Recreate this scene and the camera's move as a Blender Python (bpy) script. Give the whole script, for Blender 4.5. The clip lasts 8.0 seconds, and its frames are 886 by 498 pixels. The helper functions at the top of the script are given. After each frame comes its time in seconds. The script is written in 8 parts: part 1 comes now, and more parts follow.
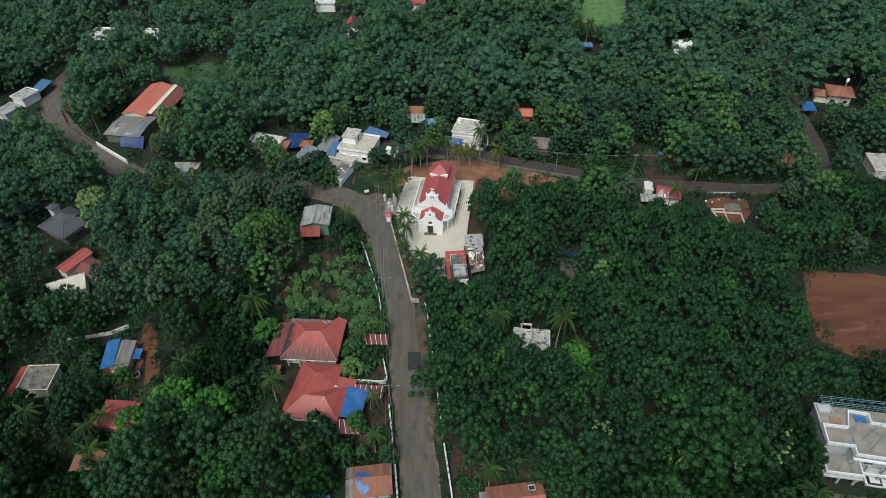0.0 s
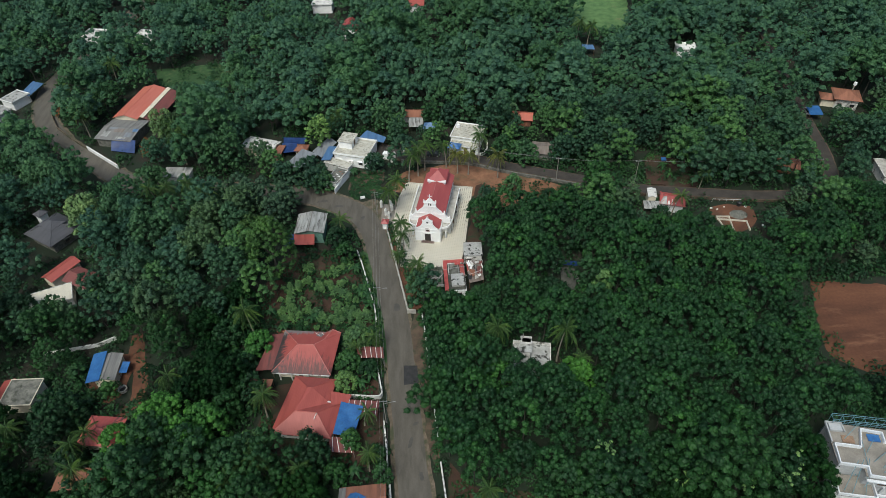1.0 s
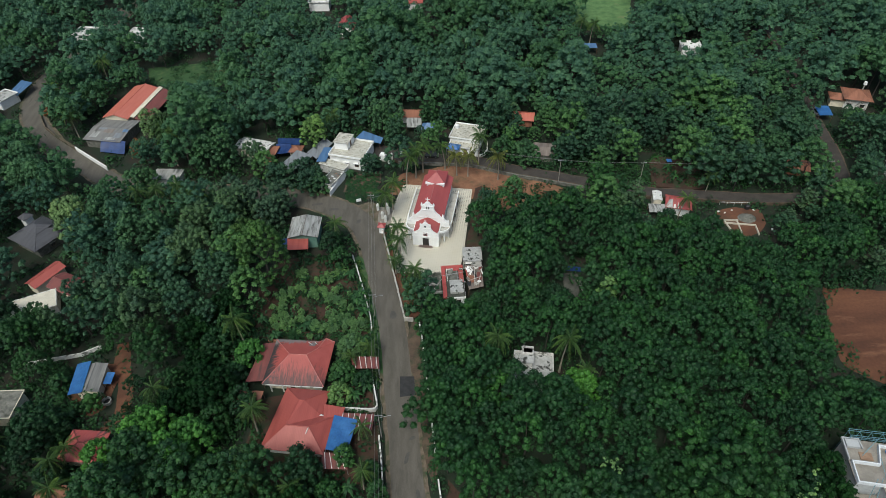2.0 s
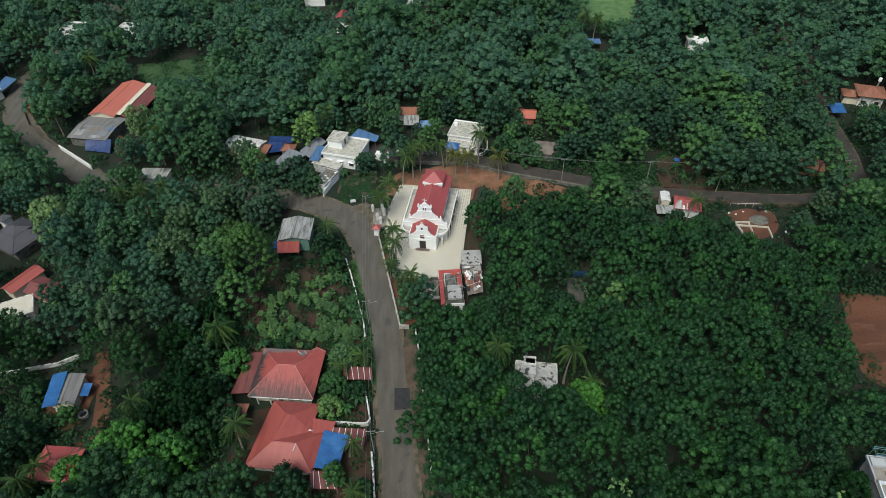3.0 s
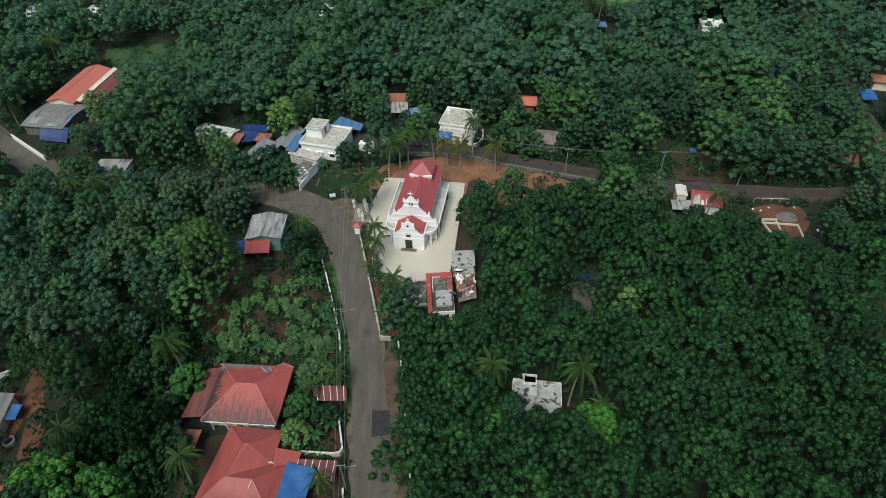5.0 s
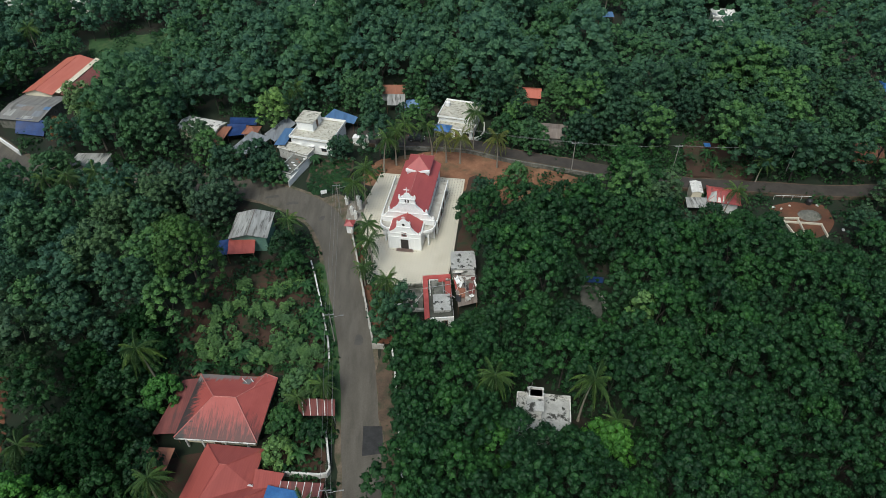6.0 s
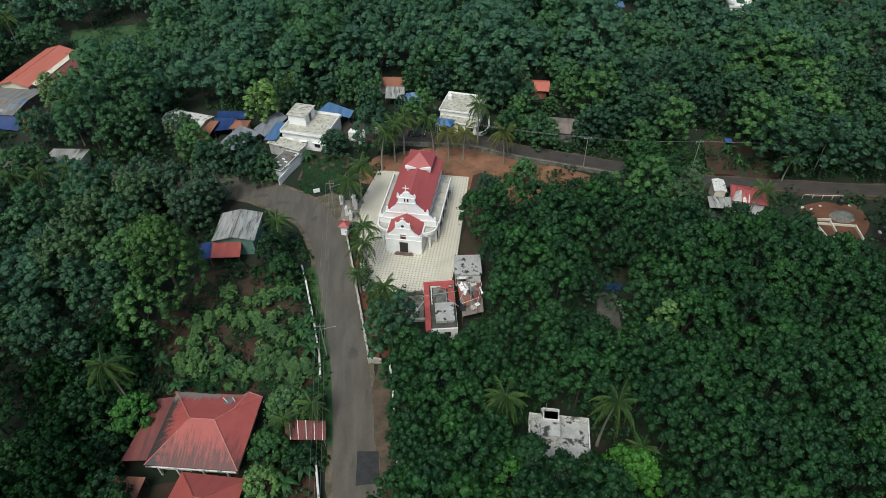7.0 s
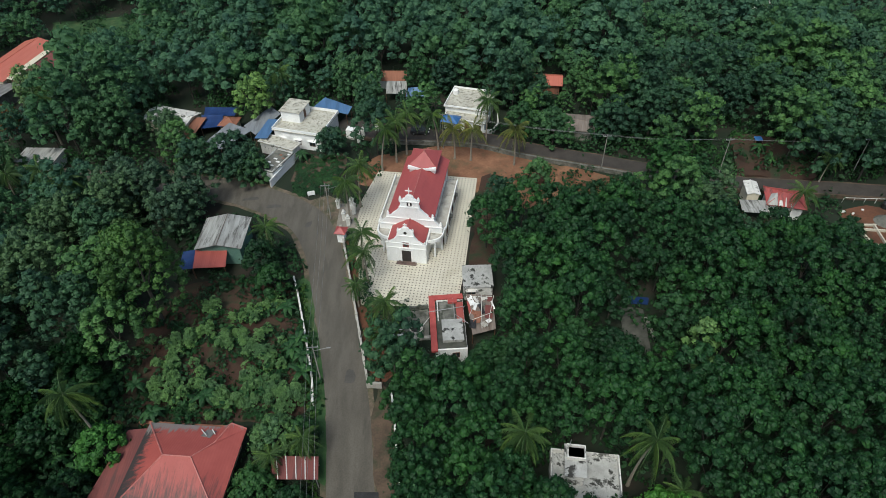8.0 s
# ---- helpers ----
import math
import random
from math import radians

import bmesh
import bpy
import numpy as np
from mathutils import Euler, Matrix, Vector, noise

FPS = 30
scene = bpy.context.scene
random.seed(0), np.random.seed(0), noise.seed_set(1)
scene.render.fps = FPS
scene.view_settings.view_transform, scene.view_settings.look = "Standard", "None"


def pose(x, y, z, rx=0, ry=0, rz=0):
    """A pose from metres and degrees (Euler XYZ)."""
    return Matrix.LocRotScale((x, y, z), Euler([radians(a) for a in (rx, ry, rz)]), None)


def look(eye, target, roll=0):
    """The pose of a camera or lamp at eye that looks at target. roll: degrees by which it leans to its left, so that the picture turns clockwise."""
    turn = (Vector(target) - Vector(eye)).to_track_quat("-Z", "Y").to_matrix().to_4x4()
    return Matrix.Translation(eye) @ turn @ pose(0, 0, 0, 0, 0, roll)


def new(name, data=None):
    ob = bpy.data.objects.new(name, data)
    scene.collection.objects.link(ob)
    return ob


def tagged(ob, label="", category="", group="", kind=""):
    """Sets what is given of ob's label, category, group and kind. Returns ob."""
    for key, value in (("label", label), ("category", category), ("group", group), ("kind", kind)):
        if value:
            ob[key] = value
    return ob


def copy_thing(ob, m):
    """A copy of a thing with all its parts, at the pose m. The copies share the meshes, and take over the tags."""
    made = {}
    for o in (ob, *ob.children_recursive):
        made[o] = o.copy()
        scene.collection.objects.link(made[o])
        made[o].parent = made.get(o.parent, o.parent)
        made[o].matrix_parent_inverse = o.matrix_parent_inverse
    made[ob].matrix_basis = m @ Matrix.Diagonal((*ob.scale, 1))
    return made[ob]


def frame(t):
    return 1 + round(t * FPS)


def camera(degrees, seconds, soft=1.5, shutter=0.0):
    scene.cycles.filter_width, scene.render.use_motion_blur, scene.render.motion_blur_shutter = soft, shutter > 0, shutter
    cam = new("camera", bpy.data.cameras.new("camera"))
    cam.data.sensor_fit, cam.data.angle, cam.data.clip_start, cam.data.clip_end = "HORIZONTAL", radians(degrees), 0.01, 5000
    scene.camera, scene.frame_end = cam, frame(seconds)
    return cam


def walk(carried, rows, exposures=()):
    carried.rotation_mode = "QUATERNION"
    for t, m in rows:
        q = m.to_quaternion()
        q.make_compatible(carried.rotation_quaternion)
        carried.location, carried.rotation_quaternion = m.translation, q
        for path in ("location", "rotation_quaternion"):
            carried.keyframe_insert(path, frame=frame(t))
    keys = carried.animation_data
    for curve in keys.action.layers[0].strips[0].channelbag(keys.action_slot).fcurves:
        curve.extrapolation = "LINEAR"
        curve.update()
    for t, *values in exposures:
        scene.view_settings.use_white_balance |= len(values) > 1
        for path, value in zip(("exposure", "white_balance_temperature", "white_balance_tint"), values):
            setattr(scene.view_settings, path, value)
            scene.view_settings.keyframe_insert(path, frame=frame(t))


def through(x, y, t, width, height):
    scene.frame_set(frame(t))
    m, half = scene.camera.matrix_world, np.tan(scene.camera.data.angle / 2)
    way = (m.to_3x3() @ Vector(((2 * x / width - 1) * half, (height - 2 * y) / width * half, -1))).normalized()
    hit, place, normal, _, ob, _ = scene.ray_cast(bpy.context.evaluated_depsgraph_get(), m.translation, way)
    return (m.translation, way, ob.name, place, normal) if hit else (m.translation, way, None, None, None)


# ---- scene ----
cam = camera(70.0, 8.0, soft=0.3)
# seconds, place in metres, turn in degrees
ROWS = [
    (0, 0.000, -0.000, 108.681, 46.812, 1.163, -3.639),
    (0.5, 0.340, 2.117, 108.165, 46.824, 1.156, -3.627),
    (1, 0.830, 4.456, 107.155, 46.861, 1.133, -3.600),
    (1.5, 1.157, 6.679, 105.957, 46.851, 1.112, -3.585),
    (3, 2.339, 14.805, 100.124, 46.827, 1.104, -3.520),
    (3.5, 2.942, 17.785, 97.402, 46.835, 1.095, -3.486),
    (4, 3.645, 20.802, 94.569, 46.829, 1.121, -3.512),
    (4.5, 4.491, 23.736, 91.724, 46.818, 1.097, -3.504),
    (6, 5.748, 33.169, 82.800, 46.836, 1.005, -3.419),
    (6.5, 5.794, 36.863, 79.616, 46.854, 0.976, -3.420),
    (7, 5.541, 40.667, 76.615, 46.852, 0.931, -3.423),
    (7.5, 5.288, 44.794, 73.582, 46.884, 0.934, -3.378),
    (8, 4.982, 49.217, 70.540, 46.880, 0.970, -3.383),
]
walk(cam, [(row[0], pose(*row[1:])) for row in ROWS], ((0, 0.0, 6300, 3.0), (8, 0.0, 6300, 3.0)))

# ---- light ----
SUN_UP, SUN_ROUND = 58.0, 205.0
world = bpy.data.worlds.new("overcast_sky")
scene.world = world
world.use_nodes = True
wn, wl = world.node_tree.nodes, world.node_tree.links
sky = wn.new("ShaderNodeTexSky")
sky.sky_type = "NISHITA"
sky.sun_disc = False
sky.sun_elevation, sky.sun_rotation = radians(SUN_UP), radians(SUN_ROUND)
sky.air_density, sky.dust_density, sky.ozone_density = 1.0, 3.0, 1.0
wn["Background"].inputs["Strength"].default_value = 0.13
wl.new(sky.outputs[0], wn["Background"].inputs["Color"])
sun = new("sun", bpy.data.lights.new("sun", "SUN"))
sun.data.energy, sun.data.angle, sun.data.color = 2.52, radians(25), (1.0, 0.97, 0.92)
a, b = radians(SUN_UP), radians(SUN_ROUND)
sun.matrix_world = look((0, 0, 150), Vector((0, 0, 150)) - Vector((math.sin(b) * math.cos(a), math.cos(b) * math.cos(a), math.sin(a))))
scene.view_settings.exposure = 0.0


# ---- materials ----
def shader(name, rough=0.8, metal=0.0):
    m = bpy.data.materials.new(name)
    m.use_nodes = True
    bsdf = m.node_tree.nodes["Principled BSDF"]
    bsdf.inputs["Roughness"].default_value, bsdf.inputs["Metallic"].default_value = rough, metal
    return m, m.node_tree.nodes, m.node_tree.links, bsdf


def ramp(nodes, links, source, stops):
    r = nodes.new("ShaderNodeValToRGB")
    while len(r.color_ramp.elements) < len(stops):
        r.color_ramp.elements.new(0.5)
    for e, (p, c) in zip(r.color_ramp.elements, stops):
        e.position, e.color = p, (*c, 1)
    links.new(source, r.inputs[0])
    return r.outputs[0]


def noise_node(nodes, links, scale, detail=4.0, stretch=None, rough=0.55):
    co = nodes.new("ShaderNodeTexCoord")
    n = nodes.new("ShaderNodeTexNoise")
    n.inputs["Scale"].default_value, n.inputs["Detail"].default_value, n.inputs["Roughness"].default_value = scale, detail, rough
    out = co.outputs["Object"]
    if stretch:
        mp = nodes.new("ShaderNodeMapping")
        mp.inputs["Scale"].default_value = stretch
        links.new(out, mp.inputs["Vector"])
        out = mp.outputs[0]
    links.new(out, n.inputs["Vector"])
    return n.outputs[0]


def mix(nodes, links, fac, a, b, kind="MIX"):
    m = nodes.new("ShaderNodeMix")
    m.data_type, m.blend_type = "RGBA", kind
    for value, socket in ((fac, m.inputs[0]), (a, m.inputs[6]), (b, m.inputs[7])):
        if isinstance(value, bpy.types.NodeSocket):
            links.new(value, socket)
        else:
            socket.default_value = value if isinstance(value, float) else (*value, 1)
    return m.outputs[2]


def bumped(nodes, links, bsdf, height, strength, distance=0.05):
    b = nodes.new("ShaderNodeBump")
    b.inputs["Strength"].default_value, b.inputs["Distance"].default_value = strength, distance
    links.new(height, b.inputs["Height"])
    links.new(b.outputs[0], bsdf.inputs["Normal"])


def surface(name, c1, c2, stain=None, scale=1.2, stain_scale=0.25, stain_at=(0.52, 0.68), fine=9.0, rough=0.85, metal=0.0, bump=0.3, stretch=None):
    """Two tones in patches, a fine grain and, where given, stains with edges of their own."""
    m, n, l, bsdf = shader(name, rough, metal)
    col = ramp(n, l, noise_node(n, l, scale, 5.0, stretch), [(0.35, c1), (0.65, c2)])
    grain = noise_node(n, l, fine, 3.0)
    col = mix(n, l, 0.35, col, ramp(n, l, grain, [(0.3, (0.55, 0.55, 0.55)), (0.7, (1.25, 1.25, 1.25))]), "MULTIPLY")
    if stain:
        s = noise_node(n, l, stain_scale, 8.0, stretch, 0.65)
        f = ramp(n, l, s, [(stain_at[0], (0, 0, 0)), (stain_at[1], (1, 1, 1))])
        col = mix(n, l, f, col, stain)
    l.new(col, bsdf.inputs["Base Color"])
    if bump:
        bumped(n, l, bsdf, grain, bump)
    return m


def ribbed(name, c1, c2, stain, period=0.25, rough=0.5, metal=0.0, stain_at=(0.55, 0.72), stain_scale=0.3, axis="X"):
    """Profiled roofing sheet: ribs along one axis of the part, faded and streaked."""
    m, n, l, bsdf = shader(name, rough, metal)
    co = n.new("ShaderNodeTexCoord")
    w = n.new("ShaderNodeTexWave")
    w.bands_direction = axis
    w.inputs["Scale"].default_value = 0.314 / period
    w.inputs["Distortion"].default_value = 0.0
    l.new(co.outputs["Object"], w.inputs["Vector"])
    stretch = (2.2, 0.35, 0.6) if axis == "X" else (0.35, 2.2, 0.6)
    col = ramp(n, l, noise_node(n, l, 0.5, 6.0, stretch), [(0.3, c1), (0.7, c2)])
    f = ramp(n, l, noise_node(n, l, stain_scale, 9.0, stretch, 0.7), [(stain_at[0], (0, 0, 0)), (stain_at[1], (1, 1, 1))])
    col = mix(n, l, f, col, stain)
    col = mix(n, l, 0.1, col, ramp(n, l, w.outputs[0], [(0.0, (0.62, 0.62, 0.62)), (0.4, (1.1, 1.1, 1.1))]), "MULTIPLY")
    l.new(col, bsdf.inputs["Base Color"])
    bumped(n, l, bsdf, w.outputs[0], 0.25, 0.03)
    return m


def leaves(name, dark, mid, light, rough=0.52, patch=0.2, through=0.15, gloss=0.26):
    """Foliage: each clump has its own green, and whole stretches drift in tone."""
    m, n, l, bsdf = shader(name, rough)
    g = n.new("ShaderNodeNewGeometry")
    col = ramp(n, l, g.outputs["Random Per Island"], [(0.0, tuple(0.35 * a + 0.65 * b for a, b in zip(dark, mid))), (0.75, mid), (1.0, tuple(0.45 * a + 0.55 * b for a, b in zip(mid, light)))])
    tone = ramp(n, l, noise_node(n, l, patch, 3.0), [(0.35, (0.66, 0.7, 0.76)), (0.65, (1.2, 1.16, 0.95))])
    col = mix(n, l, 1.0, col, tone, "MULTIPLY")
    info = n.new("ShaderNodeObjectInfo")
    col = mix(n, l, 1.0, col, ramp(n, l, info.outputs["Random"], [(0.0, (0.62, 0.68, 0.72)), (0.6, (0.98, 0.97, 0.95)), (1.0, (1.36, 1.27, 0.95))]), "MULTIPLY")
    fine = noise_node(n, l, 3.2, 4.0, None, 0.75)
    col = mix(n, l, 1.0, col, ramp(n, l, fine, [(0.34, (0.62, 0.65, 0.69)), (0.66, (1.42, 1.39, 1.3))]), "MULTIPLY")
    bumped(n, l, bsdf, fine, 0.7, 0.15)
    l.new(col, bsdf.inputs["Base Color"])
    bsdf.inputs["Specular IOR Level"].default_value = gloss
    t = n.new("ShaderNodeBsdfTranslucent")
    l.new(col, t.inputs["Color"])
    mx = n.new("ShaderNodeMixShader")
    mx.inputs[0].default_value = through
    l.new(bsdf.outputs[0], mx.inputs[1])
    l.new(t.outputs[0], mx.inputs[2])
    l.new(mx.outputs[0], n["Material Output"].inputs["Surface"])
    return m


LICHEN = surface("lichen_speckled_deck", (0.42, 0.4, 0.33), (0.53, 0.51, 0.43), (0.2, 0.19, 0.15), 0.7, 1.6, (0.5, 0.62), 7.0, 0.9, 0.0, 0.2)
BLUE_GREY = ribbed("blue_grey_sheet", (0.15, 0.165, 0.18), (0.23, 0.245, 0.26), (0.1, 0.1, 0.1), 0.35, 0.7)
# taken down to near black: shade below the trees is put into the soil
SOIL = surface("shade_darkened_soil", (0.016, 0.012, 0.008), (0.027, 0.019, 0.012), (0.009, 0.018, 0.007), 0.35, 0.12, (0.36, 0.5), 3.0, 0.95)
DUG = surface("dug_red_earth", (0.082, 0.034, 0.018), (0.15, 0.062, 0.032), (0.06, 0.04, 0.022), 0.22, 0.14, (0.5, 0.68), 2.5, 0.95)
BED = surface("dark_garden_soil", (0.038, 0.02, 0.012), (0.062, 0.031, 0.018), (0.02, 0.032, 0.012), 0.5, 0.25, (0.5, 0.62), 4.0, 0.95)
# asphalt toned down, with the shade of overhanging trees put into its colour
LANE = surface("tree_shaded_asphalt", (0.036, 0.031, 0.026), (0.054, 0.046, 0.039), (0.03, 0.028, 0.022), 0.5, 0.35, (0.6, 0.7), 6.0, 0.9)
FIELD = surface("graded_red_earth", (0.075, 0.029, 0.014), (0.13, 0.052, 0.025), (0.2, 0.092, 0.05), 0.12, 0.16, (0.56, 0.72), 1.6, 0.95, 0.0, 0.5, (0.5, 1.6, 1.0))
EARTH = surface("bare_red_earth", (0.15, 0.07, 0.037), (0.26, 0.127, 0.07), (0.09, 0.075, 0.038), 0.3, 0.16, (0.5, 0.66), 2.5, 0.95)
YARD = surface("packed_yard_earth", (0.2, 0.12, 0.075), (0.29, 0.19, 0.125), (0.12, 0.1, 0.06), 0.5, 0.3, (0.55, 0.7), 4.0, 0.95)
YARD_DARK = surface("dark_lane_edge", (0.065, 0.045, 0.03), (0.11, 0.075, 0.05), (0.035, 0.045, 0.022), 0.5, 0.3, (0.5, 0.65), 4.0, 0.95)
GRASS = surface("meadow_grass", (0.06, 0.13, 0.042), (0.11, 0.2, 0.065), (0.19, 0.17, 0.085), 0.4, 0.12, (0.6, 0.75), 5.0, 0.95, 0.0, 0.8)
VERGE = surface("verge_grass", (0.022, 0.06, 0.018), (0.04, 0.095, 0.026), (0.07, 0.09, 0.035), 0.6, 0.3, (0.55, 0.68), 6.0, 0.95, 0.0, 0.8)
ASPHALT = surface("worn_asphalt", (0.083, 0.074, 0.059), (0.114, 0.103, 0.083), (0.064, 0.057, 0.046), 0.5, 0.35, (0.55, 0.68), 6.0, 0.9, 0.0, 0.2, (1.5, 0.3, 1))
TAR = surface("fresh_asphalt_patch", (0.02, 0.02, 0.02), (0.033, 0.033, 0.033), None, 1.0, fine=8.0, rough=0.85)
CONCRETE = surface("weathered_concrete", (0.33, 0.31, 0.27), (0.46, 0.44, 0.39), (0.12, 0.115, 0.1), 0.9, 0.6, (0.55, 0.7), 6.0, 0.9)
SHOULDER = surface("dusty_road_edge", (0.1, 0.076, 0.052), (0.165, 0.128, 0.09), (0.055, 0.06, 0.03), 0.8, 0.5, (0.46, 0.6), 5.0, 0.95)
MOSSY = surface("dark_mossy_slab", (0.05, 0.052, 0.042), (0.085, 0.085, 0.07), (0.03, 0.035, 0.024), 0.9, 0.7, (0.5, 0.65), 6.0, 0.9)
DARK_SLAB = surface("mossy_concrete", (0.1, 0.1, 0.085), (0.2, 0.195, 0.165), (0.045, 0.05, 0.035), 0.9, 0.7, (0.5, 0.65), 6.0, 0.9)
WHITE = surface("white_painted_plaster", (0.79, 0.79, 0.765), (0.85, 0.85, 0.825), (0.5, 0.5, 0.47), 0.6, 0.45, (0.6, 0.78), 8.0, 0.75, 0.0, 0.1)
OLD_WHITE = surface("grimy_white_plaster", (0.55, 0.54, 0.5), (0.7, 0.69, 0.65), (0.1, 0.1, 0.085), 0.9, 0.8, (0.54, 0.62), 8.0, 0.9, 0.0, 0.2)
CREAM = surface("cream_plaster", (0.62, 0.56, 0.42), (0.7, 0.64, 0.5), (0.35, 0.3, 0.22), 0.8, 0.6, (0.58, 0.75), 8.0, 0.85, 0.0, 0.1)
GREEN_WALL = surface("dull_green_plaster", (0.1, 0.2, 0.16), (0.14, 0.26, 0.2), None, 0.8, fine=8.0, rough=0.85)
PAVER = surface("pale_paving", (0.54, 0.5, 0.4), (0.62, 0.58, 0.47), (0.45, 0.41, 0.31), 0.5, 0.2, (0.55, 0.75), 5.0, 0.7, 0.0, 0.1)
PAVER_DOT = surface("dark_paving_inset", (0.07, 0.06, 0.05), (0.11, 0.095, 0.08), None, 0.8, fine=6.0, rough=0.7)
RED_TILE = ribbed("red_roof_sheet", (0.31, 0.062, 0.06), (0.36, 0.076, 0.072), (0.27, 0.055, 0.052), 0.18, 0.5)
RED_SHEET = ribbed("red_painted_sheet", (0.3, 0.066, 0.052), (0.36, 0.084, 0.066), (0.265, 0.056, 0.044), 0.3, 0.55)
RED_STREAK = ribbed("streaked_red_sheet", (0.34, 0.065, 0.058), (0.44, 0.1, 0.09), (0.05, 0.04, 0.036), 0.3, 0.6, 0.0, (0.52, 0.66), 0.55)
STAINED = surface("stained_roof_deck", (0.31, 0.31, 0.29), (0.44, 0.44, 0.415), (0.035, 0.035, 0.03), 0.8, 0.75, (0.53, 0.6), 8.0, 0.9, 0.0, 0.2)
RUST = ribbed("rusty_grey_sheet", (0.13, 0.105, 0.09), (0.25, 0.21, 0.18), (0.1, 0.06, 0.045), 0.35, 0.85)
def soot_streaked():
    """Red sheet with black algae: dense along the western eave, in runs down the southern slope."""
    m, n, l, bsdf = shader("algae_streaked_red_sheet", 0.6)
    co = n.new("ShaderNodeTexCoord")
    sp = n.new("ShaderNodeSeparateXYZ")
    l.new(co.outputs["Object"], sp.inputs[0])
    col = ramp(n, l, noise_node(n, l, 0.6, 5.0), [(0.3, (0.3, 0.062, 0.05)), (0.7, (0.36, 0.082, 0.066))])

    def scaled(sock, k, add):
        a = n.new("ShaderNodeMath")
        a.operation = "MULTIPLY_ADD"
        l.new(sock, a.inputs[0])
        a.inputs[1].default_value, a.inputs[2].default_value = k, add
        return a.outputs[0]

    def total(a, b):
        s = n.new("ShaderNodeMath")
        l.new(a, s.inputs[0])
        l.new(b, s.inputs[1])
        return s.outputs[0]
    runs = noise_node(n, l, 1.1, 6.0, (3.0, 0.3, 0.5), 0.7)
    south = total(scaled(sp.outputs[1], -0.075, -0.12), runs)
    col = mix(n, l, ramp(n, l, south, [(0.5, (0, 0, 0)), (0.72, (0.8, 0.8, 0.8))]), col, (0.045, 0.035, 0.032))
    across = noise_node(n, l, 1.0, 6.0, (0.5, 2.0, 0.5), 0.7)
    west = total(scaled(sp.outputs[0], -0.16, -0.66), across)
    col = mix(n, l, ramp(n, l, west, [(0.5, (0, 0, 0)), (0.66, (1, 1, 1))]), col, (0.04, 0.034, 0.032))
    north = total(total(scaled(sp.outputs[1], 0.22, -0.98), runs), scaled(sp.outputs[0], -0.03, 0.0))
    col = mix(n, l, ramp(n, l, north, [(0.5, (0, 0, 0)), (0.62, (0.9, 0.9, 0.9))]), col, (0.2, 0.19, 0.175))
    l.new(col, bsdf.inputs["Base Color"])
    w = n.new("ShaderNodeTexWave")
    w.inputs["Scale"].default_value = 1.05
    l.new(co.outputs["Object"], w.inputs["Vector"])
    bumped(n, l, bsdf, w.outputs[0], 0.25, 0.03)
    return m


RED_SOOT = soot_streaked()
RED_CAP = surface("pale_red_ridge", (0.38, 0.12, 0.1), (0.46, 0.17, 0.145), None, 2.0, fine=8.0, rough=0.6)
PRIMER = surface("dull_primer_plaster", (0.36, 0.37, 0.37), (0.45, 0.46, 0.455), (0.25, 0.25, 0.24), 0.7, 0.5, (0.55, 0.72), 8.0, 0.85, 0.0, 0.1)
SAND = surface("sandy_cement_screed", (0.2, 0.18, 0.15), (0.28, 0.255, 0.215), (0.15, 0.125, 0.095), 0.5, 0.3, (0.55, 0.7), 6.0, 0.9)
RED_OLD = ribbed("faded_red_sheet", (0.13, 0.04, 0.036), (0.2, 0.06, 0.05), (0.07, 0.042, 0.038), 0.3, 0.7)
ORANGE = ribbed("orange_red_sheet", (0.44, 0.12, 0.08), (0.5, 0.16, 0.11), (0.42, 0.13, 0.09), 0.4, 0.5)
CLAY = ribbed("clay_roof_tile", (0.2, 0.085, 0.052), (0.3, 0.125, 0.075), (0.1, 0.055, 0.04), 0.28, 0.85)
GREY_SHEET = ribbed("cement_sheet", (0.13, 0.128, 0.12), (0.22, 0.215, 0.2), (0.07, 0.066, 0.06), 0.35, 0.8)
TIN = ribbed("galvanised_sheet", (0.22, 0.22, 0.2), (0.46, 0.46, 0.43), (0.1, 0.095, 0.085), 0.35, 0.6, 0.15, (0.5, 0.62), 0.7)
SLATE = ribbed("dark_grey_tile", (0.055, 0.055, 0.06), (0.08, 0.08, 0.088), (0.04, 0.04, 0.045), 0.3, 0.6)
BLUE_SHEET = ribbed("blue_sheet", (0.06, 0.13, 0.25), (0.09, 0.18, 0.33), (0.05, 0.1, 0.18), 0.35, 0.5)
TARP = surface("blue_tarpaulin", (0.026, 0.1, 0.27), (0.042, 0.15, 0.36), (0.024, 0.085, 0.22), 0.6, 0.5, (0.55, 0.7), 3.0, 0.45, 0.0, 0.6)
# navy cloth, darkened again to include the shade at the plantation slab
TARP_DARK = surface("shaded_navy_tarpaulin", (0.011, 0.03, 0.105), (0.019, 0.05, 0.16), None, 0.6, fine=3.0, rough=0.45, bump=0.6)
# near-black colour; on openings it stands for the shade inside
DARK = surface("near_black_fill", (0.02, 0.018, 0.016), (0.035, 0.03, 0.027), None, 1.0, rough=0.6)
GLASS, _n, _l, _b = shader("window_glass", 0.08)
_b.inputs["Base Color"].default_value = (0.03, 0.04, 0.045, 1)
WOOD = surface("brown_wood", (0.09, 0.045, 0.025), (0.14, 0.075, 0.042), None, 3.0, fine=12.0, rough=0.6)
BARK = surface("grey_bark", (0.035, 0.03, 0.025), (0.065, 0.058, 0.047), (0.02, 0.018, 0.014), 2.0, 1.0, (0.5, 0.65), 10.0, 0.95)
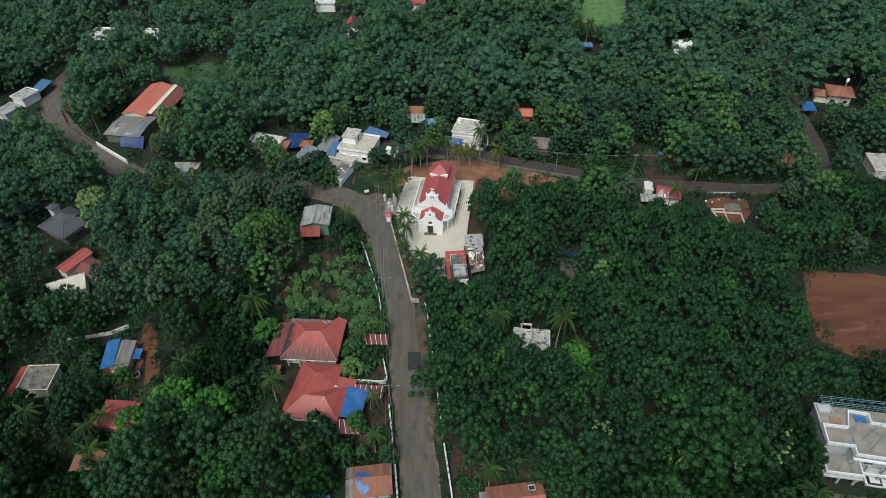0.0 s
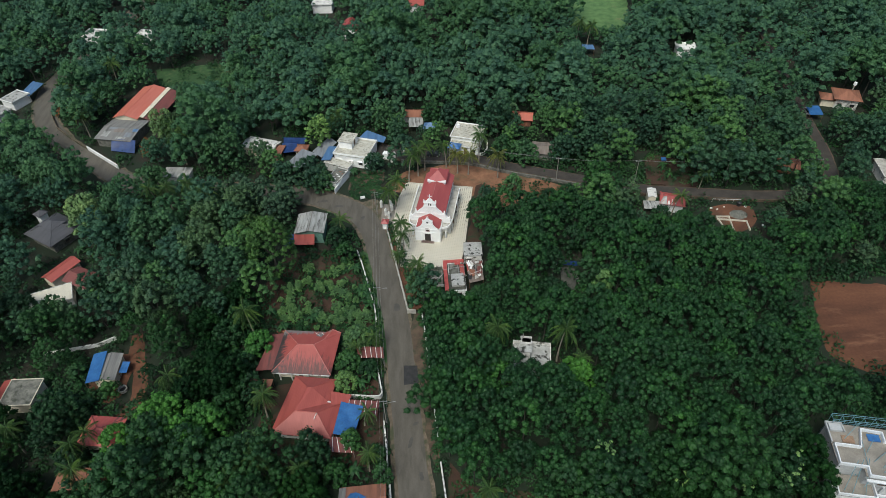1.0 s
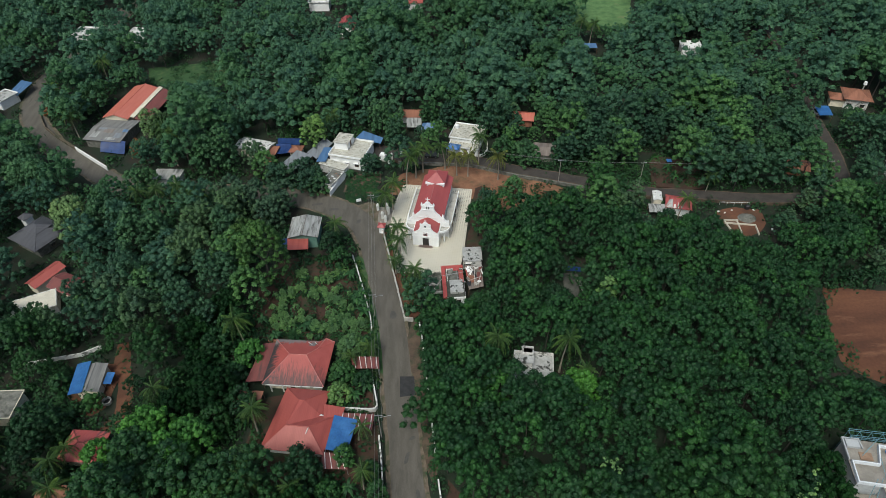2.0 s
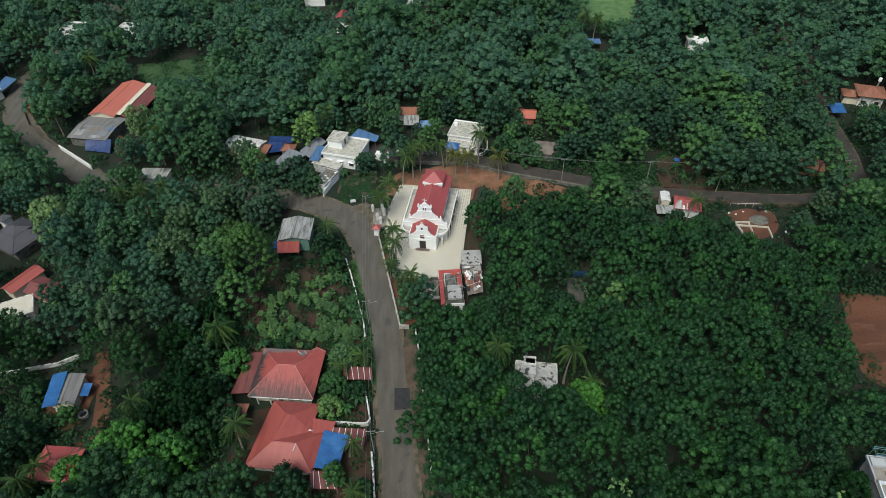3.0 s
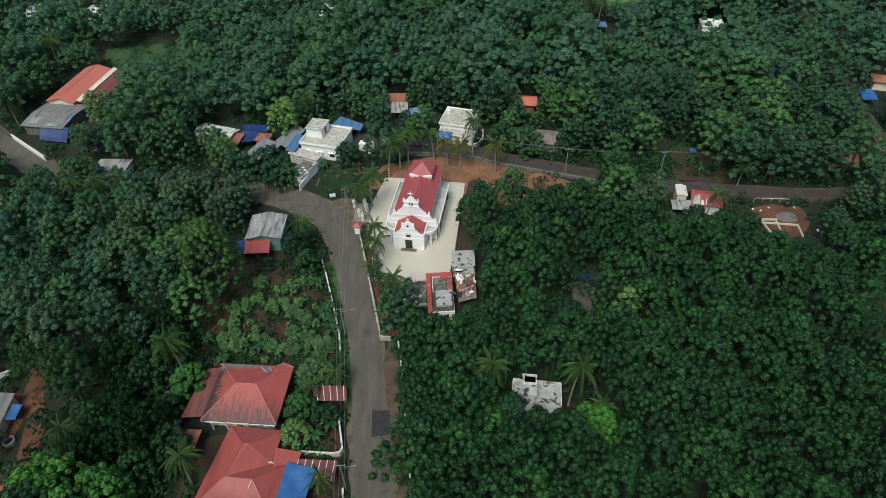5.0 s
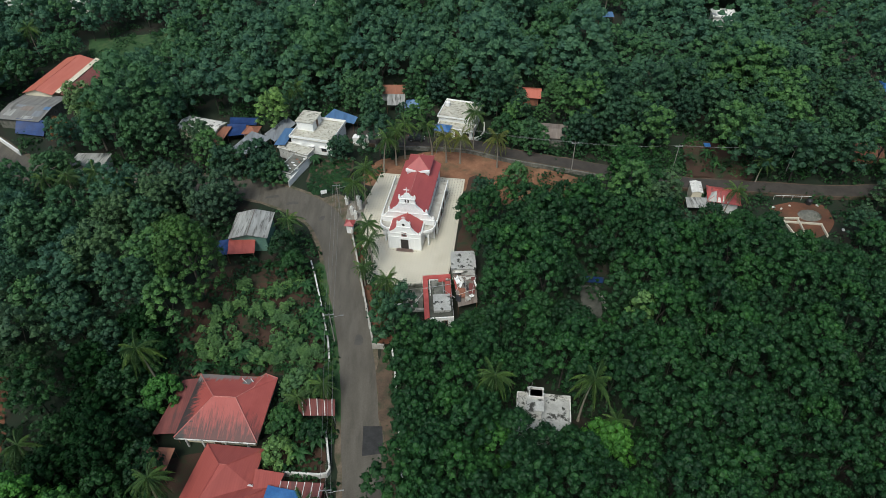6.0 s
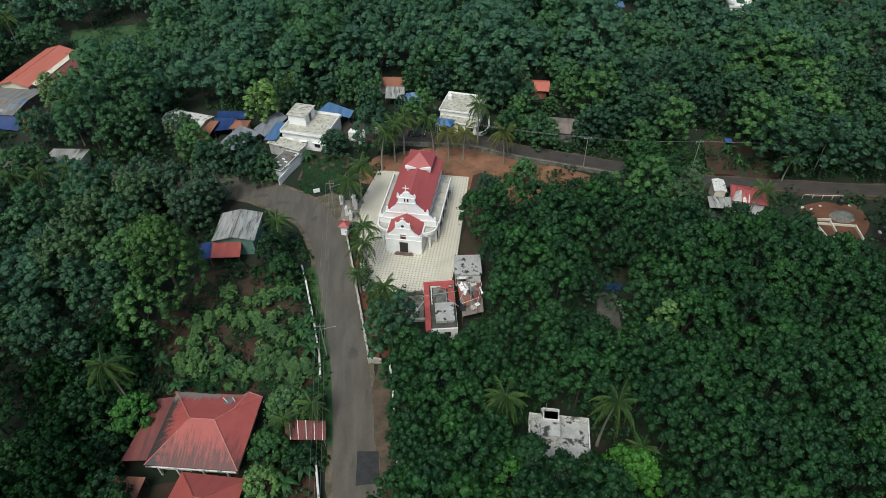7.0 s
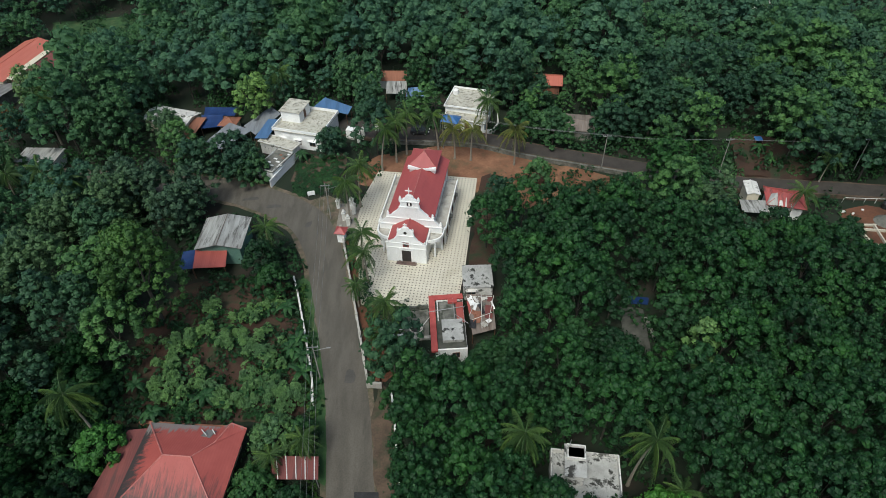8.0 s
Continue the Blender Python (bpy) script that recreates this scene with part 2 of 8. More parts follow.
PALM_BARK = surface("palm_trunk", (0.2, 0.175, 0.135), (0.3, 0.265, 0.21), None, 2.0, fine=8.0, rough=0.95, stretch=(0.5, 0.5, 4))
STEEL = surface("dull_metal", (0.3, 0.3, 0.3), (0.4, 0.4, 0.39), None, 2.0, fine=8.0, rough=0.5, metal=0.6)
POLE = surface("concrete_pole", (0.19, 0.18, 0.16), (0.27, 0.255, 0.23), None, 2.0, fine=8.0, rough=0.9)
BLACK = surface("black_plastic", (0.015, 0.015, 0.016), (0.025, 0.025, 0.026), None, 2.0, fine=8.0, rough=0.5)
RED_PAINT = surface("red_paint", (0.36, 0.06, 0.05), (0.44, 0.09, 0.075), (0.25, 0.06, 0.05), 1.0, 0.6, (0.6, 0.75), 8.0, 0.6)
SCAFFOLD = surface("blue_grey_steel", (0.12, 0.24, 0.28), (0.17, 0.32, 0.36), None, 2.0, fine=8.0, rough=0.5, metal=0.3)

RUBBER = leaves("rubber_leaves", (0.0075, 0.034, 0.0115), (0.015, 0.06, 0.0185), (0.042, 0.128, 0.034), through=0.06)
BROAD = leaves("broad_leaves", (0.009, 0.036, 0.013), (0.0145, 0.055, 0.019), (0.027, 0.086, 0.028))
# broad leaves darkened: shade among the near crowns is put into the colour
SHADE_LEAF = leaves("shade_darkened_leaves", (0.006, 0.027, 0.008), (0.011, 0.043, 0.012), (0.02, 0.066, 0.018), gloss=0.1)
LUSH = leaves("lush_green_leaves", (0.028, 0.1, 0.022), (0.052, 0.165, 0.034), (0.09, 0.235, 0.055))
# distance haze put into the leaf colour: lighter and bluer with low contrast
BROAD_HAZED = leaves("hazed_forest_leaves", (0.05, 0.118, 0.082), (0.084, 0.188, 0.123), (0.135, 0.255, 0.17), through=0.45, gloss=0.15)
FRESH_HAZED = leaves("hazed_light_forest_leaves", (0.052, 0.13, 0.07), (0.088, 0.198, 0.098), (0.14, 0.27, 0.138), through=0.45, gloss=0.15)
OLIVE = leaves("olive_leaves", (0.017, 0.045, 0.014), (0.028, 0.068, 0.02), (0.048, 0.1, 0.032))
# a grey-green of its own, lightened beyond that for haze
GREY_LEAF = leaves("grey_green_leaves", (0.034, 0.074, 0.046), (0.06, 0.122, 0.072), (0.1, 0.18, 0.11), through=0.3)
FRESH = leaves("fresh_leaves", (0.016, 0.055, 0.02), (0.031, 0.093, 0.032), (0.06, 0.15, 0.048))
# half-way tones, with a thinner haze mixed into the leaf colour
BROAD_HALF_HAZED = leaves("half_hazed_woodland_leaves", (0.024, 0.065, 0.036), (0.042, 0.107, 0.057), (0.07, 0.16, 0.084), through=0.22)
FRESH_HALF_HAZED = leaves("half_hazed_young_leaves", (0.03, 0.082, 0.036), (0.052, 0.13, 0.054), (0.09, 0.195, 0.082), through=0.22)
YELLOW = leaves("yellow_green_leaves", (0.12, 0.21, 0.075), (0.18, 0.29, 0.11), (0.25, 0.36, 0.15))
CASSAVA = leaves("garden_leaves", (0.058, 0.13, 0.042), (0.105, 0.205, 0.074), (0.19, 0.32, 0.14), 0.55, 0.3)
PALM = leaves("palm_leaves", (0.0425, 0.0903, 0.0289), (0.068, 0.129, 0.0408), (0.102, 0.1677, 0.0578), 0.4, 0.3)
PALM_YELLOW = leaves("yellowing_palm_leaves", (0.1, 0.13, 0.035), (0.15, 0.17, 0.05), (0.21, 0.21, 0.075), 0.4, 0.3)


# ---- shapes ----
class Geo:
    """Vertices and faces of one part."""

    def __init__(self):
        self.v, self.f = [], []

    def add(self, verts, faces):
        k = len(self.v)
        self.v += [tuple(p) for p in verts]
        self.f += [tuple(i + k for i in f) for f in faces]
        return self

    def box(self, x0, y0, z0, x1, y1, z1):
        p = [(x, y, z) for z in (z0, z1) for x, y in ((x0, y0), (x1, y0), (x1, y1), (x0, y1))]
        return self.add(p, [(3, 2, 1, 0), (4, 5, 6, 7), (0, 1, 5, 4), (1, 2, 6, 5), (2, 3, 7, 6), (3, 0, 4, 7)])

    def prism(self, pts, z0, z1):
        n = len(pts)
        p = [(x, y, z0) for x, y in pts] + [(x, y, z1) for x, y in pts]
        return self.add(p, [tuple(range(n - 1, -1, -1)), tuple(range(n, 2 * n))] + [(i, (i + 1) % n, n + (i + 1) % n, n + i) for i in range(n)])

    def slab(self, pts, y0, y1):
        """An outline in x and z, given thickness along y."""
        n = len(pts)
        p = [(x, y0, z) for x, z in pts] + [(x, y1, z) for x, z in pts]
        return self.add(p, [tuple(range(n)), tuple(range(2 * n - 1, n - 1, -1))] + [(i, n + i, n + (i + 1) % n, (i + 1) % n) for i in range(n)])

    def rod(self, a, b, r0, r1=None, n=6):
        a, b = Vector(a), Vector(b)
        r1 = r0 if r1 is None else r1
        q = (b - a).to_track_quat("Z", "Y")
        ring = [Vector((math.cos(2 * math.pi * i / n), math.sin(2 * math.pi * i / n), 0)) for i in range(n)]
        p = [a + q @ (c * r0) for c in ring] + [b + q @ (c * r1) for c in ring]
        return self.add(p, [(i, (i + 1) % n, n + (i + 1) % n, n + i) for i in range(n)] + [tuple(range(n - 1, -1, -1)), tuple(range(n, 2 * n))])

    def panel(self, pts, t=0.06):
        """A flat sheet through corner points, t thick downwards."""
        n = len(pts)
        p = [tuple(q) for q in pts] + [(x, y, z - t) for x, y, z in pts]
        return self.add(p, [tuple(range(n)), tuple(range(2 * n - 1, n - 1, -1))] + [(i, n + i, n + (i + 1) % n, (i + 1) % n) for i in range(n)])

    def make(self, name, mat, parent=None, label="", smooth=False):
        me = bpy.data.meshes.new(name)
        me.from_pydata(self.v, [], self.f)
        me.validate()
        me.materials.append(mat)
        bm = bmesh.new()
        bm.from_mesh(me)
        bmesh.ops.recalc_face_normals(bm, faces=bm.faces)
        if name.endswith("roof"):
            bmesh.ops.remove_doubles(bm, verts=bm.verts, dist=0.001)
        bm.to_mesh(me)
        bm.free()
        if smooth:
            me.polygons.foreach_set("use_smooth", [True] * len(me.polygons))
        ob = new(name, me)
        if parent:
            ob.parent = parent
        if label:
            ob["label"] = label
        return ob


def thing(name, label, category, x=0.0, y=0.0, z=0.0, turn=0.0, group=""):
    ob = new(name)
    ob.empty_display_size = 0.2
    ob.matrix_basis = pose(x, y, z, 0, 0, turn)
    return tagged(ob, label, category, group)


def spline(pts, step=2.0):
    """A smooth line through points of any number of values."""
    pts = [np.array(p, float) for p in pts]
    ext = [2 * pts[0] - pts[1]] + pts + [2 * pts[-1] - pts[-2]]
    out = []
    for i in range(1, len(ext) - 2):
        p0, p1, p2, p3 = ext[i - 1:i + 3]
        n = max(2, int(np.linalg.norm((p2 - p1)[:2]) / step))
        for k in range(n):
            t = k / n
            out.append(0.5 * (2 * p1 + (p2 - p0) * t + (2 * p0 - 5 * p1 + 4 * p2 - p3) * t * t + (3 * p1 - p0 - 3 * p2 + p3) * t ** 3))
    return out + [pts[-1]]


def ribbon(name, pts, mat, z, thick=0.12, wobble=0.0):
    """A paved strip: points of x, y and half its width."""
    line = spline(pts)
    g = Geo()
    rows = []
    for i, (x, y, w) in enumerate(line):
        a, b = line[max(i - 1, 0)], line[min(i + 1, len(line) - 1)]
        d = (b - a)[:2]
        d = d / np.linalg.norm(d)
        wl = w + wobble * noise.noise(Vector((x * 0.35, y * 0.35, 1.0)))
        wr = w + wobble * noise.noise(Vector((x * 0.35, y * 0.35, 7.0)))
        rows.append(((x - d[1] * wl, y + d[0] * wl), (x + d[1] * wr, y - d[0] * wr)))
    for l, r in rows:
        g.v += [(*l, z), (*r, z), (*l, z - thick), (*r, z - thick)]
    for i in range(len(rows) - 1):
        k = 4 * i
        g.f += [(k, k + 1, k + 5, k + 4), (k + 2, k, k + 4, k + 6), (k + 1, k + 3, k + 7, k + 5)]
    return g.make(name, mat)


def blob_patch(name, pts, mat, z, rng_seed=1, thick=0.1):
    """A ground patch with an uneven edge round a rough outline."""
    line = spline(list(pts) + [pts[0]], 1.5)[:-1]
    out = [(x + 0.8 * noise.noise(Vector((x * 0.3, y * 0.3, rng_seed))), y + 0.8 * noise.noise(Vector((x * 0.3, y * 0.3, rng_seed + 9.0)))) for x, y in line]
    return Geo().prism(out, z - thick, z).make(name, mat)

# ---- ground and roads ----
REPAIR = surface("older_asphalt_repair", (0.062, 0.057, 0.051), (0.082, 0.075, 0.067), None, 0.8, fine=8.0, rough=0.9)
g = Geo()
N, SIZE = 40, 2400.0
xs = [SIZE * (i / N - 0.5) for i in range(N + 1)]
g.v = [(x, y + 150, 0.0) for y in xs for x in xs]
g.f = [(j * (N + 1) + i, j * (N + 1) + i + 1, (j + 1) * (N + 1) + i + 1, (j + 1) * (N + 1) + i) for j in range(N) for i in range(N)]
tagged(g.make("ground", SOIL), "reddish laterite ground with undergrowth, colour darkened for tree shade", "ground", kind="structure")

MAIN = [(-3.6, -120, 2.9), (-2.8, -40, 2.9), (-2.8, 20, 2.9), (-2.8, 52, 2.9), (-3.4, 61, 2.8), (-4.1, 73, 2.8), (-4.8, 82, 2.8), (-5.7, 94.5, 2.8), (-7.2, 105, 2.8), (-9.6, 117, 2.8), (-11.4, 126, 3.0), (-14.8, 133.5, 3.3), (-22.0, 139.3, 3.2), (-31, 143.5, 3.0), (-45, 147, 2.8), (-62, 149, 2.8), (-80, 153.5, 2.9), (-93, 163.5, 2.9), (-106, 174.5, 3.0), (-117, 188, 3.1), (-123, 200, 3.1), (-125, 216, 3.0), (-121, 236, 3.2), (-116, 262, 3.0), (-112, 300, 3.0)]
BACK = [(-11.0, 163, 2.6), (-3, 159.6, 2.4), (8.5, 157, 1.65), (17.6, 155.2, 1.65), (26.1, 151.0, 1.65), (38, 146.2, 1.65), (49.5, 141.6, 1.65), (60.3, 137.5, 1.65), (75, 134.6, 1.65), (94, 131.5, 1.65), (110, 133, 2.0), (117, 146, 1.5), (121, 165, 1.4), (126, 190, 1.3), (135, 230, 1.3)]
tagged(ribbon("road_edge", [(x, y, w + 0.75) for x, y, w in MAIN], SHOULDER, 0.02, wobble=0.5), "dusty gravel edge along the asphalt road", "road edge", kind="structure")
tagged(ribbon("road", MAIN, ASPHALT, 0.05, wobble=0.12), "worn grey village asphalt road", "road", kind="structure")
# lane and edge colours both carry some of the trees' shade
tagged(ribbon("road_back_edge", [(x, y, w + 0.35) for x, y, w in BACK], YARD_DARK, 0.77, 0.9, 0.3), "dusty edge along the lane", "road edge", kind="structure")
tagged(ribbon("road_back", BACK, LANE, 0.8, 0.1, 0.12), "narrow grey asphalt lane", "road", kind="structure")
tagged(Geo().prism([(-4.5, 79.3), (-1.45, 79.5), (-1.65, 83.9), (-4.45, 84.1)], 0.02, 0.056).make("road_patch", TAR), "dark rectangular tar patch on the road", "road patch", kind="structure")
tagged(blob_patch("red_field", [(90, 101), (112, 97), (128, 94), (126, 72), (97, 73), (85, 79), (86, 90)], FIELD, 0.02), "bare red earth field", "field", kind="structure")
tagged(blob_patch("church_yard_earth", [(1, 153), (10, 154.2), (18, 152.4), (27, 148.0), (37, 143.5), (42, 140), (38, 136.5), (28, 134), (18, 134), (16, 139), (6, 139), (-6, 143), (-5, 150)], EARTH, 0.022), "bare red earth behind the church", "yard", kind="structure")
tagged(blob_patch("far_meadow", [(58, 300), (60, 252), (72, 240), (84, 238), (92, 262), (98, 300)], GRASS, 0.02), "bright green meadow between the woods", "meadow", kind="structure")
tagged(blob_patch("side_meadow", [(-92, 222), (-62, 224), (-58, 212), (-84, 209)], VERGE, 0.02), "green clearing between the trees", "meadow", kind="structure")
tagged(blob_patch("verge", [(-15.0, 119), (-12.8, 118.5), (-10.2, 106), (-8.6, 96), (-7.6, 86), (-8.8, 86), (-10.2, 95), (-12.2, 106)], VERGE, 0.03), "narrow grass verge between wall and road", "verge", kind="structure")
tagged(blob_patch("corner_plot", [(-19, 145), (-12, 141.5), (-9.8, 146), (-9, 153), (-16, 152)], YARD_DARK, 0.03), "weedy corner plot", "plot", kind="structure")


tagged(blob_patch("lane_yard", [(63.0, 139.4), (76.0, 137.2), (78.0, 146.0), (73.0, 151.5), (66.2, 150.6)], BED, 0.74, 1, 0.8), "bare brown yard beside the lane", "yard", kind="structure")


def offset_line(line, side, lo, hi):
    """Points beside a road between two of its stations, side metres to its right."""
    pts = spline(line, 3.0)
    out = []
    for i in range(1, len(pts) - 1):
        d = (pts[i + 1] - pts[i - 1])[:2]
        d = d / np.linalg.norm(d)
        p = (float(pts[i][0] + d[1] * (pts[i][2] + side)), float(pts[i][1] - d[0] * (pts[i][2] + side)))
        if lo < p[0] < hi:
            out.append(p)
    return out


LANE_WALL = offset_line(BACK, 0.75, -4, 58)

tagged(blob_patch("garden_bed", [(-36, 95), (-12.8, 94.5), (-11.5, 101), (-13.5, 109), (-15.8, 117.5), (-22, 120), (-31, 119.5), (-36, 113)], BED, 0.025), "dark reddish garden soil", "garden", kind="structure")
tagged(blob_patch("house_yard", [(-32, 81), (-12, 82), (-9.5, 78), (-9.0, 64), (-19, 62), (-32, 64)], BED, 0.02), "bare reddish yard round the bungalows", "yard", kind="structure")
tagged(ribbon("dirt_track", [(-64.0, 70.5, 0.9), (-60.6, 75.4, 1.1), (-57.8, 79.4, 1.3), (-58.8, 86.0, 1.3), (-61.2, 91.6, 1.4), (-62.6, 97, 1.1)], DUG, 0.03, wobble=0.7), "red dirt track between gardens", "track", kind="structure")
tagged(blob_patch("shed_yard", [(-69.5, 91.0), (-66, 91.6), (-61.4, 90.8), (-60.6, 86), (-61.2, 81), (-63.2, 79.6), (-67, 81), (-69.8, 86)], DUG, 0.022), "red earth yard of the tarpaulin shed", "yard", kind="structure")
tagged(blob_patch("road_shoulder_earth", [(-1.6, 100), (0.3, 94), (1.0, 78), (1.8, 64), (0.4, 62), (-1.2, 79), (-2.4, 92)], YARD_DARK, 0.024), "strip of red earth between road and plantation wall", "verge", kind="structure")
# dark soil colour in place of the shadow along the plantation edge
tagged(blob_patch("court_side_earth", [(12.2, 120), (16, 120), (17.5, 132), (19, 143), (16.5, 143.5), (14, 131)], BED, 0.03), "red earth beside the church court, darkened in colour for shade", "yard", kind="structure")
tagged(blob_patch("palm_strip", [(-8.6, 131), (-6.6, 130.5), (-2.0, 112), (0.6, 101), (-2.6, 99.5), (-4.2, 107)], DUG, 0.024), "narrow planted strip under the palms", "verge", kind="structure")

for i, (x, y, w, d) in enumerate(((-3.6, 74.6, 0.35, 0.8), (-2.2, 70.2, 0.6, 0.45), (-3.4, 66.4, 0.3, 1.1), (-1.6, 59.6, 0.4, 0.8), (-6.0, 100.5, 0.5, 1.3), (-21.0, 137.6, 1.5, 0.4), (-14.4, 132.6, 0.6, 0.7), (-25.5, 140.2, 1.3, 0.4))):
    p = blob_patch("road_repair", [(x - w, y - d), (x + w, y - d * 0.8), (x + w * 0.8, y + d), (x - w * 0.9, y + d * 0.9)], TAR, 0.056, i, 0.03)
    p.data.materials[0] = REPAIR
    tagged(p, "small dark repair in the asphalt", "road patch", kind="structure")

# ---- buildings ----
def turned(face, along, out, z):
    """A place on a wall from its face (S, N, E or W), the way along it and out of it."""
    return {"S": (along, -out, z), "N": (along, out, z), "E": (out, along, z), "W": (-out, along, z)}[face]


def wall_box(g, face, along, out0, out1, z0, z1, half):
    a, b = turned(face, along - half, out0, z0), turned(face, along + half, out1, z1)
    g.box(min(a[0], b[0]), min(a[1], b[1]), z0, max(a[0], b[0]), max(a[1], b[1]), z1)


def window(parent, face, along, out, z, w=1.2, h=1.1, frame_mat=None, shade=None):
    """A framed window with its pane and, where given, a concrete sunshade."""
    g = Geo()
    for lo, hi, x in ((z, z + 0.09, 0), (z + h - 0.09, z + h, 0)):
        wall_box(g, face, along, out - 0.05, out + 0.07, lo, hi, w / 2)
    for s in (-1, 0, 1):
        wall_box(g, face, along + s * (w / 2 - 0.045), out - 0.05, out + 0.068, z + 0.085, z + h - 0.085, 0.045)
    win = g.make("window", frame_mat or WOOD, parent)
    g = Geo()
    wall_box(g, face, along, out - 0.04, out + 0.02, z + 0.05, z + h - 0.05, w / 2 - 0.04)
    g.make("pane", GLASS, win)
    if shade:
        g = Geo()
        wall_box(g, face, along, out, out + 0.5, z + h + 0.08, z + h + 0.16, w / 2 + 0.25)
        g.make("sunshade", shade, parent)
    return win


def door(parent, face, along, out, w=1.0, h=2.1, mat=None):
    g = Geo()
    wall_box(g, face, along, out - 0.05, out + 0.03, 0.0, h, w / 2)
    d = g.make("door", mat or WOOD, parent)
    g = Geo()
    for s in (-1, 1):
        wall_box(g, face, along + s * (w / 2 + 0.05), out - 0.05, out + 0.06, 0.0, h + 0.1, 0.05)
    wall_box(g, face, along, out - 0.05, out + 0.062, h + 0.0, h + 0.1, w / 2)
    g.make("door_frame", WHITE, d)
    return d


def shell(g, w, d, h, t=0.2, cx=0.0, cy=0.0):
    """Four walls in one ring round a hollow room."""
    p = []
    for z in (0, h):
        for k in (0, t):
            p += [(cx + sx * (w / 2 - k), cy + sy * (d / 2 - k), z) for sx, sy in ((-1, -1), (1, -1), (1, 1), (-1, 1))]
    f = []
    for i in range(4):
        j = (i + 1) % 4
        f += [(i, j, 8 + j, 8 + i), (4 + j, 4 + i, 12 + i, 12 + j), (8 + i, 8 + j, 12 + j, 12 + i), (j, i, 4 + i, 4 + j)]
    return g.add(p, f)


def hip(g, w, d, z, rise, over=0.6, cx=0.0, cy=0.0, t=0.08):
    """A hipped roof over w by d, its ridge along the longer side."""
    a, b = w / 2 + over, d / 2 + over
    if a >= b:
        r0, r1 = (cx - (a - b), cy), (cx + (a - b), cy)
    else:
        r0, r1 = (cx, cy - (b - a)), (cx, cy + (b - a))
    c = [(cx - a, cy - b, z), (cx + a, cy - b, z), (cx + a, cy + b, z), (cx - a, cy + b, z)]
    R0, R1 = (*r0, z + rise), (*r1, z + rise)
    if a >= b:
        g.panel([c[0], c[1], R1, R0], t), g.panel([c[1], c[2], R1], t), g.panel([c[2], c[3], R0, R1], t), g.panel([c[3], c[0], R0], t)
        pairs = [(c[0], R0), (c[3], R0), (c[1], R1), (c[2], R1), (R0, R1)]
    else:
        g.panel([c[0], c[1], R0], t), g.panel([c[1], c[2], R1, R0], t), g.panel([c[2], c[3], R1], t), g.panel([c[3], c[0], R0, R1], t)
        pairs = [(c[0], R0), (c[1], R0), (c[2], R1), (c[3], R1), (R0, R1)]
    return pairs


def gable(g, w, d, z, rise, over=0.4, along="y", cx=0.0, cy=0.0, t=0.07):
    a, b = w / 2 + over, d / 2 + over
    if along == "y":
        g.panel([(cx - a, cy - b, z), (cx, cy - b, z + rise), (cx, cy + b, z + rise), (cx - a, cy + b, z)], t)
        g.panel([(cx, cy - b, z + rise), (cx + a, cy - b, z), (cx + a, cy + b, z), (cx, cy + b, z + rise)], t)
        return [((cx, cy - b, z + rise), (cx, cy + b, z + rise))]
    g.panel([(cx - a, cy - b, z), (cx + a, cy - b, z), (cx + a, cy, z + rise), (cx - a, cy, z + rise)], t)
    g.panel([(cx - a, cy, z + rise), (cx + a, cy, z + rise), (cx + a, cy + b, z), (cx - a, cy + b, z)], t)
    return [((cx - a, cy, z + rise), (cx + a, cy, z + rise))]


def caps(pairs, mat, parent, r=0.09):
    for a, b in pairs:
        Geo().rod((a[0], a[1], a[2] + 0.02), (b[0], b[1], b[2] + 0.02), r, r, 5).make("ridge_cap", mat, parent)


def hip_house(name, label, x, y, turn, w, d, h, rise, roof, walls=WHITE, over=0.7, cap=None, windows=(), doors=(), wing=None):
    """A bungalow with a hipped roof; wing: w, d, cx, cy, rise of a second hipped part."""
    o = thing(name, label, "house", x, y, 0, turn)
    g = Geo()
    shell(g, w, d, h)
    g.make("wall", walls, o)
    if wing:
        shell(Geo(), wing[0], wing[1], h - 0.02, 0.2, wing[2], wing[3]).make("wing_wall", walls, o)
    g = Geo()
    pairs = hip(g, w, d, h, rise, over)
    rf = g.make("roof", roof, o)
    caps(pairs, cap or roof, rf)
    if wing:
        g = Geo()
        pairs = hip(g, wing[0], wing[1], h - 0.05, wing[4], over, wing[2], wing[3])
        rf = g.make("roof", roof, o)
        caps(pairs, cap or roof, rf)
    for f, al in windows:
        window(o, f, al, (d if f in "SN" else w) / 2, 0.9, shade=CONCRETE)
    for f, al in doors:
        door(o, f, al, (d if f in "SN" else w) / 2)
    return o


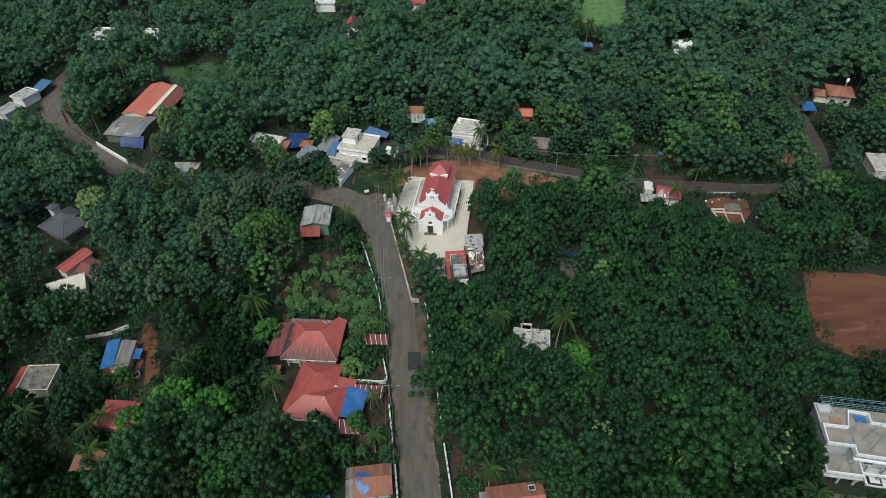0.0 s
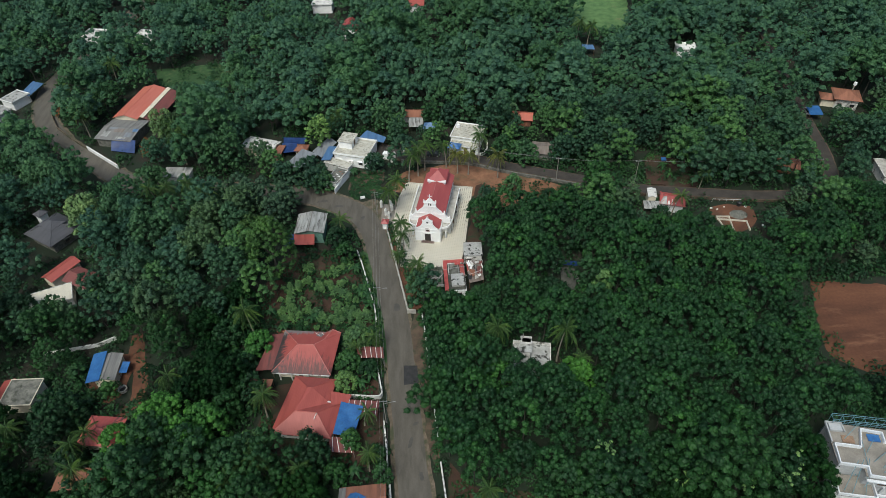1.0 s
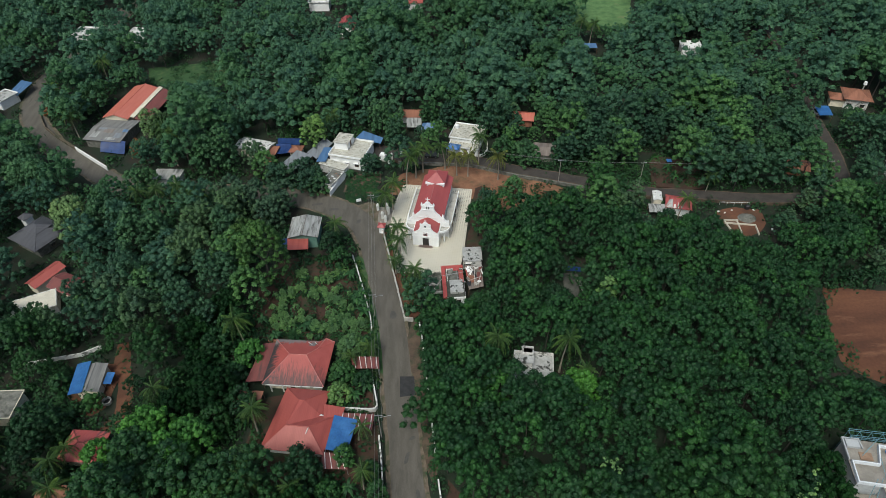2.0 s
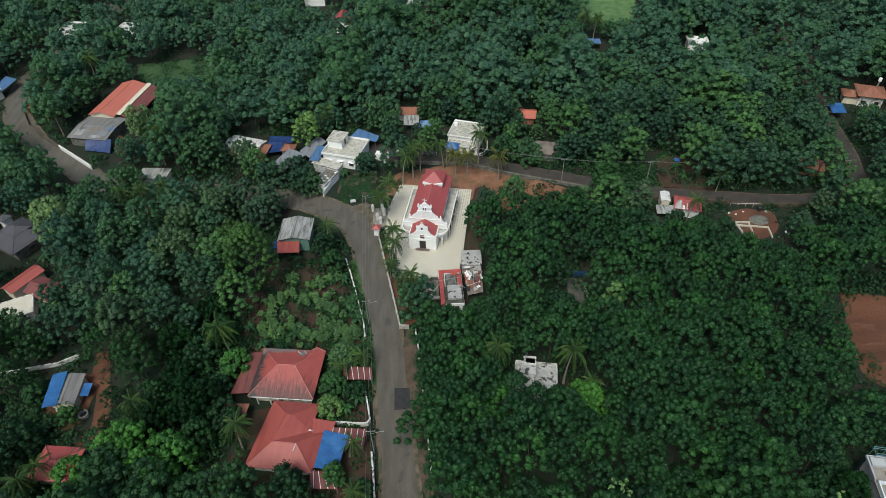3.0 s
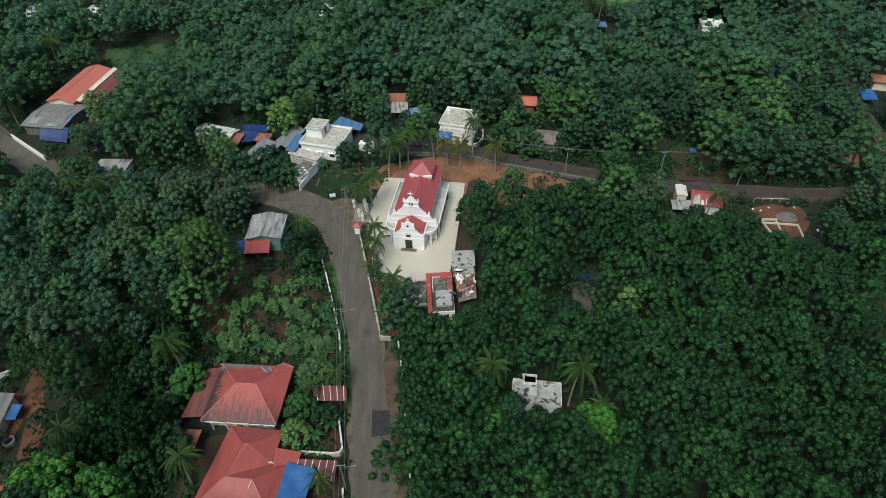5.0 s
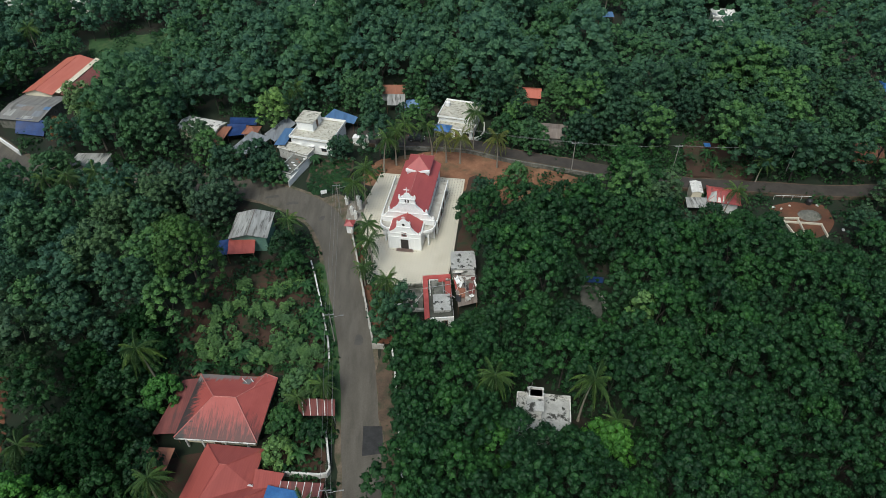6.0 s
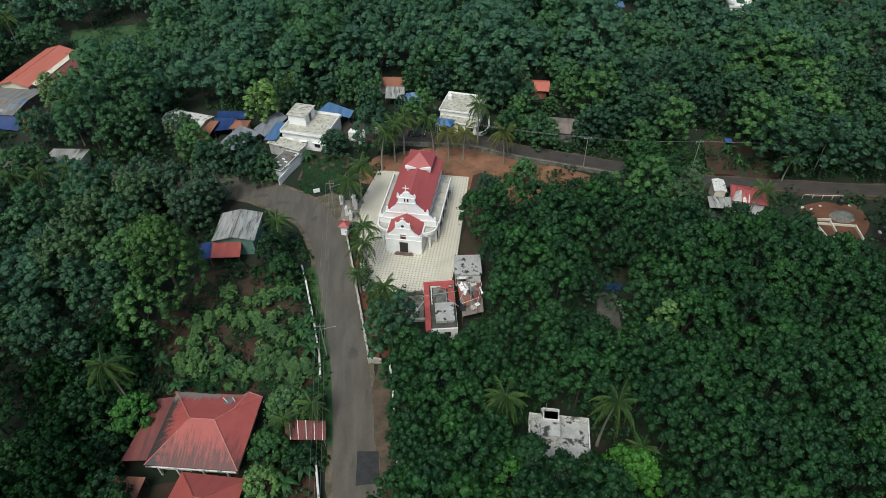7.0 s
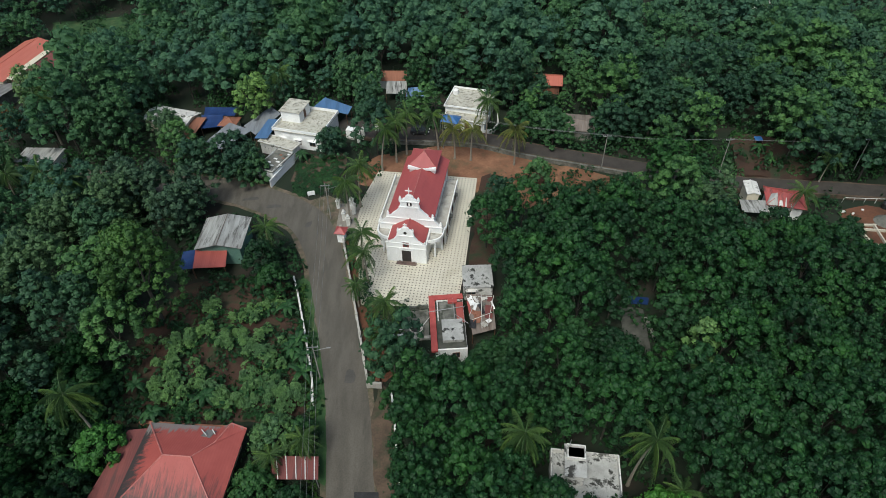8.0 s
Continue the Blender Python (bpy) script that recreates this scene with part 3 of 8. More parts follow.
def gable_house(name, label, x, y, turn, w, d, h, rise, roof, walls=WHITE, over=0.5, along="x", category="house", open_front=False, doors=(), windows=(), cap=None):
    o = thing(name, label, category, x, y, 0, turn)
    g = Geo()
    if open_front:
        for px in (-w / 2 + 0.1, 0, w / 2 - 0.1):
            for py in (-d / 2 + 0.1, d / 2 - 0.1):
                Geo().box(px - 0.08, py - 0.08, 0, px + 0.08, py + 0.08, h).make("post", walls, o)
        g.box(-w / 2, d / 2 - 0.02, 0, w / 2, d / 2 + 0.1, h)
    else:
        shell(g, w, d, h)
    g.make("wall", walls, o)
    if along == "x":
        for s in (-1, 1):
            g = Geo()
            xx = s * (w / 2 - 0.1)
            g.add([(xx - 0.1, -d / 2, h), (xx - 0.1, d / 2, h), (xx - 0.1, 0, h + rise * 0.93), (xx + 0.1, -d / 2, h), (xx + 0.1, d / 2, h), (xx + 0.1, 0, h + rise * 0.93)], [(0, 1, 2), (5, 4, 3), (0, 3, 4, 1), (1, 4, 5, 2), (2, 5, 3, 0)])
            g.make("gable_wall", walls, o)
    else:
        for s in (-1, 1):
            g = Geo()
            yy = s * (d / 2 - 0.1)
            g.slab([(-w / 2, h), (w / 2, h), (0, h + rise * 0.93)], yy - 0.1, yy + 0.1)
            g.make("gable_wall", walls, o)
    g = Geo()
    pairs = gable(g, w, d, h, rise, over, along)
    rf = g.make("roof", roof, o)
    caps(pairs, cap or roof, rf, 0.07)
    for f, al in windows:
        window(o, f, al, (d if f in "SN" else w) / 2, 0.9)
    for f, al in doors:
        door(o, f, al, (d if f in "SN" else w) / 2)
    return o


def flat_house(name, label, x, y, turn, w, d, h, walls=WHITE, deck=CONCRETE, parapet=0.6, cabin=None, windows=(), doors=(), rim=None, over=0.35):
    """A concrete house with a flat roof inside a parapet; cabin: w, d, cx, cy, h of the stair room."""
    o = thing(name, label, "house", x, y, 0, turn)
    g = Geo()
    shell(g, w, d, h)
    g.make("wall", walls, o)
    Geo().box(-w / 2 - over, -d / 2 - over, h, w / 2 + over, d / 2 + over, h + 0.14).make("roof_slab", deck, o)
    if parapet:
        z0, z1, a, b, t = h + 0.14, h + 0.14 + parapet, w / 2 + over - 0.05, d / 2 + over - 0.05, 0.15
        for bx in ((-a, -b, a, -b + t), (-a, b - t, a, b), (-a, -b + t, -a + t, b - t), (a - t, -b + t, a, b - t)):
            Geo().box(bx[0], bx[1], z0, bx[2], bx[3], z1).make("parapet", rim or walls, o)
    if cabin:
        cw, cd, cx, cy, ch = cabin
        c = Geo().box(cx - cw / 2, cy - cd / 2, h + 0.14, cx + cw / 2, cy + cd / 2, h + 0.14 + ch).make("stair_room", walls, o)
        Geo().box(cx - cw / 2 - 0.25, cy - cd / 2 - 0.25, h + 0.14 + ch, cx + cw / 2 + 0.25, cy + cd / 2 + 0.25, h + 0.26 + ch).make("stair_room_roof", deck, c)
        Geo().box(cx + cw / 2 - 0.02, cy - 0.45, h + 0.2, cx + cw / 2 + 0.03, cy + 0.45, h + 2.0).make("door", WOOD, c)
    for f, al in windows:
        window(o, f, al, (d if f in "SN" else w) / 2, 1.0, shade=walls)
    for f, al in doors:
        door(o, f, al, (d if f in "SN" else w) / 2)
    return o


def lean_to(name, label, category, corners, mat, posts=WOOD, t=0.05, sag=0.0):
    """A roof sheet on posts: corners of x, y, z."""
    o = thing(name, label, category, corners[0][0], corners[0][1])
    x0, y0 = corners[0][:2]
    pts = [Vector((x - x0, y - y0, z)) for x, y, z in corners]
    g = Geo()
    n = 6
    grid = []
    for j in range(n + 1):
        for i in range(n + 1):
            u, v = i / n, j / n
            p = (pts[0] * (1 - u) + pts[1] * u) * (1 - v) + (pts[3] * (1 - u) + pts[2] * u) * v
            p.z -= sag * (math.sin(math.pi * u) * math.sin(math.pi * v)) + sag * 0.5 * noise.noise(Vector((p.x * 0.8, p.y * 0.8, x0)))
            grid.append(p)
    k = len(grid)
    g.v = [tuple(p) for p in grid] + [(p.x, p.y, p.z - t) for p in grid]
    for j in range(n):
        for i in range(n):
            q = j * (n + 1) + i
            g.f += [(q, q + 1, q + n + 2, q + n + 1), (k + q + n + 1, k + q + n + 2, k + q + 1, k + q)]
    rim = [i for i in range(n)] + [i * (n + 1) + n for i in range(n)] + [n * (n + 1) + n - i for i in range(n)] + [(n - i) * (n + 1) for i in range(n)]
    for i in range(len(rim)):
        a, b = rim[i], rim[(i + 1) % len(rim)]
        g.f.append((a, k + a, k + b, b))
    g.make("sheet", mat, o)
    for p in pts:
        if p.z > 0.4:
            Geo().rod((p.x * 0.96, p.y * 0.96, 0), (p.x * 0.96, p.y * 0.96, p.z - t), 0.06).make("post", posts, o)
    return o


def strip(g, pts, z0, z1, t):
    """A wall of even thickness along a line, mitred at its corners."""
    p = [Vector((q[0], q[1])) for q in pts]
    k = len(g.v)
    for i in range(len(p)):
        a = (p[i] - p[i - 1]).normalized() if i else (p[1] - p[0]).normalized()
        b = (p[i + 1] - p[i]).normalized() if i + 1 < len(p) else a
        n = Vector((-a.y - b.y, a.x + b.x)).normalized()
        w = n * (t / 2 / max(0.4, n.dot(Vector((-a.y, a.x)))))
        l, r = p[i] + w, p[i] - w
        g.v += [(l.x, l.y, z0), (r.x, r.y, z0), (r.x, r.y, z1), (l.x, l.y, z1)]
    for i in range(len(p) - 1):
        q = k + 4 * i
        g.f += [(q + j, q + (j + 1) % 4, q + 4 + (j + 1) % 4, q + 4 + j) for j in range(4)]
    e = k + 4 * (len(p) - 1)
    g.f += [(k, k + 1, k + 2, k + 3), (e + 3, e + 2, e + 1, e)]
    return g


def wall_run(name, label, pts, h=1.2, t=0.18, mat=OLD_WHITE, piers=0.0):
    """A boundary wall through points on the ground, with piers at even steps."""
    o = thing(name, label, "wall", pts[0][0], pts[0][1])
    o["kind"] = "structure"
    line = [Vector((x - pts[0][0], y - pts[0][1], 0)) for x, y in pts]
    strip(Geo(), line, 0, h, t).make("wall", mat, o)
    strip(Geo(), line, h, h + 0.07, t * 1.5).make("coping", mat, o)
    if piers:
        for a, b in zip(line, line[1:]):
            n = max(1, int((b - a).length / piers))
            for i in range(n):
                p = a.lerp(b, i / n)
                Geo().box(p.x - 0.2, p.y - 0.2, 0, p.x + 0.2, p.y + 0.2, h + 0.2).make("pier", mat, o)
    return o

# ---- church and its court ----
CX, CY, CT = 2.35, 121.85, -11.5
court = Geo().prism([(-5.2, -9.9), (1.2, -9.3), (5.0, -9.2), (9.1, -7.8), (9.3, 0.6), (8.8, 23.4), (-9.8, 23.5), (-11.2, 12.3), (-10.9, 6.0), (-7.6, -2.0)], -0.1, 0.07).make("pavement", PAVER)
court.matrix_basis = pose(CX, CY, 0, 0, 0, CT)
tagged(court, "pale church court paved with dark dotted tiles", "pavement", kind="structure")


def inside(x, y, poly):
    hit, n = False, len(poly)
    for i in range(n):
        (x0, y0), (x1, y1) = poly[i], poly[(i + 1) % n]
        if (y0 > y) != (y1 > y) and x < (x1 - x0) * (y - y0) / (y1 - y0) + x0:
            hit = not hit
    return hit


COURT = [(-5.0, -9.7), (1.2, -9.1), (4.9, -9.0), (8.9, -7.7), (9.1, 0.8), (8.6, 23.2), (-9.6, 23.3), (-11.0, 12.3), (-10.7, 6.0), (-7.4, -2.0)]
g = Geo()
STEP = 0.56
for j in range(62):
    for i in range(40):
        x, y = -11.2 + i * STEP, -10 + j * STEP
        if inside(x, y, COURT) and not (-5 < x < 5 and 3 < y < 19):
            h = 0.13
            g.add([(x - h, y, 0.076), (x, y - h, 0.076), (x + h, y, 0.076), (x, y + h, 0.076), (x - h, y, 0.06), (x, y - h, 0.06), (x + h, y, 0.06), (x, y + h, 0.06)], [(0, 1, 2, 3), (4, 5, 1, 0), (5, 6, 2, 1), (6, 7, 3, 2), (7, 4, 0, 3)])
dots = g.make("inset_tile", PAVER_DOT, court)
tagged(dots, "small dark square insets", kind="stuff")


def arc(cx, cz, r, a0, a1, n=6):
    return [(cx + r * math.cos(radians(a0 + (a1 - a0) * i / n)), cz + r * math.sin(radians(a0 + (a1 - a0) * i / n))) for i in range(n + 1)]


def sweep(x0, z0, x1, z1, n=7):
    """A hollow curve that rises from one point of a gable to the next."""
    out = []
    for i in range(1, n + 1):
        a = math.pi / 2 * i / n
        u, v = 0.3 * math.sin(a) + 0.7 * i / n, 0.3 * (1 - math.cos(a)) + 0.7 * i / n
        out.append((x0 + (x1 - x0) * u, z0 + (z1 - z0) * v))
    return out


def front(half, eave, top, neck, crown, tier=None):
    """One side of a baroque gable's outline, from the ground to the crown, then mirrored."""
    side = [(half, 0), (half, eave), (half - 0.3, eave + 0.12)]
    x, z = half - 0.3, eave + 0.12
    if tier:
        side += sweep(x, z, tier[0] + 0.25, tier[1], 4) + [(tier[0] + 0.25, tier[1] + 0.35), (tier[0] - 0.2, tier[1] + 0.4)]
        x, z = tier[0] - 0.2, tier[1] + 0.4
    side += sweep(x, z, neck, top)
    h = crown
    side += [(neck + 0.12, top + h * 0.04), (neck + 0.12, top + h * 0.12), (neck, top + h * 0.14), (neck, top + h * 0.5), (neck * 0.82, top + h * 0.53), (neck * 0.74, top + h * 0.66), (neck * 0.5, top + h * 0.72), (neck * 0.42, top + h * 0.88), (neck * 0.2, top + h)]
    return side + [(-x, z) for x, z in reversed(side)]


def urn(parent, x, y, z, s=1.0):
    g = Geo()
    g.box(x - 0.2 * s, y - 0.2 * s, z, x + 0.2 * s, y + 0.2 * s, z + 0.3 * s)
    for z0, z1, r0, r1 in ((0.3, 0.4, 0.12, 0.2), (0.4, 0.6, 0.2, 0.17), (0.6, 0.85, 0.17, 0.03)):
        g.rod((x, y, z + z0 * s), (x, y, z + z1 * s), r0 * s, r1 * s, 8)
    return g.make("urn", WHITE, parent)


def cross(parent, x, y, z, h, mat):
    g = Geo().box(x - 0.06, y - 0.06, z, x + 0.06, y + 0.06, z + h)
    g.box(x - 0.38 * h, y - 0.055, z + 0.58 * h, x + 0.38 * h, y + 0.055, z + 0.58 * h + 0.12)
    return g.make("cross", mat, parent)


church = thing("church", "white baroque church with red sheet roofs and curved gables", "church", CX, CY, 0.07, CT - 1.2)
# porch
g = Geo()
g.slab(front(3.2, 3.7, 5.6, 1.25, 1.6), 0.0, 0.4)
g.box(-3.2, 0.4, 0, -2.95, 4.2, 3.8)
g.box(2.95, 0.4, 0, 3.2, 4.2, 3.8)
porch = g.make("porch", WHITE, church)
# near-black panel on the solid wall in place of an opening
g = Geo().box(-0.75, -0.03, 0.2, 0.75, 0.05, 2.45)
pd = g.make("doorway", DARK, porch, "church doorway filled with a near-black panel")
g = Geo().box(-0.92, -0.1, 0.0, -0.75, 0.08, 2.6).box(0.75, -0.1, 0.0, 0.92, 0.08, 2.6).box(-1.1, -0.16, 2.6, 1.1, 0.08, 2.8)
g.make("door_frame", WHITE, pd)
g = Geo().box(-1.6, -0.75, 0, 1.6, -0.02, 0.12).box(-1.35, -0.4, 0.12, 1.35, -0.02, 0.22)
g.make("step", surface("dark_granite", (0.1, 0.07, 0.06), (0.16, 0.11, 0.09), None, 2.0, rough=0.5), porch)
g = Geo().box(-0.5, -0.05, 3.25, 0.5, 0.03, 4.3)
nw = g.make("niche", RED_OLD, porch, "square niche over the door with a dark red panel")
Geo().box(-0.7, -0.3, 3.06, 0.7, 0.02, 3.2).make("sill", WHITE, nw)
Geo().slab([(-0.62, 3.2), (-0.62, 4.42), (0.62, 4.42), (0.62, 3.2), (0.5, 3.2), (0.5, 4.3), (-0.5, 4.3), (-0.5, 3.2)], -0.12, -0.003).make("niche_frame", WHITE, nw)
Geo().slab(arc(0, 3.7, 0.3, 0, 360, 11)[:-1], -0.09, -0.053).make("niche_panel", DARK, nw)
g = Geo()
for z in (2.95, 3.9):
    g.box(-3.3, -0.1, z, 3.3, -0.002, z + 0.14)
g.box(-1.4, -0.1, 5.5, 1.4, -0.002, 5.64)
g.make("cornice", WHITE, porch)
for x in (-2.95, -1.75, 1.75, 2.95):
    Geo().box(x - 0.16, -0.07, 0.1, x + 0.16, -0.003, 2.95).make("pilaster", WHITE, porch)
g = Geo().rod((0, -0.05, 6.15), (0, 0.02, 6.15), 0.26, 0.26, 12)
g.make("roundel", DARK, porch)
for x, z in ((-2.95, 3.8), (2.95, 3.8), (-1.15, 6.3), (1.15, 6.3)):
    urn(porch, x, 0.2, z, 0.8)
cross(porch, 0, 0.2, 7.15, 0.8, WHITE)
g = Geo()
pr = gable(g, 5.6, 4.6, 4.1, 1.75, 0.15, "y", 0.0, 2.75)
prf = g.make("roof", RED_TILE, church)
caps(pr, RED_TILE, prf)
# canopies round the porch with rounded ends, and the aisles behind
ring = [(-5.4, 5.0)] + [(-5.4 + 2.2 - 2.2 * math.cos(radians(a)), 3.6 - 2.2 * math.sin(radians(a))) for a in range(0, 91, 15)] + [(3.2 + 2.2 * math.sin(radians(a)) - 0.0, 3.6 - 2.2 * math.cos(radians(a))) for a in range(0, 91, 15)] + [(5.4, 5.0)]
g = Geo().prism(ring, 3.05, 3.2)
g.make("canopy", CONCRETE, church)
g = Geo()
inner = [(x * 0.965, 5.0 - (5.0 - y) * 0.95) for x, y in ring]
for i in range(len(ring) - 1):
    a, b, c, d = ring[i], ring[i + 1], inner[i + 1], inner[i]
    if max(abs(a[0]), abs(b[0])) > 3.19:
        g.prism([a, b, c, d], 2.95, 3.75)
g.make("canopy_parapet", WHITE, church)
for x, y in ((-5.0, 3.7), (-4.2, 2.0), (4.2, 2.0), (5.0, 3.7)):
    Geo().rod((x, y, 0), (x, y, 3.05), 0.19, 0.17, 10).make("column", WHITE, church)
g = Geo()
for s in (-1, 1):
    x0, x1 = sorted((s * 5.4, s * 4.1))
    g.box(s * 5.3 - 0.12, 5.0, 0, s * 5.3 + 0.12, 17.6, 3.1)
g.box(-5.3, 17.5, 0, 5.3, 17.7, 3.1)
g.make("aisle_wall", WHITE, church)
for s in (-1, 1):
    x0, x1 = sorted((s * 5.55, s * 3.5))
    Geo().box(x0, 5.0, 3.1, x1, 17.8, 3.22).make("aisle_roof", CONCRETE, church)
    Geo().box(s * 5.5 - 0.09, 4.8, 3.2, s * 5.5 + 0.09, 17.8, 3.75).make("aisle_parapet", WHITE, church)
    for k in range(4):
        y = 6.6 + 2.9 * k
        window(church, "E" if s > 0 else "W", y, 5.42, 0.9, 1.3, 1.5, WOOD)
        xa, xb = sorted((s * 5.42, s * 5.95))
        if k % 2:
            Geo().box(xa, y - 0.5, 2.3, xb, y + 0.5, 2.4).make("sunshade", DARK_SLAB, church)
# nave
g = Geo()
g.box(-3.5, 4.2, 0, -3.3, 19.6, 6.0)
g.box(3.3, 4.2, 0, 3.5, 19.6, 6.0)
g.slab([(-3.5, 0), (3.5, 0), (3.5, 6.0), (0, 8.05), (-3.5, 6.0)], 19.4, 19.6)
g.make("nave_wall", WHITE, church)
g = Geo()
pr = gable(g, 7.0, 15.6, 5.95, 2.2, 0.3, "y", 0.0, 12.15)
nrf = g.make("roof", RED_TILE, church)
caps(pr, RED_CAP, nrf, 0.07)
for s in (-1, 1):
    for k in range(5):
        y = 6.4 + 2.6 * k
        window(church, "E" if s > 0 else "W", y, 3.5, 3.9, 1.1, 1.3, WHITE)
# main gable
g = Geo().slab(front(5.1, 4.5, 8.0, 1.45, 2.3, (3.6, 5.75)), 3.9, 4.35)
main = g.make("facade", WHITE, church)
g = Geo()
for z in (4.35, 5.7):
    g.box(-3.9 if z > 5 else -5.2, 3.78, z, 3.9 if z > 5 else 5.2, 3.895, z + 0.16)
g.box(-1.7, 3.78, 7.95, 1.7, 3.895, 8.15)
g.box(-1.6, 3.78, 9.1, 1.6, 3.895, 9.25)
g.make("cornice", WHITE, main)
for x in (-0.95, 0.95):
    Geo().box(x - 0.13, 3.82, 5.9, x + 0.13, 3.897, 7.9).make("pilaster", WHITE, main)
g = Geo().box(-0.4, 3.84, 8.35, 0.4, 3.92, 9.05)
tw = g.make("window", DARK, main, "small near-black panel as an opening in the bell gable")
Geo().box(-0.55, 3.8, 8.22, 0.55, 3.9, 8.34).box(-0.13, 3.8, 8.4, 0.13, 3.86, 8.95).make("sill", WHITE, tw)
for x, z in ((-4.85, 4.6), (4.85, 4.6), (-3.6, 6.1), (3.6, 6.1), (-1.45, 9.2), (1.45, 9.2)):
    urn(main, x, 4.12, z, 1.0)
cross(main, 0, 4.12, 10.2, 1.5, WHITE)
# raised roof over the altar
g = Geo()
g.box(-2.2, 14.6, 6.6, 2.2, 19.5, 8.2)
lan = g.make("lantern", WHITE, church)
g = Geo()
pr = hip(g, 4.4, 4.9, 8.1, 1.7, 0.32, 0.0, 17.05)
lrf = g.make("roof", RED_TILE, lan)
caps(pr, RED_CAP, lrf, 0.05)
g = Geo().slab([(-2.4, 7.75), (-2.4, 8.35), (0, 8.05), (2.4, 8.35), (2.4, 7.75), (0, 7.75)], 14.2, 14.58)
g.make("gable_trim", WHITE, lan)

# ---- houses round the church ----
def custom_roof(parent, corners, faces, lines, mat, cap):
    """A roof of several slopes: named corners, the slopes through them and its capped lines."""
    g = Geo()
    for f in faces:
        g.panel([corners[k] for k in f.split()], 0.08)
    rf = g.make("roof", mat, parent)
    caps([tuple(corners[k] for k in l.split()) for l in lines], cap, rf)
    return rf


h1 = thing("house", "bungalow with streaked red hipped sheet roof", "house", -24.2, 87.1, 0, -8)
shell(Geo(), 10.2, 9.0, 2.75).make("wall", CREAM, h1)
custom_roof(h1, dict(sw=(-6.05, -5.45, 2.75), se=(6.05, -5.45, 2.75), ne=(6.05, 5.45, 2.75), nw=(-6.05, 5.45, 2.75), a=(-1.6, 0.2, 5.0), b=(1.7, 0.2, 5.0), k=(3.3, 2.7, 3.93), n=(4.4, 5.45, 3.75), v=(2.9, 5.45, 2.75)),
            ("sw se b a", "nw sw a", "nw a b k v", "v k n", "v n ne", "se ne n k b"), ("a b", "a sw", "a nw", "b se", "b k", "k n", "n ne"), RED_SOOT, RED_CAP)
for x in (-2.5, 1.5):
    window(h1, "S", x, 4.5, 0.9, shade=CONCRETE)
window(h1, "E", 0.0, 5.1, 0.9, shade=CONCRETE)
door(h1, "S", -0.5, 4.5)
Geo().box(-5.9, -5.62, 2.5, 5.9, -5.48, 2.66).make("gutter", OLD_WHITE, h1, "grimy white gutter")
for x in (-4.6, -2.2, 1.2, 4.4):
    Geo().box(x - 0.12, -5.3, 0, x + 0.12, -5.06, 2.6).make("porch_post", OLD_WHITE, h1)
Geo().panel([(1.2, 3.6, 3.62), (2.4, 3.4, 3.68), (2.7, 4.6, 3.16), (1.5, 4.8, 3.1)], 0.04).make("loose_sheet", GREY_SHEET, h1, "loose grey sheet on the roof")
for a, c in (((0.9, 4.6, 3.3), (2.0, 3.6, 3.9)), ((2.2, 4.7, 3.3), (2.9, 3.9, 3.7))):
    Geo().rod(a, c, 0.07, 0.07, 5).make("loose_batten", OLD_WHITE, h1)
lean_to("lean_to", "low faded red sheet roof beside the bungalow", "lean-to", [(-34.4, 83.6, 2.2), (-30.8, 83.2, 2.7), (-29.2, 92.6, 2.7), (-32.2, 92.8, 2.2)], RED_OLD)
lean_to("lean_to", "low clay tile roof behind the red houses", "lean-to", [(-36.5, 77.6, 2.2), (-31.0, 77.0, 2.5), (-30.4, 81.0, 2.5), (-36.0, 81.8, 2.2)], CLAY)
h2 = thing("house", "bungalow with bright red hipped sheet roof", "house", -22.9, 72.0, 0, -10)
shell(Geo(), 9.6, 6.9, 2.75).make("wall", WHITE, h2)
shell(Geo(), 6.4, 5.0, 2.73, 0.2, -0.4, 5.8).make("wing_wall", WHITE, h2)
custom_roof(h2, dict(fl=(-5.75, -4.4, 2.75), fr=(5.75, -4.4, 2.75), r=(5.75, 3.1, 2.75), v=(3.75, 3.1, 2.78), br=(3.75, 8.6, 2.75), bl=(-4.6, 8.6, 2.75), a=(-0.7, 4.6, 5.15), c=(0.3, 4.6, 5.15), d=(-1.7, -0.6, 5.0), e=(2.5, -0.6, 5.0)),
            ("bl fl d a", "bl a c br", "fl fr e d", "fr r e", "d e r v", "c a d", "c d v", "br c v"), ("a c", "d e", "a bl", "c br", "d fl", "e fr", "e r", "a d"), RED_SHEET, RED_SHEET)
for x in (-2.5, 1.8):
    window(h2, "S", x, 3.45, 0.9, shade=CONCRETE)
Geo().slab([(3.3, 3.2), (4.1, 3.2), (3.7, 3.75)], 2.9, 3.0).make("roof_vent", WHITE, h2)
Geo().rod((2.5, -0.7, 5.1), (2.2, -1.8, 4.6), 0.07, 0.07, 5).make("ridge_batten", OLD_WHITE, h2)
lean_to("tarpaulin", "bright blue tarpaulin stretched as a porch awning", "tarpaulin", [(-17.6, 67.4, 3.25), (-13.9, 66.8, 2.5), (-12.2, 73.4, 2.5), (-16.4, 74.2, 3.25)], TARP, STEEL, 0.02, 0.25)
hut = flat_house("house", "white flat-roofed house with weathered terrace and stair room", 21.6, 81.9, -10.5, 7.4, 6.4, 3.2, OLD_WHITE, STAINED, 0.7, (1.9, 3.4, -1.3, 1.2, 2.2), (("S", 2.0),), (), None, 0.2)
tk = Geo()
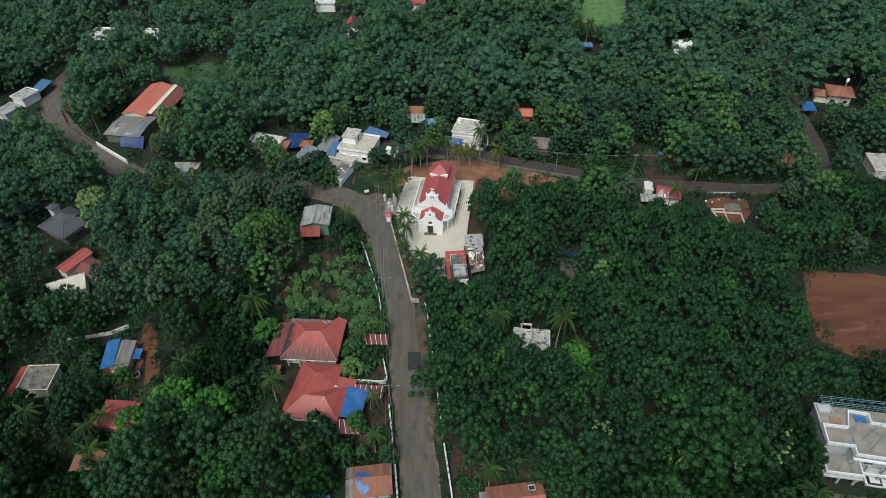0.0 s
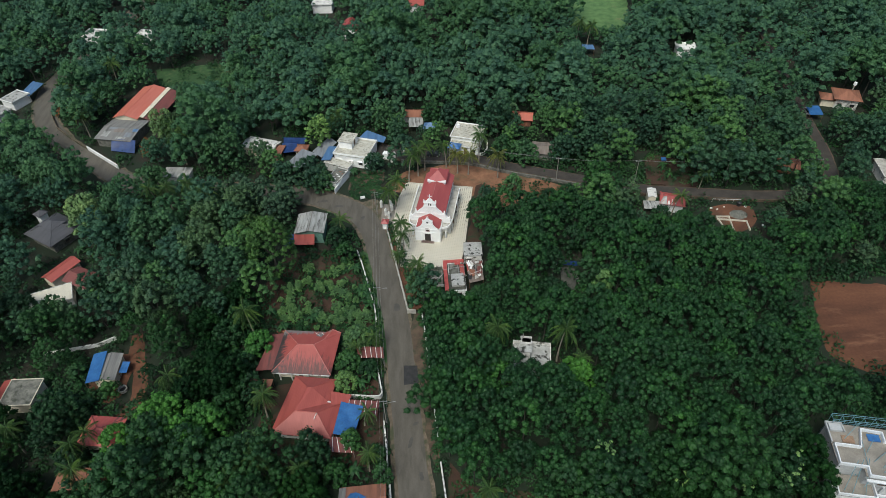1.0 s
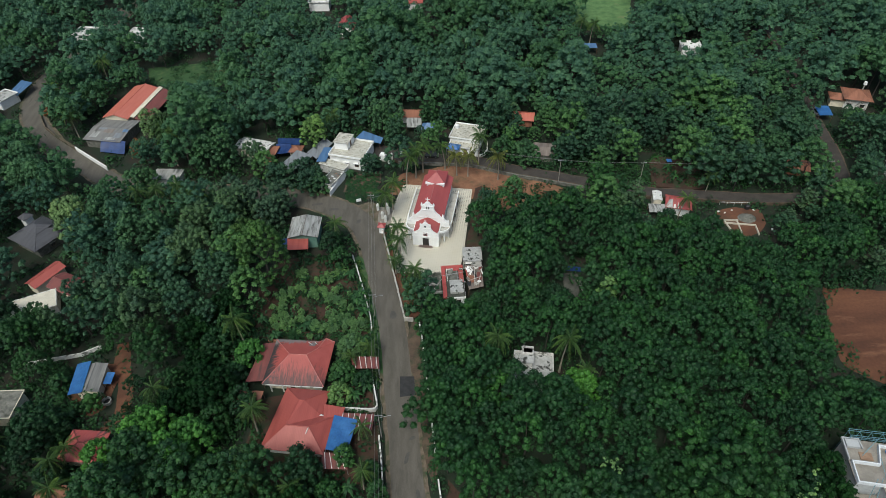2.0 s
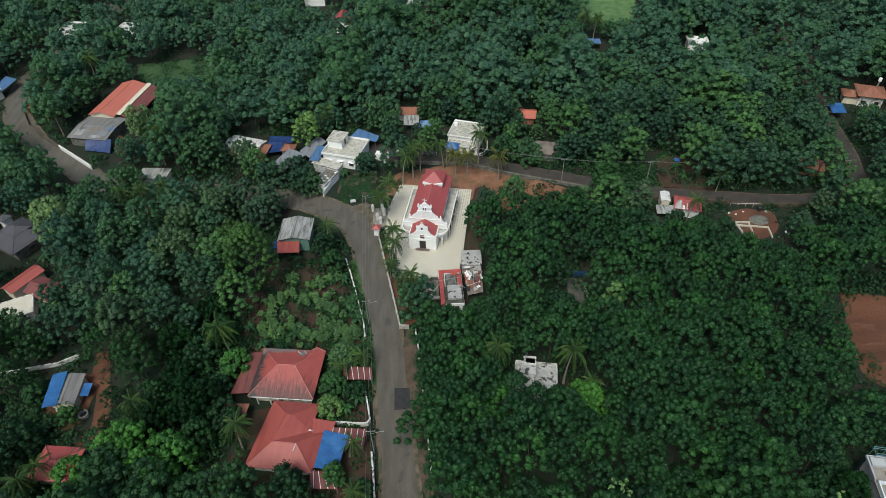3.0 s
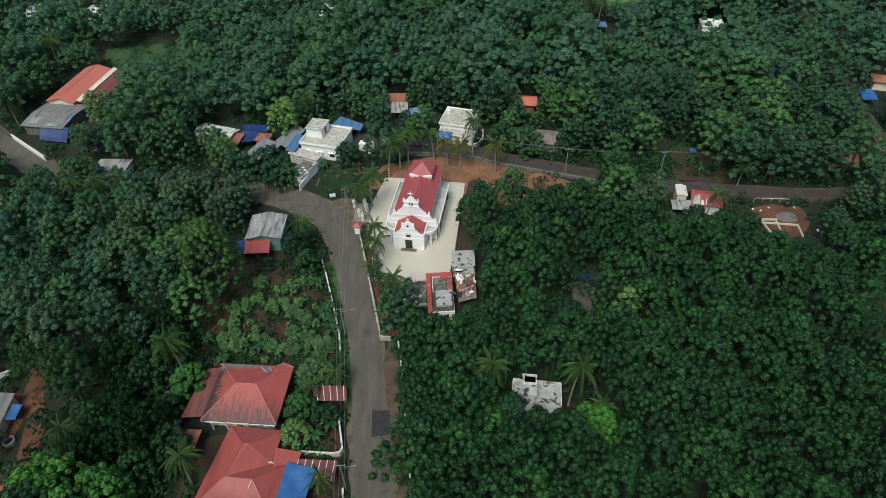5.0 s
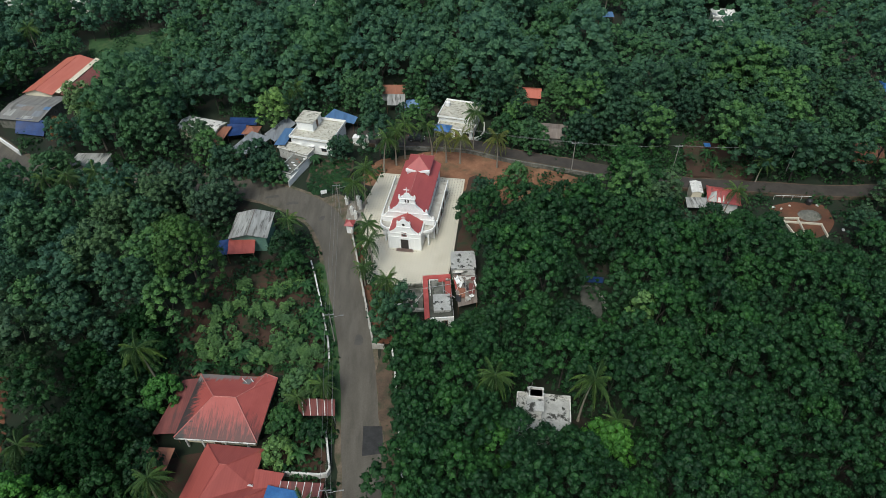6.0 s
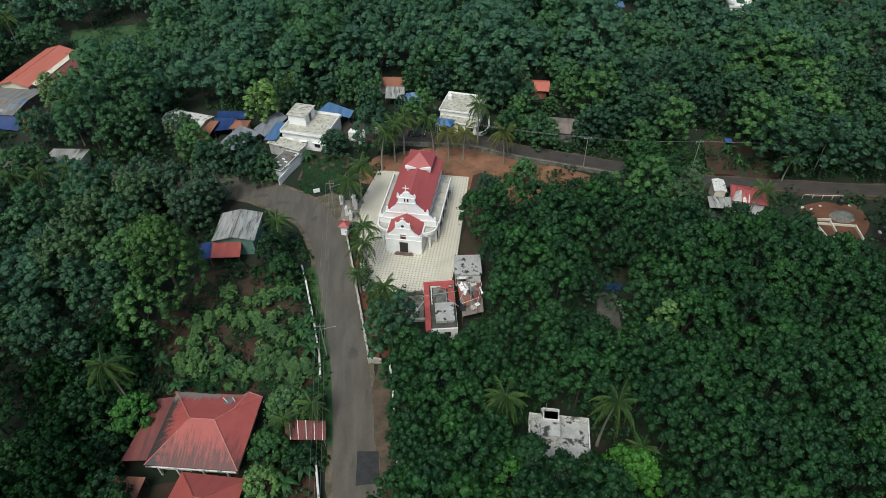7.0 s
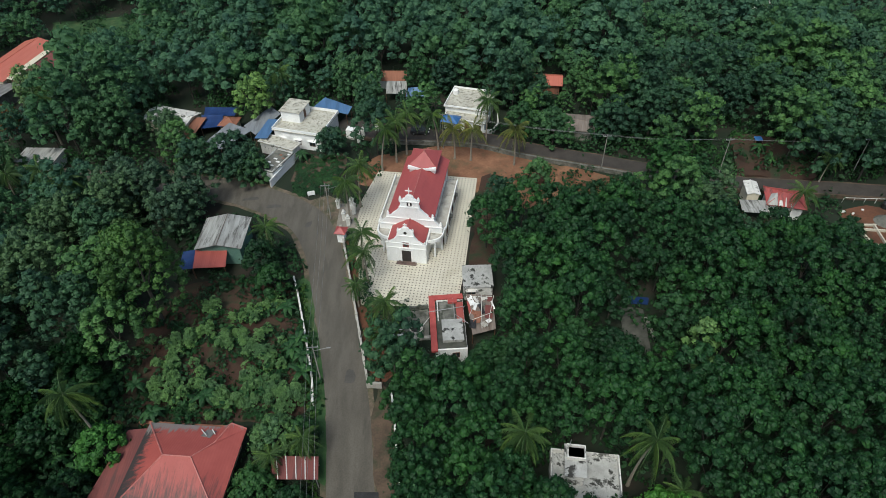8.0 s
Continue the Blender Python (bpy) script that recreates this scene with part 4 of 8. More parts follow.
for x in (-2.25, -0.35):
    tk.box(x, 1.35, 5.6, x + 0.15, 2.75, 6.15)
tk.box(-2.25, 2.75, 5.6, -0.2, 2.9, 6.15).box(-2.25, 1.2, 5.6, -0.2, 1.35, 6.15)
tk.make("tank_rim", OLD_WHITE, hut)
# near-black panel put in for the shade within the open top
Geo().box(-2.1, 1.35, 5.58, -0.35, 2.75, 5.66).make("tank_water", DARK, hut)
Geo().rod((-1.9, 2.8, 6.1), (-1.9, 2.8, 7.2), 0.04, 0.04, 5).make("pipe", STEEL, hut)
gable_house("workshop", "open shed with grey galvanised gable roof", -26.8, 127.0, -3, 6.4, 6.6, 3.7, 0.9, TIN, GREEN_WALL, 0.5, "y", "shed", cap=RUST)
lean_to("awning", "red sheet awning on the shed", "awning", [(-30.6, 120.6, 2.4), (-25.6, 120.5, 2.4), (-25.8, 124.0, 3.0), (-30.8, 124.0, 3.0)], RED_SHEET)
lean_to("tarpaulin", "dark blue tarpaulin beside the shed", "tarpaulin", [(-33.0, 120.8, 2.0), (-30.7, 120.7, 2.2), (-30.9, 124.6, 2.6), (-33.0, 124.6, 2.3)], TARP_DARK, WOOD, 0.02, 0.2)
flat_house("house", "white flat-roofed house with parapet and stair room", -16.9, 159.8, -19, 9.8, 8.6, 3.6, WHITE, LICHEN, 0.5, (4.0, 4.6, -2.6, 1.2, 2.2), (("S", -3.2), ("S", 0.0), ("S", 3.0)), (), None, 0.3)
lean_to("blue_roof", "blue sheet roof behind the white house", "roof", [(-16.0, 165.6, 3.4), (-8.8, 162.4, 3.2), (-8.0, 165.0, 3.4), (-13.8, 169.0, 3.6)], BLUE_SHEET)
lean_to("blue_roof", "blue sheet roof beside the white house", "roof", [(-26.6, 155.6, 2.9), (-23.9, 154.8, 3.3), (-22.2, 161.5, 3.3), (-24.9, 162.5, 2.9)], BLUE_SHEET)
lean_to("tarpaulin", "small blue tarpaulin roof", "tarpaulin", [(-21.6, 49.5, 2.0), (-18.6, 49.3, 2.0), (-18.6, 52.4, 2.4), (-21.6, 52.6, 2.4)], TARP, WOOD, 0.02, 0.2)
gable_house("factory_shed", "long shed with orange-red sheet roof", -87.4, 192.0, -13, 7.4, 18.5, 3.8, 1.2, ORANGE, CREAM, 0.5, "y", "shed")
fs = gable_house("shed", "low shed with patched grey cement sheet roof", -89.2, 177.6, -13, 11.0, 11.0, 2.9, 0.6, GREY_SHEET, DARK_SLAB, 0.5, "x", "shed")
for x, y, w, d, mat in ((-4.6, -4.6, 2.2, 2.6, TIN), (-1.5, -2.2, 3.0, 1.6, RUST), (2.6, -4.2, 2.4, 2.2, BLUE_GREY), (4.2, -1.4, 1.6, 1.2, BLUE_SHEET), (-3.6, -0.9, 2.6, 0.8, BLUE_GREY), (0.6, -5.3, 3.0, 1.1, TIN)):
    z = [2.9 + 0.6 * (1 - abs(q) / 6.0) + 0.05 for q in (y, y + d)]
    Geo().panel([(x, y, z[0]), (x + w, y, z[0]), (x + w, y + d, z[1]), (x, y + d, z[1])], 0.03).make("patch_sheet", mat, fs)
lean_to("tarpaulin", "dark blue tarpaulin hung before the grey shed", "tarpaulin", [(-91.0, 169.6, 0.6), (-83.4, 167.6, 0.6), (-83.2, 170.8, 3.0), (-90.8, 172.4, 3.0)], TARP_DARK, WOOD, 0.02, 0.3)
gable_house("house", "house with red and brown sheet roof", -85.2, 116.6, -32, 3.0, 7.4, 2.6, 0.8, RED_SHEET, CREAM, 0.4, "y")
gable_house("house", "house with brown sheet roof", -79.3, 113.4, -27, 6.6, 4.4, 2.5, 0.9, RED_OLD, CREAM, 0.4, "x")
flat_house("terrace_house", "house with pale flat concrete terrace", -84.3, 107.6, 22, 9.0, 5.4, 2.5, OLD_WHITE, PAVER, 0.12, None, (), (), None, 0.2)
gable_house("shed", "small shed with grey sheet roof", -64.7, 86.6, 2, 3.8, 6.2, 2.4, 0.6, GREY_SHEET, CREAM, 0.3, "y", "shed")
lean_to("tarpaulin", "bright blue tarpaulin over the shed", "tarpaulin", [(-68.2, 83.0, 2.3), (-65.2, 83.0, 3.0), (-65.8, 90.4, 3.1), (-68.9, 90.4, 2.3)], TARP, WOOD, 0.03, 0.15)
lean_to("tarpaulin", "small blue tarpaulin awning", "tarpaulin", [(-62.4, 85.4, 2.0), (-60.9, 85.4, 1.8), (-60.9, 88.2, 1.8), (-62.4, 88.2, 2.0)], TARP, WOOD, 0.02, 0.15)
yard_well = thing("well", "small round concrete well in the red yard", "well", -61.2, 82.4)
g = Geo()
for i in range(14):
    a, b = 2 * math.pi * i / 14, 2 * math.pi * (i + 1) / 14
    g.prism([(0.72 * math.cos(a), 0.72 * math.sin(a)), (0.9 * math.cos(a), 0.9 * math.sin(a)), (0.9 * math.cos(b), 0.9 * math.sin(b)), (0.72 * math.cos(b), 0.72 * math.sin(b))], 0, 0.7)
g.make("ring", CONCRETE, yard_well)
Geo().rod((0, 0, 0.05), (0, 0, 0.12), 0.7, 0.7, 14).make("water", DARK, yard_well)
flat_house("house", "flat mossy roof with red sheet edge", -79.8, 81.4, -2, 5.8, 5.6, 2.8, CREAM, DARK_SLAB, 0.1, None, (), (), None, 0.4)
lean_to("awning", "red sheet awning along the flat roof", "awning", [(-85.6, 77.2, 2.1), (-82.8, 77.2, 2.8), (-82.4, 85.0, 2.8), (-85.0, 85.0, 2.1)], RED_SHEET)
hip_house("house", "house with faded red hipped roof", -61.0, 71.6, -8, 6.0, 5.0, 2.6, 1.3, RED_STREAK, CREAM, 0.6, RED_OLD)
lean_to("lean_to", "old clay tile lean-to roof", "lean-to", [(-66.5, 60.5, 2.0), (-57.0, 60.5, 2.0), (-57.0, 64.0, 2.7), (-66.0, 64.4, 2.7)], CLAY)
far = hip_house("house", "two-storey house with red hipped roof and pale walls", 137.4, 175.4, -20, 6.4, 5.8, 3.6, 1.6, CLAY, OLD_WHITE, 0.9, CLAY, (("S", 1.8), ("S", -1.8)))
shell(Geo(), 4.2, 3.6, 2.6, 0.2, -4.9, -0.6).make("wing_wall", CREAM, far)
g = Geo()
pairs = hip(g, 4.2, 3.6, 2.6, 1.0, 0.6, -4.9, -0.6)
caps(pairs, CLAY, g.make("roof", CLAY, far))
Geo().rod((1.4, 1.4, 4.2), (1.4, 1.4, 6.4), 0.2, 0.2, 8).make("tank_stand", CONCRETE, far)
Geo().rod((1.4, 1.4, 6.4), (1.4, 1.4, 7.3), 0.5, 0.45, 12).make("roof_tank", WHITE, far, "white tank on the roof")
lean_to("tarpaulin", "blue tarpaulin roof among trees", "tarpaulin", [(121.5, 166.5, 2.6), (125.5, 166.0, 2.6), (126.0, 170.5, 3.2), (122.0, 171.0, 3.2)], TARP, WOOD, 0.02, 0.2)
gable_house("house", "small brown sheet-roofed house by the lane", 104.0, 143.4, -20, 5.0, 4.2, 2.2, 0.8, CLAY, CLAY, 0.5, "x")
flat_house("house", "white flat-roofed house among trees", 130.5, 137.0, -12, 8.0, 8.0, 3.0, OLD_WHITE, CONCRETE, 0.1)
gable_house("house", "small house with orange tile roof", 34.2, 174.5, -12, 5.4, 4.0, 2.4, 1.0, ORANGE, CLAY, 0.6, "x")
gable_house("shed", "small shed with rusty grey sheet roof", 37.2, 156.6, -14, 5.6, 5.4, 2.4, 0.6, RUST, DARK_SLAB, 0.4, "x", "shed")
flat_house("shop", "white flat-roofed roadside shop by the bend", -131.8, 201.6, -28, 5.4, 6.4, 2.8, WHITE, STAINED, 0.3)
flat_house("shop", "low roadside shop with pale roof by the bend", -133.6, 192.6, -30, 5.0, 6.0, 2.6, OLD_WHITE, TIN, 0.15)
lean_to("lean_to", "rusty lean-to roof with a pale edge beside the long shed", "lean-to", [(-83.9, 182.5, 3.5), (-80.4, 181.8, 2.4), (-76.4, 199.6, 2.4), (-79.8, 200.7, 3.5)], RED_OLD)
lean_to("lean_to", "pale gutter roof along the long shed", "lean-to", [(-85.2, 182.9, 4.0), (-84.0, 182.6, 3.7), (-79.9, 200.8, 3.7), (-81.1, 201.2, 4.0)], CREAM)
lean_to("blue_roof", "blue awning roof of the roadside shops", "roof", [(-131.0, 203.5, 2.8), (-127.5, 202.0, 2.6), (-126.0, 210.5, 2.6), (-130.0, 212.0, 3.0)], BLUE_SHEET)
gable_house("house", "far chapel with red roof", -22.4, 244.5, -4, 6.0, 9.0, 3.0, 2.2, RED_TILE, WHITE, 0.3, "y")
flat_house("house", "far white flat-roofed house", -34.5, 269.0, -4, 8.0, 7.0, 3.6, WHITE, OLD_WHITE, 0.3)
gable_house("house", "far house with red and white roof", 3.0, 265.0, -4, 8.0, 6.0, 3.2, 1.4, RED_SHEET, WHITE, 0.5, "x")
flat_house("house", "far white flat-roofed house", -120.0, 248.0, -10, 9.0, 6.0, 3.4, WHITE, OLD_WHITE, 0.3)
flat_house("house", "far white flat-roofed house", -100.5, 245.5, -10, 6.0, 5.0, 3.4, WHITE, OLD_WHITE, 0.3)
flat_house("house", "far bright white house between trees", 99.5, 214.5, -10, 6.4, 5.0, 3.0, WHITE, WHITE, 0.3)
lean_to("tarpaulin", "blue tarpaulin roof among far trees", "tarpaulin", [(62.6, 217.0, 2.6), (67.0, 216.5, 2.6), (67.0, 219.5, 3.0), (62.8, 220.0, 3.0)], BLUE_SHEET, WOOD, 0.02, 0.2)


# walls along the roads
wall_run("wall_garden", "white garden wall along the road", [(-15.2, 119), (-14.2, 115.5), (-12.3, 107.5), (-10.6, 99.7), (-10.2, 96)], 1.1, 0.18, OLD_WHITE)
wall_run("wall_plantation", "white wall along the rubber plantation", [(-0.2, 98), (0.3, 93), (1.1, 77.6), (1.7, 66)], 1.2, 0.18, OLD_WHITE)
wall_run("wall_yard", "white wall along the front yards", [(1.9, 61.5), (2.6, 52), (2.9, 44)], 1.2, 0.18, OLD_WHITE)
wall_run("wall_court", "grey wall along the church court", [(-8.6, 130.2), (-7.0, 121.2), (-4.6, 107.0), (-3.2, 98.5), (-1.4, 98.2)], 1.1, 0.2, CONCRETE, 3.2)
wall_run("wall_factory", "long white wall round the factory yard", [(-86.0, 160.6), (-92.0, 165.8), (-98.6, 171.6)], 1.4, 0.2, WHITE)
wall_run("wall_bend", "low weathered wall round the road bend", [(-98.6, 171.6), (-106.0, 178.0), (-112.6, 184.6), (-117.0, 192.0), (-118.4, 200)], 0.9, 0.2, SHOULDER)
wall_run("wall_corner", "white corner wall of the shop plot", [(-22.2, 143.4), (-18.0, 153.2)], 1.5, 0.2, WHITE)
wall_run("wall_shed", "white wall above the red track", [(-80.5, 92.5), (-70.0, 94.2), (-66.5, 96.0)], 1.0, 0.16, OLD_WHITE)


def striped_roof(label, corners, n=5):
    """A low sheet carport roof with pale seams along it."""
    o = lean_to("carport", label, "carport", corners, RED_OLD, STEEL)
    x0, y0 = corners[0][:2]
    p = [Vector((x - x0, y - y0, z + 0.03)) for x, y, z in corners]
    for i in range(n):
        t = (i + 0.6) / n
        Geo().rod(p[0].lerp(p[1], t), p[3].lerp(p[2], t), 0.06, 0.06, 4).make("seam", WHITE, o)
    return o


striped_roof("dark red carport roof with white seams", [(-15.9, 72.4, 2.3), (-9.6, 71.4, 2.0), (-9.2, 74.6, 2.0), (-15.6, 75.2, 2.4)], 6)
striped_roof("dark red carport roof by the road", [(-13.6, 85.2, 2.2), (-8.4, 84.9, 2.0), (-8.6, 87.8, 2.0), (-14.2, 88.1, 2.3)], 5)
striped_roof("dark red sheet roof below the bungalow", [(-18.2, 64.4, 2.1), (-13.6, 64.0, 2.0), (-14.9, 67.0, 2.3), (-18.3, 67.3, 2.5)], 4)
lean_to("porch_roof", "red sheet porch roof of the bungalow", "porch roof", [(-18.4, 67.8, 2.9), (-17.2, 67.6, 2.6), (-14.6, 76.2, 2.4), (-18.5, 76.8, 3.1)], RED_SHEET)
wall_run("wall_house", "white wall with rounded end between the houses", [(-15.3, 77.1), (-10.2, 76.4), (-9.2, 76.5), (-8.8, 77.2), (-9.0, 78.4), (-9.9, 84.0)], 1.1, 0.18, OLD_WHITE)
wall_run("wall_back", "low laterite wall behind the bungalow", [(-31.7, 94.6), (-27.4, 94.0), (-23.2, 93.4), (-18.5, 92.9)], 1.1, 0.25, CLAY)
wall_run("wall_front", "low yard wall by the road", [(-8.4, 70.8), (-8.0, 66.5), (-7.7, 62.0)], 1.0, 0.2, OLD_WHITE)
wall_run("wall_corner_house", "white wall beside the tiled house", [(-7.3, 57.8), (-6.9, 51.5), (-6.8, 46)], 1.3, 0.22, OLD_WHITE)


def draped(parent, pts, mat, name="tarpaulin_sheet"):
    g = Geo()
    g.panel(pts, 0.03)
    return g.make(name, mat, parent)


# house with clay tiles, patched with a ring of blue tarpaulin
o = gable_house("house", "old house with clay tiles patched with blue tarpaulin", -11.6, 54.4, 2, 6.6, 4.8, 2.5, 1.3, CLAY, OLD_WHITE, 0.6, "x")
for i in range(12):
    a0, a1 = radians(20 + 26 * i), radians(20 + 26 * (i + 1.15))
    if i == 11:
        continue
    pts = []
    ra, rb = 1.75 + 0.35 * math.sin(5.1 * i), 1.75 + 0.35 * math.sin(5.1 * (i + 1))
    ia, ib = 0.75 + 0.4 * math.sin(3.3 * i + 1), 0.75 + 0.4 * math.sin(3.3 * (i + 1) + 1)
    for a, r in ((a0, ra), (a1, rb), (a1, ib), (a0, ia)):
        x, y = -1.0 + r * 1.0 * math.cos(a), -0.4 + r * 1.05 * math.sin(a)
        y = max(-2.6, min(2.6, y))
        pts.append((x, y, 2.5 + 1.3 * (1 - abs(y) / 3.0) + 0.05 + 0.03 * (i % 3)))
    draped(o, pts, TARP)
draped(o, [(-4.3, -2.9, 2.5), (-2.9, -2.9, 2.62), (-2.9, -0.1, 3.85), (-4.2, -0.1, 3.8)], GREY_SHEET, "patch_sheet")
draped(o, [(-4.2, 0.1, 3.8), (-3.0, 0.1, 3.85), (-3.0, 2.9, 2.62), (-4.2, 2.9, 2.5)], GREY_SHEET, "patch_sheet")
o = gable_house("house", "low house with red sheet roof and tiled wing", 13.6, 48.8, 3, 9.0, 5.2, 2.6, 1.3, CLAY, CREAM, 0.5, "x")
draped(o, [(-1.6, -3.0, 2.66), (4.9, -3.0, 2.66), (4.9, -0.1, 3.93), (-1.6, -0.1, 3.93)], RED_SHEET, "red_sheet")
flat_house("water_tank", "small concrete roof tank on the house", 16.4, 50.4, 5, 1.2, 1.0, 3.6, CONCRETE, BLACK, 0.2, None, (), (), None, 0.1)
lean_to("shade_roof", "small grey lattice shade roof", "roof", [(7.2, 47.5, 2.2), (10.0, 47.6, 2.4), (10.0, 51.2, 2.4), (7.4, 51.0, 2.2)], GREY_SHEET)

# annex beside the court
an = thing("annex", "small concrete house with red roof beams beside the court", "house", 5.5, 101.6)
shell(Geo(), 4.3, 9.4, 2.9, 0.2, 2.6, 4.8).make("wall", WHITE, an)
Geo().prism([(-0.1, -0.4), (0.75, -0.3), (0.75, 8.8), (4.8, 8.9), (4.8, 9.75), (-0.1, 9.65)], 3.0, 3.35).make("roof_beam", RED_PAINT, an, "red painted roof beam")
Geo().box(0.8, 0.3, 2.9, 4.7, 8.75, 3.02).make("roof_slab", MOSSY, an)
Geo().box(1.5, 1.2, 3.02, 4.4, 4.9, 3.5).make("upper_slab", STAINED, an)
Geo().rod((2.9, 3.0, 3.5), (2.9, 3.0, 3.62), 0.14, 0.14, 8).make("drain_cap", BLACK, an)
for bx in ((1.0, 5.0, 1.16, 8.6), (1.0, 8.6, 4.4, 8.76)):
    Geo().box(bx[0], bx[1], 3.02, bx[2], bx[3], 3.26).make("slab_rim", OLD_WHITE, an)
Geo().box(1.4, 5.1, 3.02, 3.5, 8.4, 3.14).make("mossy_slab", DARK_SLAB, an)
Geo().box(2.6, 8.0, 3.2, 3.9, 8.7, 3.5).make("red_cover", RED_PAINT, an)
Geo().box(3.7, 4.6, 3.05, 4.7, 8.2, 3.25).make("red_sheet", RED_SHEET, an)
window(an, "S", 3.2, -0.1, 1.2, 1.0, 1.0)
for a, b in (((3.3, 8.9, 3.4), (3.4, 4.7, 3.65)), ((-0.3, 6.6, 3.3), (4.9, 6.9, 3.75)), ((3.5, 5.6, 3.6), (5.2, 4.2, 3.2)), ((-3.0, 3.4, 0.9), (0.6, 6.6, 3.4))):
    Geo().rod(a, b, 0.05, 0.05, 5).make("pipe", STEEL, an)
flat_house("store_room", "low concrete store room beside the church court", 12.9, 115.2, -2, 4.2, 4.4, 2.7, OLD_WHITE, STAINED, 0.0, None, (("S", -1.0),), (), None, 0.15)
lean_to("lean_to", "low patched roof with red sheets and clutter", "lean-to", [(11.2, 104.8, 1.9), (14.6, 105.8, 1.7), (14.8, 112.0, 1.9), (10.9, 112.2, 2.3)], RUST, WOOD, 0.05, 0.1)
# the black pieces are put in for shaded gaps between the clutter
CLUTTER = [("crumpled white cloth on the low roof", WHITE, 11.5, 110.9, 0.8, 1.9, 14), ("torn white cloth on the low roof", WHITE, 12.0, 109.7, 0.5, 1.5, -20), ("torn white cloth on the low roof", OLD_WHITE, 12.4, 110.8, 0.35, 1.6, 30), ("faded orange cloth on the low roof", CLAY, 12.2, 107.7, 1.0, 2.2, -14), ("faded orange cloth on the low roof", CLAY, 11.8, 108.7, 0.8, 1.0, 25),
           ("maroon sheet panel on the low roof", RED_OLD, 13.9, 108.6, 1.1, 2.4, -8), ("white panel on the low roof", WHITE, 13.7, 106.9, 0.75, 0.6, 28), ("white frame panel on the low roof", OLD_WHITE, 13.5, 111.2, 0.9, 0.7, 12), ("maroon sheet panel on the low roof", RED_OLD, 14.3, 111.0, 0.7, 1.0, -15), ("black cloth added for a shaded gap on the low roof", BLACK, 12.9, 109.2, 0.5, 1.8, 16), ("black cloth added for a shaded gap on the low roof", BLACK, 11.4, 106.5, 0.9, 1.5, -10), ("grey cloth on the low roof", CONCRETE, 13.0, 106.3, 0.7, 0.9, 35), ("red sheet panel on the low roof", RED_SHEET, 11.15, 109.6, 0.35, 2.4, 4), ("grey panel on the low roof", DARK_SLAB, 13.2, 110.0, 0.6, 0.9, -32), ("torn white cloth on the low roof", WHITE, 14.6, 109.8, 0.25, 1.5, 10)]
for k, (x0, y0, x1, y1) in enumerate(((11.0, 108.0, 12.9, 111.8), (12.6, 105.6, 13.1, 111.6), (11.3, 107.2, 14.4, 108.2), (13.4, 105.9, 14.9, 111.4), (11.6, 111.7, 14.6, 111.2))):
    o = thing("loose_pole", "loose pale pole lying over the low roof", "pole", x0, y0, 2.2)
    Geo().rod((0, 0, 0.05), (x1 - x0, y1 - y0, 0.3), 0.045, 0.04, 5).make("shaft", OLD_WHITE, o)
for label, mat, x, y, w, d, turn in CLUTTER:
    t = thing("cloth" if "cloth" in label else "panel", label, "clutter", x, y, 2.12, turn)
    g = Geo()
    n = 5
    for j in range(n + 1):
        for i in range(n + 1):
            px, py = w * (i / n - 0.5), d * (j / n - 0.5)
            g.v.append((px, py, 0.12 + (0.16 if "cloth" in label else 0.02) * noise.noise(Vector((px * 2 + x, py * 2, y)))))
    k = len(g.v)
    g.v += [(a, b, c - 0.05) for a, b, c in g.v]
    for j in range(n):
        for i in range(n):
            q = j * (n + 1) + i
            g.f += [(q, q + 1, q + n + 2, q + n + 1), (k + q + n + 1, k + q + n + 2, k + q + 1, k + q)]
    g.make("sheet", mat, t)

# sunken yard with the well before the court
tagged(Geo().prism([(1.2, 106.6), (5.2, 106.6), (5.3, 111.6), (1.4, 111.3)], -0.1, 0.035).make("yard_slab", DARK_SLAB), "dark slab beside the well", "yard", kind="structure")
well = thing("well", "round concrete well with a dark mouth", "well", 3.4, 107.6)
g = Geo()
n = 20
for r, z in ((1.0, 0.0), (1.0, 0.75), (0.82, 0.75), (0.82, 0.05)):
    g.v += [(r * math.cos(2 * math.pi * i / n), r * math.sin(2 * math.pi * i / n), z) for i in range(n)]
for k in range(3):
    g.f += [(k * n + i, k * n + (i + 1) % n, (k + 1) * n + (i + 1) % n, (k + 1) * n + i) for i in range(n)]
g.make("ring", CONCRETE, well)
Geo().rod((0, 0, 0.05), (0, 0, 0.12), 0.81, 0.81, 20).make("water", DARK, well)
Geo().box(-1.4, -1.75, 0, 2.0, -1.3, 0.45).make("bench", CONCRETE, well)
wall_run("wall_court_front", "low posted wall before the court", [(1.4, 111.5), (5.3, 111.9)], 0.6, 0.18, DARK_SLAB, 1.3)
for i in range(5):
    o = thing("step", "low timber step between the palms", "step", 0.6 - 0.02 * i, 104.2 + 0.9 * i)
    Geo().box(-0.7, -0.14, 0, 0.9, 0.14, 0.25).make("tread", OLD_WHITE, o)

